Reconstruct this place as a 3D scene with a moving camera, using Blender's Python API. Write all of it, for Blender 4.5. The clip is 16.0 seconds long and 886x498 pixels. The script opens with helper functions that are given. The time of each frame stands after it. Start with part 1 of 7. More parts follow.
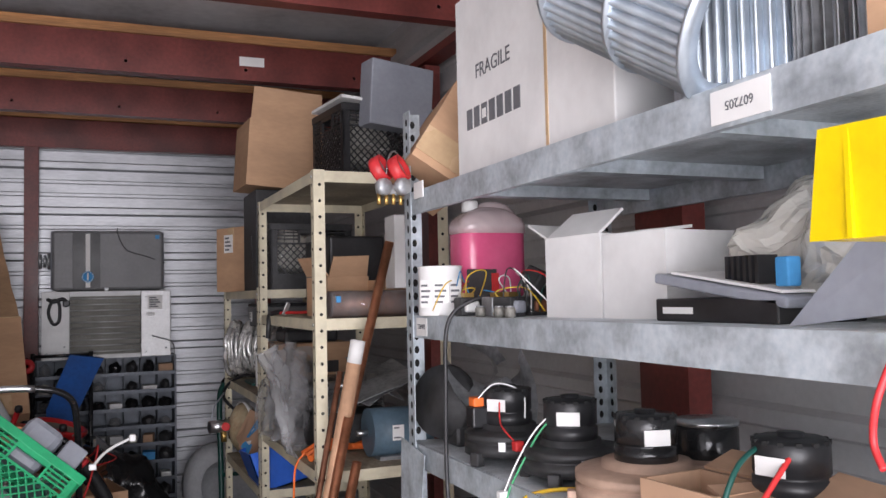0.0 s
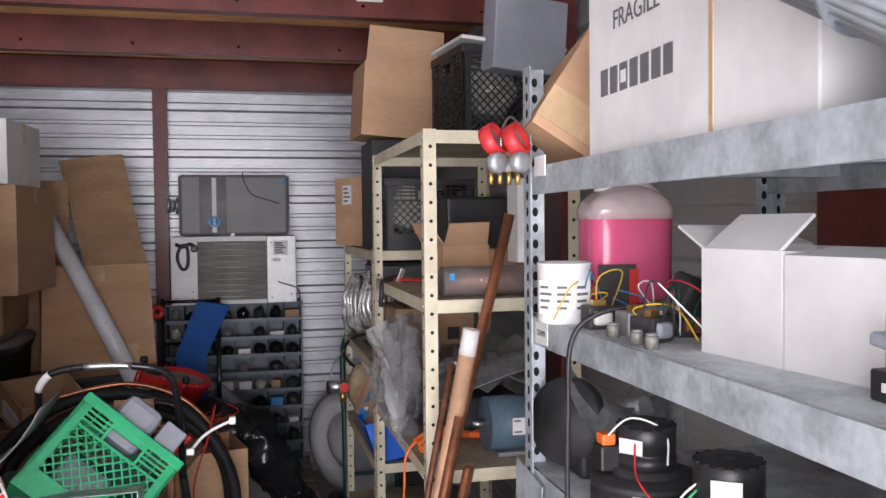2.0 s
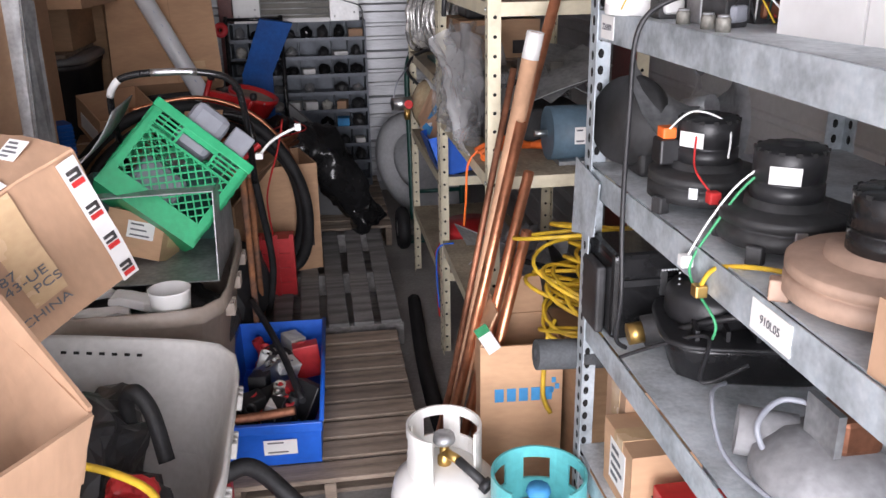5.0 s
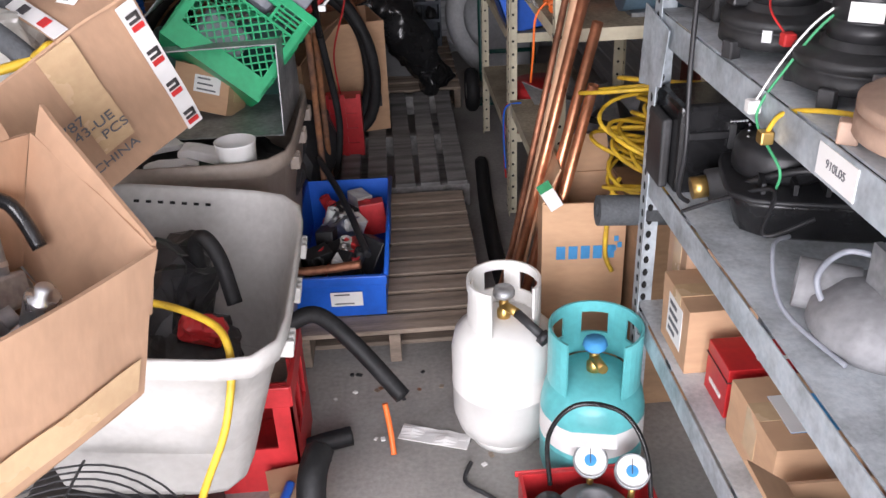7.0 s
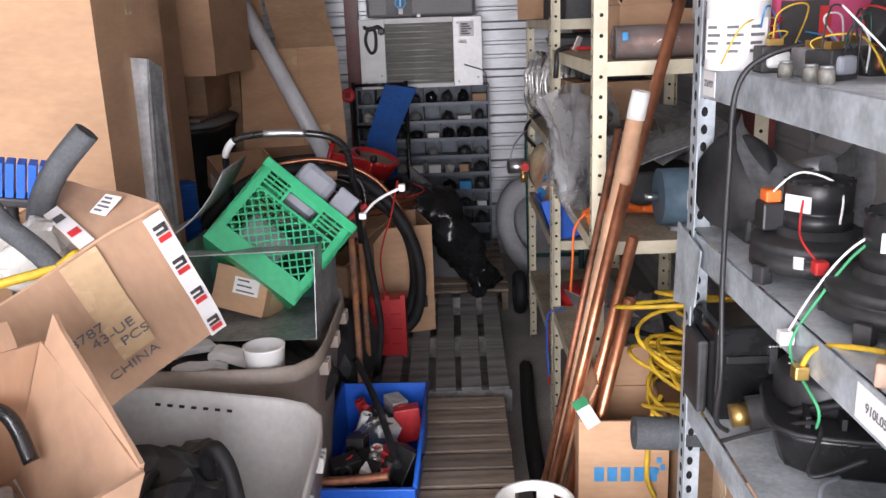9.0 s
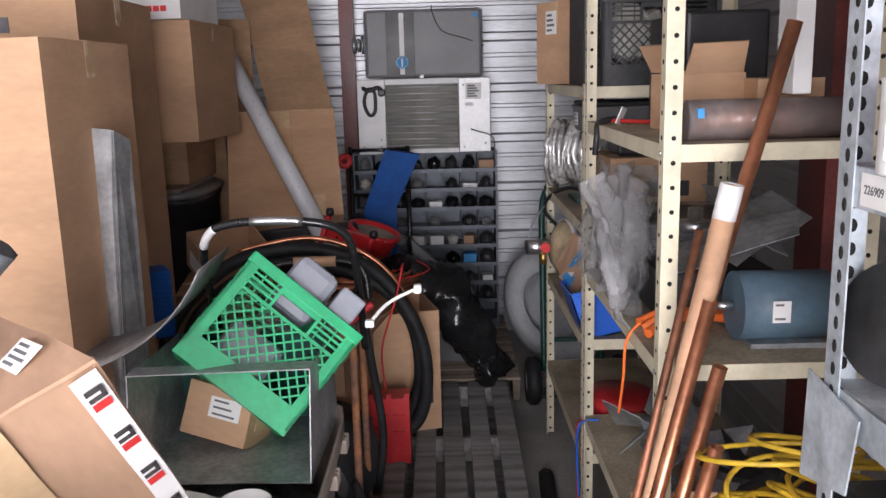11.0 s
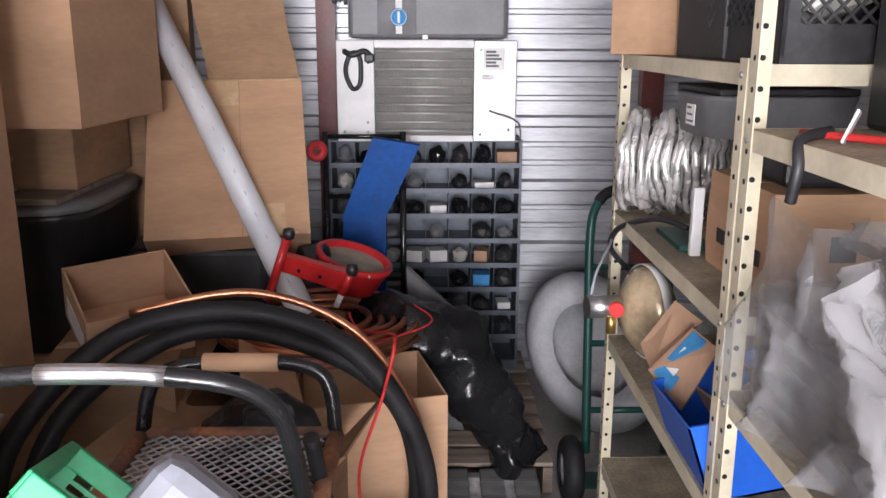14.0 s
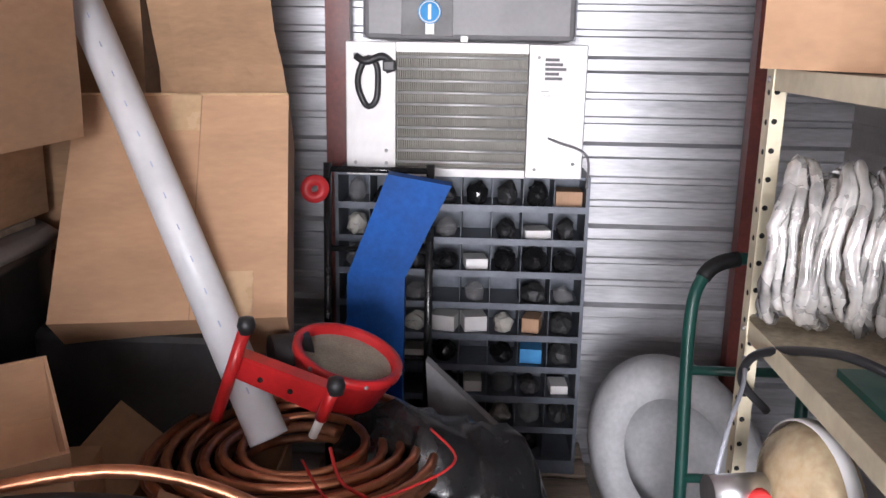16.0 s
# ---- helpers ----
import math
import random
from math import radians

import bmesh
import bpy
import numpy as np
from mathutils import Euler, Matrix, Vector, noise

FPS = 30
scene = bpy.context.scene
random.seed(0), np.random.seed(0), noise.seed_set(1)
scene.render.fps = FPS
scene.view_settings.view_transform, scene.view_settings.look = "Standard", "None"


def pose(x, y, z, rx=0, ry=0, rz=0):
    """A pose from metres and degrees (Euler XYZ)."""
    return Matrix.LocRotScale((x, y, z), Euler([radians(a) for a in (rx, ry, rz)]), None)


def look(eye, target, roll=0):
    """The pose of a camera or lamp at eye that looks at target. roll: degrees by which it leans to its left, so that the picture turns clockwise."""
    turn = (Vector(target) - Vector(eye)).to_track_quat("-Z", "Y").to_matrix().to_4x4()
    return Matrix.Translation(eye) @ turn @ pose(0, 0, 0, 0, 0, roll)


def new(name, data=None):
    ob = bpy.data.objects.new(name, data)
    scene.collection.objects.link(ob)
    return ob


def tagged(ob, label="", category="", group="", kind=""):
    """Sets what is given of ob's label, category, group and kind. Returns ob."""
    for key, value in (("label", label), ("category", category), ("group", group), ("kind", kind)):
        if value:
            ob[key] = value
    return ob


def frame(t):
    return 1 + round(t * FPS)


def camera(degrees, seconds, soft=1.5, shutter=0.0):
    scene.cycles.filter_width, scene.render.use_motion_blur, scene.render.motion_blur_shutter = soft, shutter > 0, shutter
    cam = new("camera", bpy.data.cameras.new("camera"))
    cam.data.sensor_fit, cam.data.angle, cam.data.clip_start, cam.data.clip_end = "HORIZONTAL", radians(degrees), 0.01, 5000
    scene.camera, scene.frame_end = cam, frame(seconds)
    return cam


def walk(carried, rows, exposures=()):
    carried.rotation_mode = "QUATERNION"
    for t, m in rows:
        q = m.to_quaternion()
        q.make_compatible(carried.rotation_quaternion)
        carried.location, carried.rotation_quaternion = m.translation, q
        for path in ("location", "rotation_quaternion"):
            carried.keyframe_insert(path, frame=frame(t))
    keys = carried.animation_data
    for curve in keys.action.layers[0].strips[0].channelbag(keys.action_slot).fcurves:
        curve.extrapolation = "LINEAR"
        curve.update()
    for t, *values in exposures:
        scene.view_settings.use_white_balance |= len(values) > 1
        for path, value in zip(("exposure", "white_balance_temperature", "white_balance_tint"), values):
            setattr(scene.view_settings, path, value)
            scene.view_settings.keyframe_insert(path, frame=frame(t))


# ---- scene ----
cam = camera(55.2, 16.0)

PATH = [
    (0, (0.302, 0.363, 1.552), (1.069, 2.207, 1.66), -1.3),
    (0.5, (0.404, 0.482, 1.58), (1.03, 2.38, 1.655), -0.3),
    (1, (0.48, 0.566, 1.69), (0.988, 2.501, 1.68), 0.2),
    (1.5, (0.483, 0.64, 1.702), (0.936, 2.587, 1.653), -0.1),
    (2, (0.472, 0.691, 1.702), (0.924, 2.638, 1.637), -0.6),
    (2.5, (0.474, 0.7, 1.703), (0.917, 2.648, 1.608), -0.5),
    (3, (0.466, 0.704, 1.688), (0.874, 2.654, 1.509), -0.8),
    (3.5, (0.471, 0.71, 1.671), (0.835, 2.654, 1.371), -1.3),
    (3.8, (0.474, 0.713, 1.662), (0.829, 2.645, 1.289), -1.4),
    (4, (0.477, 0.708, 1.654), (0.822, 2.634, 1.237), -1.4),
    (4.5, (0.481, 0.7, 1.644), (0.795, 2.601, 1.111), -1.1),
    (5, (0.487, 0.69, 1.627), (0.757, 2.554, 0.954), -1.0),
    (5.2, (0.468, 0.705, 1.627), (0.737, 2.543, 0.884), -0.9),
    (7.3, (0.522, 0.676, 1.586), (0.566, 2.437, 0.639), -2.6),
    (7.5, (0.529, 0.683, 1.587), (0.553, 2.452, 0.655), -2.5),
    (8, (0.572, 0.684, 1.59), (0.547, 2.502, 0.758), -2.2),
    (8.5, (0.603, 0.691, 1.593), (0.545, 2.576, 0.926), -2.3),
    (8.9, (0.607, 0.746, 1.594), (0.553, 2.67, 1.05), -2.5),
    (9, (0.586, 0.747, 1.603), (0.55, 2.678, 1.082), -2.2),
    (9.5, (0.544, 0.8, 1.622), (0.547, 2.753, 1.192), -2.0),
    (10, (0.512, 0.887, 1.642), (0.528, 2.849, 1.256), -2.3),
    (10.2, (0.519, 0.954, 1.64), (0.521, 2.915, 1.245), -2.4),
    (12.3, (0.431, 1.721, 1.633), (0.462, 3.679, 1.229), 0.3),
    (12.5, (0.448, 1.821, 1.632), (0.477, 3.779, 1.226), 0.6),
    (13, (0.492, 2.051, 1.649), (0.49, 4.006, 1.225), 1.2),
    (13.5, (0.466, 2.279, 1.626), (0.46, 4.224, 1.159), 0.7),
    (14, (0.415, 2.483, 1.63), (0.444, 4.424, 1.148), 0.2),
    (14.5, (0.412, 2.622, 1.625), (0.435, 4.562, 1.139), 0.1),
    (15, (0.471, 2.89, 1.629), (0.444, 4.833, 1.155), 0.5),
    (15.5, (0.486, 3.069, 1.619), (0.399, 5.01, 1.144), 1.3),
    (16, (0.46, 3.399, 1.623), (0.372, 5.34, 1.15), 1.0),
]
walk(cam, [(t, look(eye, target, roll)) for t, eye, target, roll in PATH],
     [(0, -0.56), (1.5, -0.44), (3.5, -0.06), (5, -0.05), (7.5, -0.25), (9, -0.05), (10, -0.1), (12.5, 0.5), (13.5, 0.85), (14.5, 1.2), (15.5, 1.45), (16, 1.45)])

# ---- light ----
world = bpy.data.worlds.new("world")
scene.world = world
world.use_nodes = True
_wn = world.node_tree.nodes
_sky = _wn.new("ShaderNodeTexSky")
_sky.sky_type, _sky.sun_disc = "NISHITA", False
_sky.sun_elevation, _sky.sun_rotation = radians(52), radians(200)
world.node_tree.links.new(_sky.outputs[0], _wn["Background"].inputs[0])
_wn["Background"].inputs[1].default_value = 0.13
_sun = bpy.data.lights.new("sun", "SUN")
_sun.energy, _sun.angle, _sun.color = 0.5, radians(20), (1.0, 0.96, 0.92)
new("sun", _sun).matrix_world = look((0, 0, 0), (0.2, 0.45, -1.0))
_al = bpy.data.lights.new("door_daylight", "AREA")
_al.shape, _al.size, _al.size_y, _al.energy, _al.color = "RECTANGLE", 2.7, 2.3, 320.0, (0.985, 0.95, 1.02)
new("door_daylight", _al).matrix_world = look((0.1, -1.28, 1.3), (0.1, 3.0, 1.3))


# ---- materials ----
def mat(name, color, rough=0.6, metal=0.0, var=0.12, scale=6.0, fine=60.0, bump=0.15, color2=None, stain=0.0, stretch=(1, 1, 1), trans=0.0, alpha=1.0, random_tint=0.0, spec=0.5):
    m = bpy.data.materials.new(name)
    m.use_nodes = True
    nt = m.node_tree
    n, l = nt.nodes, nt.links
    b = n["Principled BSDF"]
    co = n.new("ShaderNodeTexCoord")
    mp = n.new("ShaderNodeMapping")
    mp.inputs["Scale"].default_value = stretch
    l.new(co.outputs["Object"], mp.inputs[0])
    n1, n2 = n.new("ShaderNodeTexNoise"), n.new("ShaderNodeTexNoise")
    n1.inputs["Scale"].default_value, n1.inputs["Detail"].default_value = scale, 5
    n2.inputs["Scale"].default_value, n2.inputs["Detail"].default_value = fine, 4
    l.new(mp.outputs[0], n1.inputs[0])
    l.new(mp.outputs[0], n2.inputs[0])
    r1 = n.new("ShaderNodeValToRGB")
    c2 = color2 or tuple(c * (1 - 2.2 * var) for c in color)
    c3 = tuple(min(1, c * (1 + var)) for c in color)
    r1.color_ramp.elements[0].position, r1.color_ramp.elements[1].position = 0.3, 0.62
    r1.color_ramp.elements[0].color, r1.color_ramp.elements[1].color = (*c2, 1), (*c3, 1)
    l.new(n1.outputs[0], r1.inputs[0])
    mx = n.new("ShaderNodeMixRGB")
    mx.blend_type, mx.inputs[0].default_value = "OVERLAY", min(0.6, var * 2.2)
    l.new(r1.outputs[0], mx.inputs[1])
    l.new(n2.outputs[0], mx.inputs[2])
    out = mx.outputs[0]
    if stain:
        n3 = n.new("ShaderNodeTexNoise")
        n3.inputs["Scale"].default_value, n3.inputs["Detail"].default_value = scale * 0.45, 8
        l.new(co.outputs["Object"], n3.inputs[0])
        r3 = n.new("ShaderNodeValToRGB")
        r3.color_ramp.elements[0].position, r3.color_ramp.elements[1].position = 0.54, 0.72
        l.new(n3.outputs[0], r3.inputs[0])
        ml = n.new("ShaderNodeMath")
        ml.operation, ml.inputs[1].default_value = "MULTIPLY", stain
        l.new(r3.outputs[0], ml.inputs[0])
        m3 = n.new("ShaderNodeMixRGB")
        m3.inputs[2].default_value = (*[c * 0.35 + 0.02 for c in color], 1)
        l.new(ml.outputs[0], m3.inputs[0])
        l.new(out, m3.inputs[1])
        out = m3.outputs[0]
    if random_tint:
        oi = n.new("ShaderNodeObjectInfo")
        mr = n.new("ShaderNodeMapRange")
        mr.inputs[3].default_value, mr.inputs[4].default_value = 1 - random_tint, 1 + random_tint * 0.6
        l.new(oi.outputs["Random"], mr.inputs[0])
        hs = n.new("ShaderNodeHueSaturation")
        l.new(mr.outputs[0], hs.inputs["Value"])
        l.new(out, hs.inputs["Color"])
        out = hs.outputs[0]
    l.new(out, b.inputs["Base Color"])
    rr = n.new("ShaderNodeMapRange")
    rr.inputs[3].default_value, rr.inputs[4].default_value = max(0.03, rough - 0.12), min(1, rough + 0.14)
    l.new(n1.outputs[0], rr.inputs[0])
    l.new(rr.outputs[0], b.inputs["Roughness"])
    b.inputs["Metallic"].default_value = metal
    b.inputs["Specular IOR Level"].default_value = spec
    b.inputs["Transmission Weight"].default_value = trans
    b.inputs["Alpha"].default_value = alpha
    if bump:
        bp = n.new("ShaderNodeBump")
        bp.inputs["Strength"].default_value, bp.inputs["Distance"].default_value = bump, 0.004
        l.new(n2.outputs[0], bp.inputs["Height"])
        l.new(bp.outputs[0], b.inputs["Normal"])
    return m


def film_mat(name, color, see):
    m = bpy.data.materials.new(name)
    m.use_nodes = True
    n, l = m.node_tree.nodes, m.node_tree.links
    b = n["Principled BSDF"]
    b.inputs["Base Color"].default_value = (*color, 1)
    b.inputs["Roughness"].default_value = 0.12
    b.inputs["Specular IOR Level"].default_value = 1.0
    t = n.new("ShaderNodeBsdfTransparent")
    t.inputs[0].default_value = (0.95, 0.95, 0.95, 1)
    mx = n.new("ShaderNodeMixShader")
    nz = n.new("ShaderNodeTexNoise")
    nz.inputs["Scale"].default_value, nz.inputs["Detail"].default_value = 9, 3
    nz.inputs["Distortion"].default_value = 1.4
    co = n.new("ShaderNodeTexCoord")
    l.new(co.outputs["Object"], nz.inputs[0])
    mr = n.new("ShaderNodeMapRange")
    mr.inputs[1].default_value, mr.inputs[2].default_value = 0.3, 0.7
    mr.inputs[3].default_value, mr.inputs[4].default_value = see - 0.09, min(0.97, see + 0.09)
    l.new(nz.outputs[0], mr.inputs[0])
    l.new(mr.outputs[0], mx.inputs[0])
    l.new(b.outputs[0], mx.inputs[1])
    l.new(t.outputs[0], mx.inputs[2])
    bp = n.new("ShaderNodeBump")
    bp.inputs["Strength"].default_value, bp.inputs["Distance"].default_value = 0.6, 0.02
    l.new(nz.outputs[0], bp.inputs["Height"])
    l.new(bp.outputs[0], b.inputs["Normal"])
    l.new(mx.outputs[0], n["Material Output"].inputs[0])
    return m


M = {}
M["concrete"] = mat("concrete", (0.36, 0.345, 0.325), 0.85, var=0.14, scale=2.5, fine=70, bump=0.3, stain=0.7)
M["asphalt"] = mat("asphalt", (0.16, 0.155, 0.15), 0.9, var=0.2, scale=2, fine=120, bump=0.5)
M["zinc_wall"] = mat("zinc_wall", (0.50, 0.51, 0.53), 0.42, 0.65, var=0.12, scale=5, fine=40, bump=0.08, stain=0.25, stretch=(0.4, 0.4, 3))
M["side_wall"] = mat("side_wall", (0.52, 0.52, 0.52), 0.6, 0.2, var=0.06, scale=2.5, fine=50, bump=0.08)
M["red_steel"] = mat("red_steel", (0.16, 0.032, 0.026), 0.42, var=0.2, scale=4, fine=60, bump=0.12, stain=0.2)
M["roof_sheet"] = mat("roof_sheet", (0.68, 0.68, 0.69), 0.7, 0.1, var=0.15, scale=1.5, fine=20, bump=0.2)
M["new_wood"] = mat("new_wood", (0.50, 0.24, 0.095), 0.65, var=0.2, scale=5, fine=40, stretch=(0.25, 4, 4), bump=0.2)
M["galv"] = mat("galv", (0.48, 0.53, 0.565), 0.48, 0.3, var=0.16, scale=14, fine=90, bump=0.12, stain=0.3)
M["galv_shelf"] = mat("galv_shelf", (0.56, 0.60, 0.625), 0.62, 0.1, var=0.18, scale=9, fine=110, bump=0.2, stain=0.5)
M["beige"] = mat("beige", (0.66, 0.60, 0.44), 0.5, var=0.08, scale=9, fine=70, bump=0.1, stain=0.35)
M["shelf_board"] = mat("shelf_board", (0.42, 0.36, 0.26), 0.75, var=0.2, scale=5, fine=80, bump=0.25, stain=0.7)
M["hole"] = mat("hole", (0.012, 0.012, 0.012), 0.9, var=0.05, bump=0)
M["card"] = mat("card", (0.54, 0.335, 0.20), 0.85, var=0.06, scale=3, fine=26, bump=0.1, stain=0.12, stretch=(1, 1, 3), random_tint=0.1)
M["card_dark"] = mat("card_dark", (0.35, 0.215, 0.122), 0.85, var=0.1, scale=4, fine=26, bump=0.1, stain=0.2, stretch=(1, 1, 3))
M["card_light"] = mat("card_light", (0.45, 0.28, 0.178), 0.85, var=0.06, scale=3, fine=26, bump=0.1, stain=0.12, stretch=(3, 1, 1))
M["tape"] = mat("tape", (0.60, 0.42, 0.25), 0.25, var=0.06, scale=9, bump=0.1)
M["white_card"] = mat("white_card", (0.76, 0.75, 0.735), 0.8, var=0.07, scale=4, fine=40, bump=0.12, stain=0.2)
M["paper"] = mat("paper", (0.8, 0.79, 0.77), 0.8, var=0.04, bump=0.05)
M["ink"] = mat("ink", (0.05, 0.045, 0.045), 0.8, var=0.1, bump=0)
M["ink_grey"] = mat("ink_grey", (0.14, 0.14, 0.15), 0.8, var=0.1, bump=0)
M["ink_blue"] = mat("ink_blue", (0.06, 0.3, 0.62), 0.7, var=0.1, bump=0)
M["ink_red"] = mat("ink_red", (0.6, 0.03, 0.03), 0.6, var=0.1, bump=0)
M["steel"] = mat("steel", (0.6, 0.61, 0.62), 0.3, 0.95, var=0.1, scale=12, fine=90, bump=0.06)
M["dull_steel"] = mat("dull_steel", (0.42, 0.43, 0.44), 0.5, 0.7, var=0.18, scale=9, fine=70, bump=0.12, stain=0.3)
M["blade"] = mat("blade", (0.60, 0.66, 0.72), 0.35, 0.75, var=0.1, scale=14, bump=0.06)
M["copper"] = mat("copper", (0.62, 0.27, 0.15), 0.32, 0.9, var=0.16, scale=9, fine=60, bump=0.06, stain=0.2)
M["old_copper"] = mat("old_copper", (0.30, 0.13, 0.075), 0.5, 0.7, var=0.25, scale=7, fine=60, bump=0.1, stain=0.3)
M["brass"] = mat("brass", (0.55, 0.36, 0.12), 0.35, 0.9, var=0.1, bump=0.05)
M["pvc"] = mat("pvc", (0.75, 0.77, 0.79), 0.35, var=0.05, scale=9, bump=0.05, stain=0.15)
M["grey_case"] = mat("grey_case", (0.17, 0.17, 0.175), 0.45, var=0.08, scale=7, bump=0.08, stain=0.15)
M["grey_plastic"] = mat("grey_plastic", (0.29, 0.305, 0.345), 0.45, var=0.06, bump=0.06, stain=0.1)
M["ac_white"] = mat("ac_white", (0.72, 0.72, 0.71), 0.45, var=0.06, scale=8, bump=0.06, stain=0.25)
M["ac_metal"] = mat("ac_metal", (0.55, 0.55, 0.55), 0.45, 0.5, var=0.1, scale=8, bump=0.06, stain=0.2)
M["fin"] = mat("fin", (0.30, 0.29, 0.26), 0.6, 0.5, var=0.22, scale=9, fine=140, bump=0.3, stain=0.4)
M["cab_steel"] = mat("cab_steel", (0.11, 0.125, 0.15), 0.45, 0.2, var=0.12, scale=8, bump=0.08, stain=0.2)
M["blue_paint"] = mat("blue_paint", (0.008, 0.075, 0.30), 0.55, var=0.15, scale=6, bump=0.1, stain=0.45, spec=0.2)
M["green_lead"] = mat("green_lead", (0.05, 0.30, 0.13), 0.5, var=0.1, bump=0.05)
M["print_pale"] = mat("print_pale", (0.38, 0.45, 0.62), 0.5, var=0.1, bump=0)
M["blue_plastic"] = mat("blue_plastic", (0.015, 0.12, 0.60), 0.35, var=0.08, bump=0.06, stain=0.12)
M["green_plastic"] = mat("green_plastic", (0.02, 0.42, 0.17), 0.4, var=0.1, scale=8, bump=0.08, stain=0.2)
M["red_plastic"] = mat("red_plastic", (0.55, 0.03, 0.035), 0.4, var=0.1, scale=8, bump=0.08, stain=0.2)
M["red_paint"] = mat("red_paint", (0.55, 0.022, 0.025), 0.32, var=0.1, scale=8, bump=0.06, stain=0.15)
M["yellow_plastic"] = mat("yellow_plastic", (0.85, 0.60, 0.0), 0.35, var=0.05, bump=0.05)
M["black_plastic"] = mat("black_plastic", (0.022, 0.022, 0.024), 0.42, var=0.2, scale=8, bump=0.1, stain=0.0)
M["black_dusty"] = mat("black_dusty", (0.036, 0.036, 0.038), 0.55, var=0.25, scale=9, fine=80, bump=0.15, color2=(0.014, 0.014, 0.014))
M["black_gloss"] = mat("black_gloss", (0.014, 0.014, 0.015), 0.2, var=0.15, scale=12, bump=0.2)
M["rubber"] = mat("rubber", (0.016, 0.016, 0.017), 0.6, var=0.25, scale=10, fine=90, bump=0.2, spec=0.35)
M["foam_grey"] = mat("foam_grey", (0.07, 0.075, 0.08), 0.85, var=0.18, scale=10, fine=140, bump=0.4)
M["green_paint"] = mat("green_paint", (0.012, 0.075, 0.06), 0.35, var=0.1, bump=0.06)
M["tote"] = mat("tote", (0.53, 0.515, 0.49), 0.5, var=0.08, scale=5, bump=0.08, stain=0.3)
M["tote_brown"] = mat("tote_brown", (0.30, 0.25, 0.21), 0.5, var=0.1, scale=5, bump=0.08, stain=0.25)
M["tank_white"] = mat("tank_white", (0.78, 0.77, 0.74), 0.38, var=0.06, scale=6, bump=0.06, stain=0.35)
M["tank_teal"] = mat("tank_teal", (0.13, 0.50, 0.52), 0.35, var=0.08, scale=6, bump=0.06, stain=0.15)
M["pallet_grey"] = mat("pallet_grey", (0.31, 0.30, 0.29), 0.85, var=0.2, scale=5, fine=60, stretch=(5, 0.6, 5), bump=0.35, stain=0.3, random_tint=0.25)
M["pallet_brown"] = mat("pallet_brown", (0.31, 0.245, 0.19), 0.85, var=0.2, scale=5, fine=60, stretch=(0.6, 5, 5), bump=0.35, stain=0.3, random_tint=0.25)
M["yellow_cord"] = mat("yellow_cord", (0.62, 0.40, 0.03), 0.5, var=0.15, scale=20, bump=0.15)
M["orange"] = mat("orange", (0.85, 0.17, 0.03), 0.5, var=0.1, bump=0.1)
M["white_plastic"] = mat("white_plastic", (0.8, 0.8, 0.78), 0.4, var=0.04, bump=0.04)
M["tan_cast"] = mat("tan_cast", (0.40, 0.27, 0.20), 0.6, var=0.1, scale=9, bump=0.15)
M["grey_cloth"] = mat("grey_cloth", (0.30, 0.30, 0.31), 0.8, var=0.15, scale=7, bump=0.2)
M["pipe_wrap"] = mat("pipe_wrap", (0.56, 0.33, 0.20), 0.6, var=0.1, scale=7, bump=0.1)
M["rust"] = mat("rust", (0.26, 0.11, 0.05), 0.8, var=0.3, scale=10, bump=0.3, color2=(0.10, 0.07, 0.06))
M["pink_fluid"] = mat("pink_fluid", (0.66, 0.10, 0.22), 0.2, var=0.05, bump=0.0)
M["jug_clear"] = film_mat("jug_clear", (0.75, 0.62, 0.62), 0.35)
M["film"] = film_mat("film", (0.34, 0.34, 0.345), 0.62)
M["film_grey"] = film_mat("film_grey", (0.42, 0.42, 0.425), 0.50)
M["film_dense"] = film_mat("film_dense", (0.66, 0.64, 0.58), 0.25)
M["duct_foil"] = mat("duct_foil", (0.78, 0.77, 0.75), 0.26, 0.55, var=0.25, scale=14, fine=40, bump=0.5)
M["bulb"] = mat("bulb", (0.62, 0.50, 0.32), 0.18, 0.3, var=0.2, scale=9, bump=0.1)
M["granular"] = mat("granular", (0.32, 0.30, 0.24), 0.9, var=0.2, fine=200, bump=0.5)


# ---- mesh helpers ----
def bx(bm, x0, y0, z0, x1, y1, z1, bev=0.0):
    r = bmesh.ops.create_cube(bm, size=1.0)
    vs = r["verts"]
    for v in vs:
        v.co = Vector(((x0 + x1) / 2 + v.co.x * (x1 - x0), (y0 + y1) / 2 + v.co.y * (y1 - y0), (z0 + z1) / 2 + v.co.z * (z1 - z0)))
    if bev:
        es = list({e for v in vs for e in v.link_edges})
        bmesh.ops.bevel(bm, geom=es, offset=bev, segments=2, affect="EDGES", profile=0.5)
    return bm


def box(*a, bev=0.0):
    return bx(bmesh.new(), *a, bev=bev)


def ring_frame(d):
    d = Vector(d).normalized()
    a = d.orthogonal().normalized() if abs(d.z) > 0.95 else d.cross(Vector((0, 0, 1))).normalized()
    return a, d.cross(a).normalized()


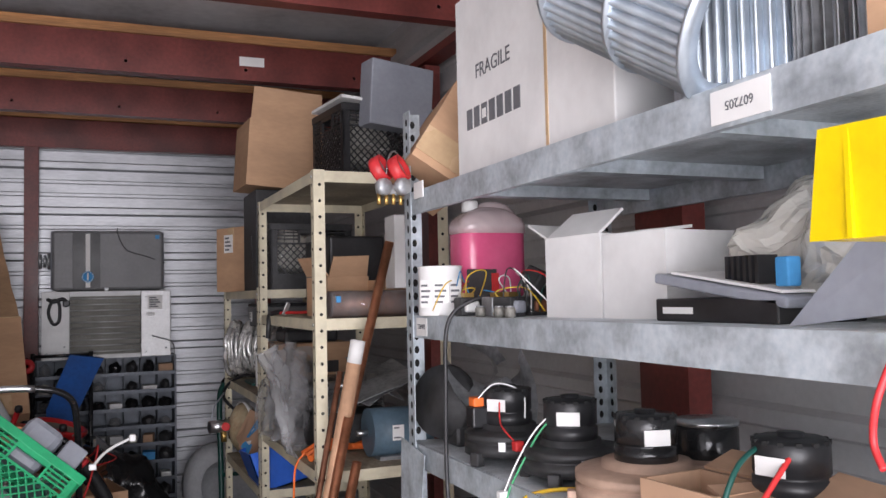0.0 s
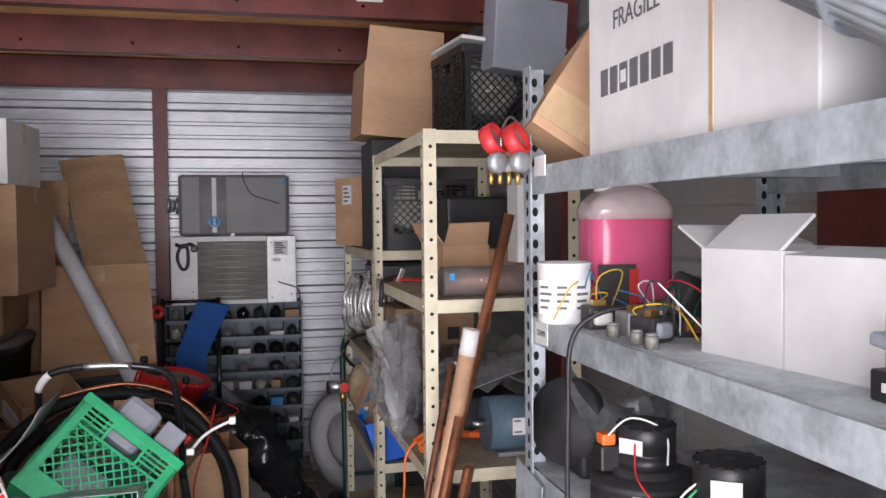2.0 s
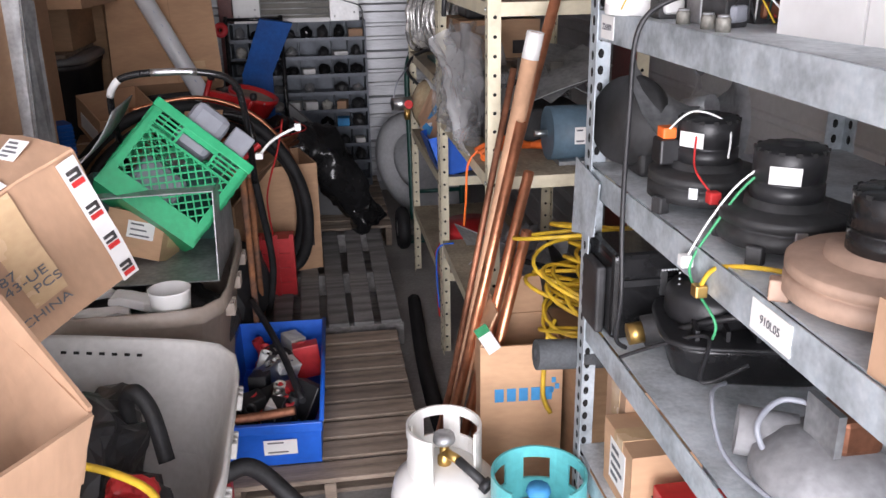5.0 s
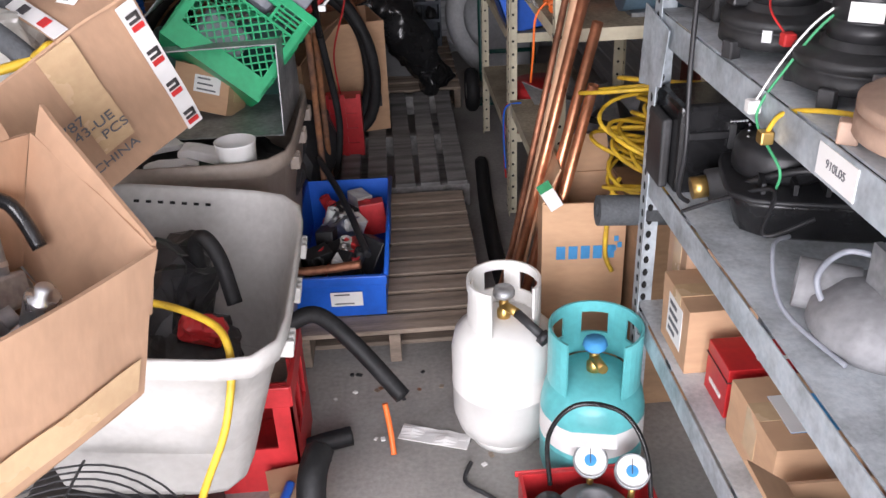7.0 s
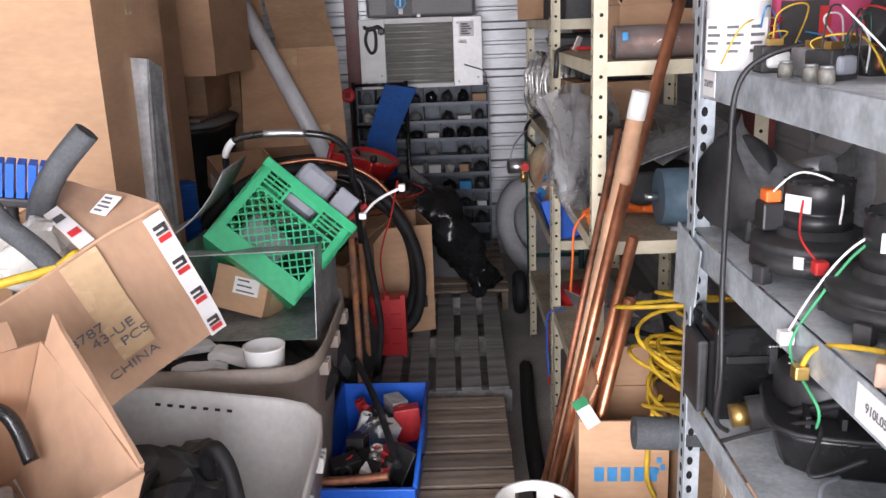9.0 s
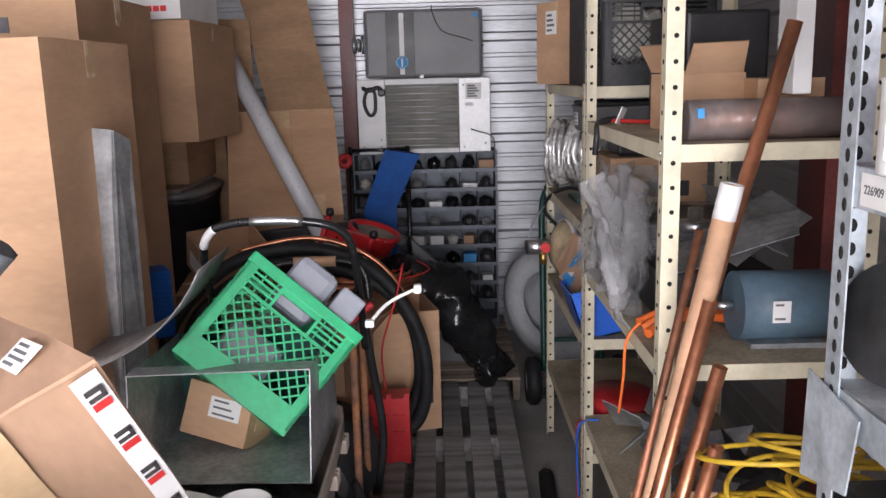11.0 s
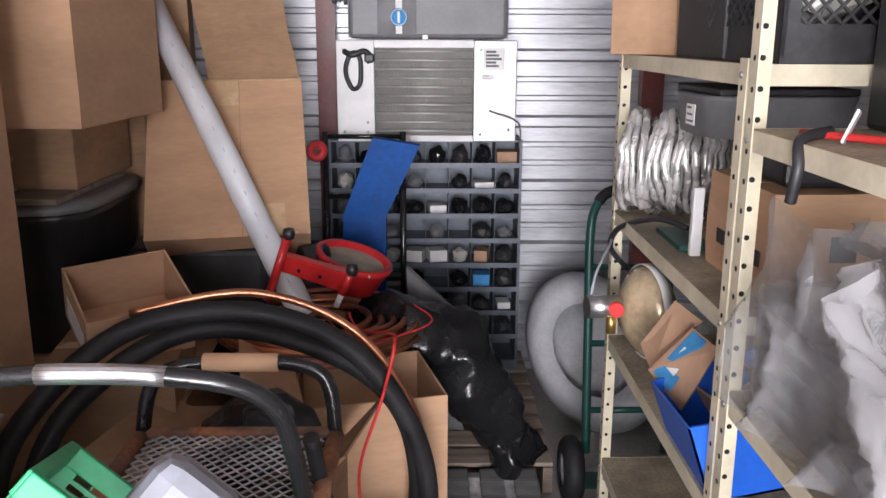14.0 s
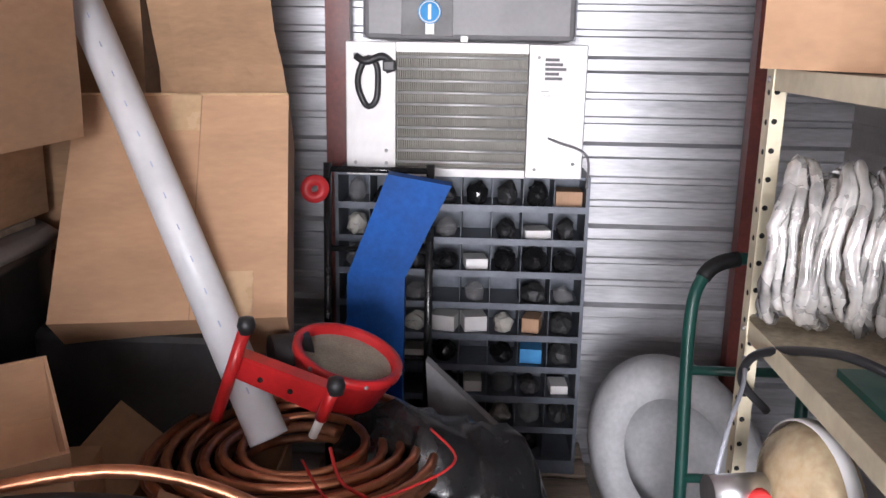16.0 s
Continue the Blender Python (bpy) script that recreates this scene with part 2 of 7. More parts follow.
def tube_into(bm, pts, r, seg=10, closed=False, caps=True):
    pts = [Vector(p) for p in pts]
    rs = r if isinstance(r, (list, tuple)) else [r] * len(pts)
    rings, prev = [], None
    for i, p in enumerate(pts):
        if closed:
            d = pts[(i + 1) % len(pts)] - pts[i - 1]
        else:
            d = pts[min(i + 1, len(pts) - 1)] - pts[max(i - 1, 0)]
        d.normalize()
        if prev is None:
            a, _ = ring_frame(d)
        else:
            a = prev - d * prev.dot(d)
            a = a.normalized() if a.length > 1e-6 else ring_frame(d)[0]
        prev = a
        b = d.cross(a)
        rings.append([bm.verts.new(p + rs[i] * (math.cos(2 * math.pi * k / seg) * a + math.sin(2 * math.pi * k / seg) * b)) for k in range(seg)])
    n = len(rings)
    for i in range(n if closed else n - 1):
        A, B = rings[i], rings[(i + 1) % n]
        for k in range(seg):
            f = bm.faces.new((A[k], A[(k + 1) % seg], B[(k + 1) % seg], B[k]))
            f.smooth = True
    if caps and not closed:
        bm.faces.new(rings[0][::-1])
        bm.faces.new(rings[-1])
    return bm


def tube(pts, r, seg=10, closed=False):
    return tube_into(bmesh.new(), pts, r, seg, closed)


def pipe_into(bm, a, b, r0, r1, seg=20):
    """A hollow tube with open ends."""
    a, b = Vector(a), Vector(b)
    u, v = ring_frame(b - a)
    loops = []
    for p, r in ((a, r0), (b, r0), (b, r1), (a, r1)):
        loops.append([bm.verts.new(p + r * (math.cos(2 * math.pi * k / seg) * u + math.sin(2 * math.pi * k / seg) * v)) for k in range(seg)])
    for i in range(4):
        A, B = loops[i], loops[(i + 1) % 4]
        for k in range(seg):
            f = bm.faces.new((A[k], A[(k + 1) % seg], B[(k + 1) % seg], B[k]))
            f.smooth = i in (0, 2)
    return bm


def smooth_path(pts, n=8, closed=False):
    pts = [Vector(p) for p in pts]
    out = []
    m = len(pts)
    for i in range(m if closed else m - 1):
        if closed:
            p0, p1, p2, p3 = pts[i - 1], pts[i], pts[(i + 1) % m], pts[(i + 2) % m]
        else:
            p0, p1, p2, p3 = pts[max(i - 1, 0)], pts[i], pts[i + 1], pts[min(i + 2, m - 1)]
        for k in range(n):
            t = k / n
            out.append(0.5 * ((2 * p1) + (p2 - p0) * t + (2 * p0 - 5 * p1 + 4 * p2 - p3) * t * t + (3 * p1 - p0 - 3 * p2 + p3) * t ** 3))
    if not closed:
        out.append(pts[-1])
    return out


def lathe(profile, seg=32, bm=None, m=None):
    """Turned round z from (radius, height) pairs."""
    bm = bm or bmesh.new()
    m = m or Matrix()
    rings = []
    for r, z in profile:
        if r < 1e-5:
            rings.append([bm.verts.new(m @ Vector((0, 0, z)))])
        else:
            rings.append([bm.verts.new(m @ Vector((r * math.cos(2 * math.pi * k / seg), r * math.sin(2 * math.pi * k / seg), z))) for k in range(seg)])
    for A, B in zip(rings, rings[1:]):
        for k in range(seg):
            a = [A[k % len(A)], A[(k + 1) % seg % len(A)], B[(k + 1) % seg % len(B)], B[k % len(B)]]
            a = list(dict.fromkeys(a))
            if len(a) > 2:
                bm.faces.new(a).smooth = True
    return bm


def quad_sheet(bm, a, b, c, d, thick, n=1):
    """A thin board between four corners."""
    a, b, c, d = map(Vector, (a, b, c, d))
    nn = (b - a).cross(d - a).normalized() * thick
    vs = [bm.verts.new(p) for p in (a, b, c, d, a + nn, b + nn, c + nn, d + nn)]
    for f in ((3, 2, 1, 0), (4, 5, 6, 7), (0, 1, 5, 4), (1, 2, 6, 5), (2, 3, 7, 6), (3, 0, 4, 7)):
        bm.faces.new([vs[i] for i in f])
    return bm


def crumple(bm, amount, scale, seed=0):
    for v in bm.verts:
        v.co += amount * noise.noise_vector(v.co * scale + Vector((seed, seed * 2, 0)))
    return bm


def part(name, bm, material, parent, label=""):
    me = bpy.data.meshes.new(name)
    bmesh.ops.recalc_face_normals(bm, faces=bm.faces)
    bm.to_mesh(me)
    bm.free()
    me.materials.append(M[material])
    ob = new(name, me)
    ob.parent = parent
    if label:
        ob["label"] = label
    return ob


def shared(name, me, parent, m):
    ob = new(name, me)
    ob.parent = parent
    ob.matrix_basis = m
    return ob


def mesh_of(name, bm, material):
    me = bpy.data.meshes.new(name)
    bmesh.ops.recalc_face_normals(bm, faces=bm.faces)
    bm.to_mesh(me)
    bm.free()
    me.materials.append(M[material])
    return me


def thing(name, label, category, m=None, group="", kind=""):
    ob = new(name)
    ob.empty_display_size = 0.05
    if m is not None:
        ob.matrix_basis = m
    return tagged(ob, label, category, group, kind)


def solid(name, bm, material, label, category="", m=None, group="", kind=""):
    """A thing of one mesh."""
    ob = part(name, bm, material, None)
    if m is not None:
        ob.matrix_basis = m
    return tagged(ob, label, category, group, kind)


def lettering(text, size, m, material, parent, name="lettering"):
    cu = bpy.data.curves.new(name, "FONT")
    cu.body, cu.size, cu.extrude = text, size, 0.0004
    cu.align_x, cu.align_y = "CENTER", "CENTER"
    tmp = bpy.data.objects.new("tmp", cu)
    scene.collection.objects.link(tmp)
    me = bpy.data.meshes.new_from_object(tmp)
    bpy.data.objects.remove(tmp)
    me.materials.clear()
    me.materials.append(M[material])
    return shared(name, me, parent, m)


def axes(o, x, z):
    """A pose from its origin, x direction and rough z direction."""
    x = Vector(x).normalized()
    y = Vector(z).cross(x).normalized()
    z = x.cross(y)
    m = Matrix((x, y, z)).transposed().to_4x4()
    m.translation = o
    return m


FRONT = pose(0, 0, 0, 90, 0, 0)


def carton(name, label, m, sx, sy, sz, material="card", flaps=None, tape=True, w=0.006, inside="card_dark", group=""):
    """A corrugated box; m is the pose of its base centre. flaps: four angles out from upright (front, right, back, left), or None if shut."""
    t = thing(name, label, "box", m, group)
    X, Y = sx / 2, sy / 2
    if flaps is None:
        part("body", crumple_box(sx, sy, sz), material, t)
        if tape:
            part("tape", box(-X - 0.001, -0.025, sz - 0.001, X + 0.001, 0.025, sz + 0.0015), "tape", t, "clear brown packing tape")
            part("tape", box(-X - 0.0016, -0.025, sz - 0.09, -X + 0.001, 0.025, sz - 0.002), "tape", t, "clear brown packing tape")
            part("tape", box(X - 0.001, -0.025, sz - 0.09, X + 0.0016, 0.025, sz - 0.002), "tape", t, "clear brown packing tape")
    else:
        for q in ((-X, -Y, 0, X, -Y + w, sz), (-X, Y - w, 0, X, Y, sz), (-X, -Y + w, 0, -X + w, Y - w, sz), (X - w, -Y + w, 0, X, Y - w, sz)):
            part("side_panel", box(*q), material, t)
        part("base", box(-X + w, -Y + w, 0, X - w, Y - w, w), material, t)
        fl = min(sx, sy) / 2
        for ang, (p, q, o) in zip(flaps, (((-X, -Y), (X, -Y), (0, -1)), ((X, -Y), (X, Y), (1, 0)), ((X, Y), (-X, Y), (0, 1)), ((-X, Y), (-X, -Y), (-1, 0)))):
            if ang is None:
                continue
            a = radians(ang)
            dx, dz = math.sin(a) * fl, math.cos(a) * fl
            i = 0.004
            pa, pb = Vector((*p, sz)), Vector((*q, sz))
            e = (pb - pa).normalized() * i
            off = Vector((o[0] * dx, o[1] * dx, dz))
            part("flap", crumple(quad_sheet(bmesh.new(), pa + e, pb - e, pb - e * 3 + off, pa + e * 3 + off, -0.005), 0.006, 9, ang), material, t)
    return t


def crumple_box(sx, sy, sz):
    bm = box(-sx / 2, -sy / 2, 0, sx / 2, sy / 2, sz)
    bmesh.ops.subdivide_edges(bm, edges=bm.edges[:], cuts=4, use_grid_fill=True)
    for v in bm.verts:
        k = 0.004 * noise.noise(v.co * 7 + Vector((sx * 31, sy * 17, 0)))
        if 0.001 < v.co.z:
            v.co += Vector((math.copysign(k, v.co.x), k, k * 0.5))
    return bm


def sticker(parent, m, w, h, bars=3, material="paper", name="label_sticker"):
    """A printed paper label in its own xz plane, facing -y."""
    s = part(name, box(-w / 2, -0.0008, -h / 2, w / 2, 0.0008, h / 2), material, parent)
    s.matrix_basis = m
    for k in range(bars):
        z = h * (0.32 - 0.64 * k / max(1, bars - 1))
        b = part("print", box(-w * 0.38, -0.0014, z - h * 0.05, w * (0.1 + 0.25 * ((k * 7) % 3) / 2), -0.0004, z + h * 0.05), "ink_grey", s)
    return s


# ---- the storage unit ----
XL, XR, YB, YF, ZC = -1.6, 1.78, 6.52, -1.2, 2.95


def panel_profile(length, height):
    """Ribbed metal sheet: ribs run along x, heights along z, depth along y (towards -y)."""
    zs = []
    z = 0.0
    while z < height:
        for dz, d in ((0.0, 0.0), (0.012, 0.03), (0.05, 0.03), (0.062, 0.0), (0.125, 0.0), (0.131, 0.006), (0.149, 0.006), (0.155, 0.0), (0.212, 0.0), (0.218, 0.006), (0.236, 0.006), (0.242, 0.0)):
            if z + dz < height:
                zs.append((z + dz, d))
        z += 0.305
    zs.append((height, 0.0))
    bm = bmesh.new()
    n = 14
    cols = []
    for z, d in zs:
        cols.append([bm.verts.new((length * k / n, -d + 0.003 * noise.noise(Vector((k * 0.9, z * 3, 0))), z)) for k in range(n + 1)])
    for A, B in zip(cols, cols[1:]):
        for k in range(n):
            bm.faces.new((A[k], A[k + 1], B[k + 1], B[k]))
    bx(bm, 0, 0.008, 0, length, 0.05, height)
    return bm


def structure(name, bm, material, label):
    return solid(name, bm, material, label, kind="structure")


structure("floor", box(XL - 0.1, YF - 0.3, -0.12, XR + 0.1, YB + 0.1, 0), "concrete", "stained grey concrete floor of the storage unit")
structure("ground", box(-60, -80, -0.3, 60, YF - 0.3, -0.02), "asphalt", "grey asphalt drive outside the open door")
w = structure("wall_north", panel_profile(XR - XL, ZC), "zinc_wall", "ribbed bare galvanised metal back wall")
w.location = (XL, YB, 0)
w = structure("wall_east", panel_profile(YB - YF, ZC), "side_wall", "ribbed grey metal side wall")
w.matrix_basis = pose(XR, YB, 0, 0, 0, -90)
w = structure("wall_west", panel_profile(YB - YF, ZC), "side_wall", "ribbed grey metal side wall")
w.matrix_basis = pose(XL, YF, 0, 0, 0, 90)
bm = box(XL, YF - 0.05, 0, -1.35, YF, ZC)
bx(bm, 1.5, YF - 0.05, 0, XR, YF, ZC)
bx(bm, -1.35, YF - 0.05, 2.45, 1.5, YF, ZC)
structure("wall_south", bm, "side_wall", "grey metal front wall round the open roll-up door")
structure("ceiling", box(XL - 0.1, YF - 0.1, ZC, XR + 0.1, YB + 0.1, ZC + 0.06), "roof_sheet", "grey foil-faced roof sheeting")


def purlin(y, z0=2.62, z1=2.80):
    t = thing("purlin", "dark red painted steel roof purlin with a timber strip", "beam", pose(0, y, 0), "roof purlins", "structure")
    bm = bmesh.new()
    bx(bm, XL, 0, z0, XR, 0.006, z1)
    bx(bm, XL, 0.006, z0, XR, 0.07, z0 + 0.006)
    bx(bm, XL, 0.006, z1 - 0.006, XR, 0.07, z1)
    bx(bm, XL, 0.066, z0 + 0.006, XR, 0.07, z0 + 0.02)
    part("web", bm, "red_steel", t)
    part("timber", box(XL, -0.012, z1 + 0.002, XR, 0.05, z1 + 0.045, bev=0.003), "new_wood", t, "raw orange timber strip")
    for k in range(6):
        part("bolt", lathe([(0, -0.004), (0.008, -0.004), (0.008, 0.0), (0, 0.0)], 8, m=pose(-1.2 + 0.55 * k, 0, z0 + 0.05, 90)), "dull_steel", t)
    return t


for y in (1.05, 2.2, 3.35, 5.5):
    purlin(y)
p = purlin(4.5)
part("paper_tag", box(0.97, -0.003, 2.69, 1.09, -0.0006, 2.735), "paper", p, "blank white paper tag")
g = structure("girt", box(XL, 6.40, 2.57, XR, 6.475, 2.76, bev=0.004), "red_steel", "dark red steel beam across the back wall")
tb = structure("trim", box(XL, 6.39, 2.765, XR, 6.45, 2.81, bev=0.003), "new_wood", "raw timber strip on the back wall beam")


def column(x, y, wx, wy, label="dark red painted steel wall column"):
    bm = bmesh.new()
    bx(bm, -wx / 2, -wy / 2, 0, wx / 2, -wy / 2 + 0.006, 2.57)
    bx(bm, -wx / 2, wy / 2 - 0.006, 0, wx / 2, wy / 2, 2.57)
    bx(bm, -wx / 2, -wy / 2 + 0.006, 0, -wx / 2 + 0.006, wy / 2 - 0.006, 2.57)
    bx(bm, wx / 2 - 0.006, -wy / 2 + 0.006, 0, wx / 2, wy / 2 - 0.006, 2.57)
    c = structure("column", bm, "red_steel", label)
    c.location = (x, y, 0)


column(-0.055, 6.435, 0.085, 0.07)
column(1.43, 6.435, 0.10, 0.07)
column(1.70, 2.18, 0.07, 0.20)
column(1.70, 3.9, 0.07, 0.20)
column(1.70, 0.4, 0.07, 0.20)
structure("eave_beam", box(1.66, YF, 2.58, 1.74, 6.39, 2.616), "red_steel", "dark red steel edge beam along the side wall")


# ---- galvanised shelving ----
def slotted_post(name, parent, x, y, z0, z1, lx, ly, material, leg=0.042, pitch=0.04, holes="hole"):
    """An angle post; lx, ly: the way its two legs run."""
    bm = bmesh.new()
    t = 0.0025
    bx(bm, min(0, lx * leg), min(0, ly * t), z0, max(0, lx * leg), max(0, ly * t), z1)
    bx(bm, min(0, lx * t), min(ly * t, ly * leg), z0, max(0, lx * t), max(ly * t, ly * leg), z1)
    p = part(name, bm, material, parent)
    p.location = (x, y, 0)
    return p


def slots(post, lx, ly, z0, z1, leg, pitch, rw, rh):
    """The punched holes, seen dark from both sides of the angle."""
    bm = bmesh.new()
    z = z0 + 0.02
    while z < z1 - 0.01:
        cx, cy = lx * leg * 0.55, ly * leg * 0.55
        lathe([(0, -0.0007), (1, -0.0007), (1, 0.0033), (0, 0.0033)], 8, bm, Matrix.Translation((cx, 0 if ly > 0 else 0, z)) @ pose(0, 0, 0, 90 if ly < 0 else -90) @ Matrix.Diagonal((rw, rh, 1, 1)))
        lathe([(0, -0.0007), (1, -0.0007), (1, 0.0033), (0, 0.0033)], 8, bm, Matrix.Translation((0, cy, z)) @ pose(0, 0, 0, 0, 90 if lx > 0 else -90) @ Matrix.Diagonal((rh, rw, 1, 1)))
        z += pitch
    part("slot", bm, "hole", post, "punched holes")["kind"] = "stuff"


GX0, GX1, GY0, GY1 = 1.045, 1.64, -0.15, 2.40
rack = thing("steel_shelving", "galvanised steel slotted-angle shelving unit along the side wall", "shelving", pose(0, 0, 0))
for x, y, lx, ly in ((GX0, GY1, 1, -1), (GX1, GY1, -1, -1), (GX0, GY0, 1, 1), (GX1, GY0, -1, 1)):
    p = slotted_post("post", rack, x, y, 0, 2.02, lx, ly, "galv", 0.045)
    if y > 1:
        slots(p, lx, ly, 0, 2.02, 0.045, 0.034, 0.0065, 0.010)
SHELF = {"A": 1.812, "B": 1.503, "C": 1.185, "D": 0.842, "E": 0.485}
for k, z in SHELF.items():
    bm = bmesh.new()
    bx(bm, GX0 + 0.012, GY0 + 0.003, z - 0.003, GX1 - 0.003, GY1 - 0.003, z)
    part("shelf_board", bm, "galv_shelf", rack, "dusty galvanised sheet shelf")
    for x in (GX0 + 0.003, GX1 - 0.016):
        bm = box(x, GY0 + 0.003, z - 0.056, x + 0.0025, GY1 - 0.003, z)
        bx(bm, x + 0.0025, GY0 + 0.003, z - 0.056, x + 0.014, GY1 - 0.003, z - 0.0535)
        part("beam", bm, "galv", rack)
    if k in "ABCDE":
        for j in range(6):
            yy = 0.15 + 0.4 * j
            part("shelf_stiffener", box(GX0 + 0.02, yy, z - 0.03, GX1 - 0.02, yy + 0.04, z - 0.003), "galv", rack)
# handwritten tags on the beams
for k, y, wy, txt, ang in (("A", 1.183, 0.105, "607205", 180), ("B", 2.30, 0.07, "226909", 0), ("C", 1.615, 0.10, "910L05", 0)):
    z = SHELF[k] - 0.028
    tag = part("shelf_tag", box(GX0 + 0.0012, y - wy / 2, z - 0.022, GX0 + 0.0026, y + wy / 2, z + 0.022), "paper", rack, "handwritten white tag")
    lettering(txt, 0.017, pose(GX0 + 0.0006, y, z, 90, 0, -90) @ pose(0, 0, 0, 0, 0, ang), "ink_grey", tag)
tag = part("shelf_tag", box(GX0 - 0.004, 2.26, 1.79, GX0 - 0.001, 2.32, 1.83), "paper", rack, "torn white tag")
# bent corner plate at the third shelf
part("corner_plate", crumple(quad_sheet(bmesh.new(), (GX0 - 0.012, 2.43, 1.02), (GX0 - 0.006, 2.30, 1.05), (GX0 - 0.004, 2.28, 1.17), (GX0 - 0.01, 2.43, 1.19), 0.003), 0.006, 9), "galv", rack, "bent galvanised corner plate")


# ---- beige shelving ----
def beige_unit(x0, x1, y0, y1, top, levels, label):
    t = thing("metal_shelving", label, "shelving", pose(0, 0, 0), "beige shelving units")
    for x, y, lx, ly in ((x0, y0, 1, 1), (x1, y0, -1, 1), (x0, y1, 1, -1), (x1, y1, -1, -1)):
        p = slotted_post("post", t, x, y, 0, top, lx, ly, "beige", 0.036)
        slots(p, lx, ly, 0, top, 0.036, 0.051, 0.0052, 0.0052)
    for z in levels:
        bm = bmesh.new()
        a, b, c, d = x0 + 0.003, y0 + 0.003, x1 - 0.003, y1 - 0.003
        bx(bm, a, b, z - 0.036, c, b + 0.0015, z)
        bx(bm, a, d - 0.0015, z - 0.036, c, d, z)
        bx(bm, a, b + 0.0015, z - 0.036, a + 0.0015, d - 0.0015, z)
        bx(bm, c - 0.0015, b + 0.0015, z - 0.036, c, d - 0.0015, z)
        s = part("shelf_rim", bm, "beige", t)
        part("shelf_top", box(a + 0.002, b + 0.002, z - 0.003, c - 0.002, d - 0.002, z - 0.0005), "shelf_board", t, "dirty beige sheet shelf")
        for xx, yy in ((a - 0.004, b + 0.018), (a - 0.004, d - 0.018)):
            part("bolt", lathe([(0, -0.003), (0.005, -0.003), (0.006, 0.0), (0, 0.0)], 8, m=pose(xx, yy, z - 0.018, 0, 90)), "steel", t)
    return t


beige_unit(0.945, 1.40, 2.955, 3.915, 1.955, (0.50, 1.01, 1.485, 1.952), "tall beige steel shelving unit with punched posts")
beige_unit(0.945, 1.40, 3.925, 4.915, 1.60, (0.35, 0.76, 1.145, 1.59), "lower beige steel shelving unit loaded with parts")


# ---- pallets ----
def pallet(label, x0, y0, x1, y1, along_x, material, n, ht=0.135):
    t = thing("pallet", label, "pallet", pose(x0, y0, 0), "wooden pallets on the floor")
    W, D = x1 - x0, y1 - y0
    L, S = (W, D) if along_x else (D, W)
    bw = S / n * (0.80 if along_x else 0.72)
    me = mesh_of("plank", box(-L / 2, -bw / 2, -0.008, L / 2, bw / 2, 0.008, bev=0.003), material)
    rnd = random.Random(int(x0 * 100) + n)
    for top in (1, 0):
        for k in range(n if top else 3):
            c = (k + 0.5) * S / (n if top else 3)
            m = pose(W / 2, c, ht - 0.008 if top else 0.008, 0, 0, rnd.uniform(-0.6, 0.6)) if along_x else pose(c, D / 2, ht - 0.008 if top else 0.008, 0, 0, 90 + rnd.uniform(-0.6, 0.6))
            shared("plank", me, t, m)
    for k in range(3):
        c = 0.02 + k * (L - 0.04) / 2
        b = box(c - 0.018, 0.01, 0.016, c + 0.018, S - 0.01, ht - 0.016, bev=0.003) if along_x else box(0.01, c - 0.018, 0.016, S - 0.01, c + 0.018, ht - 0.016, bev=0.003)
        part("stringer", b, material, t)


pallet("worn brown wooden pallet with cross planks", 0.15, 2.86, 0.75, 3.90, True, "pallet_brown", 9)
pallet("weathered grey wooden pallet with long planks", 0.22, 3.98, 0.80, 5.24, False, "pallet_grey", 5)
pallet("brown wooden pallet under the parts cabinet", -0.10, 5.26, 0.86, 6.44, True, "pallet_brown", 8)


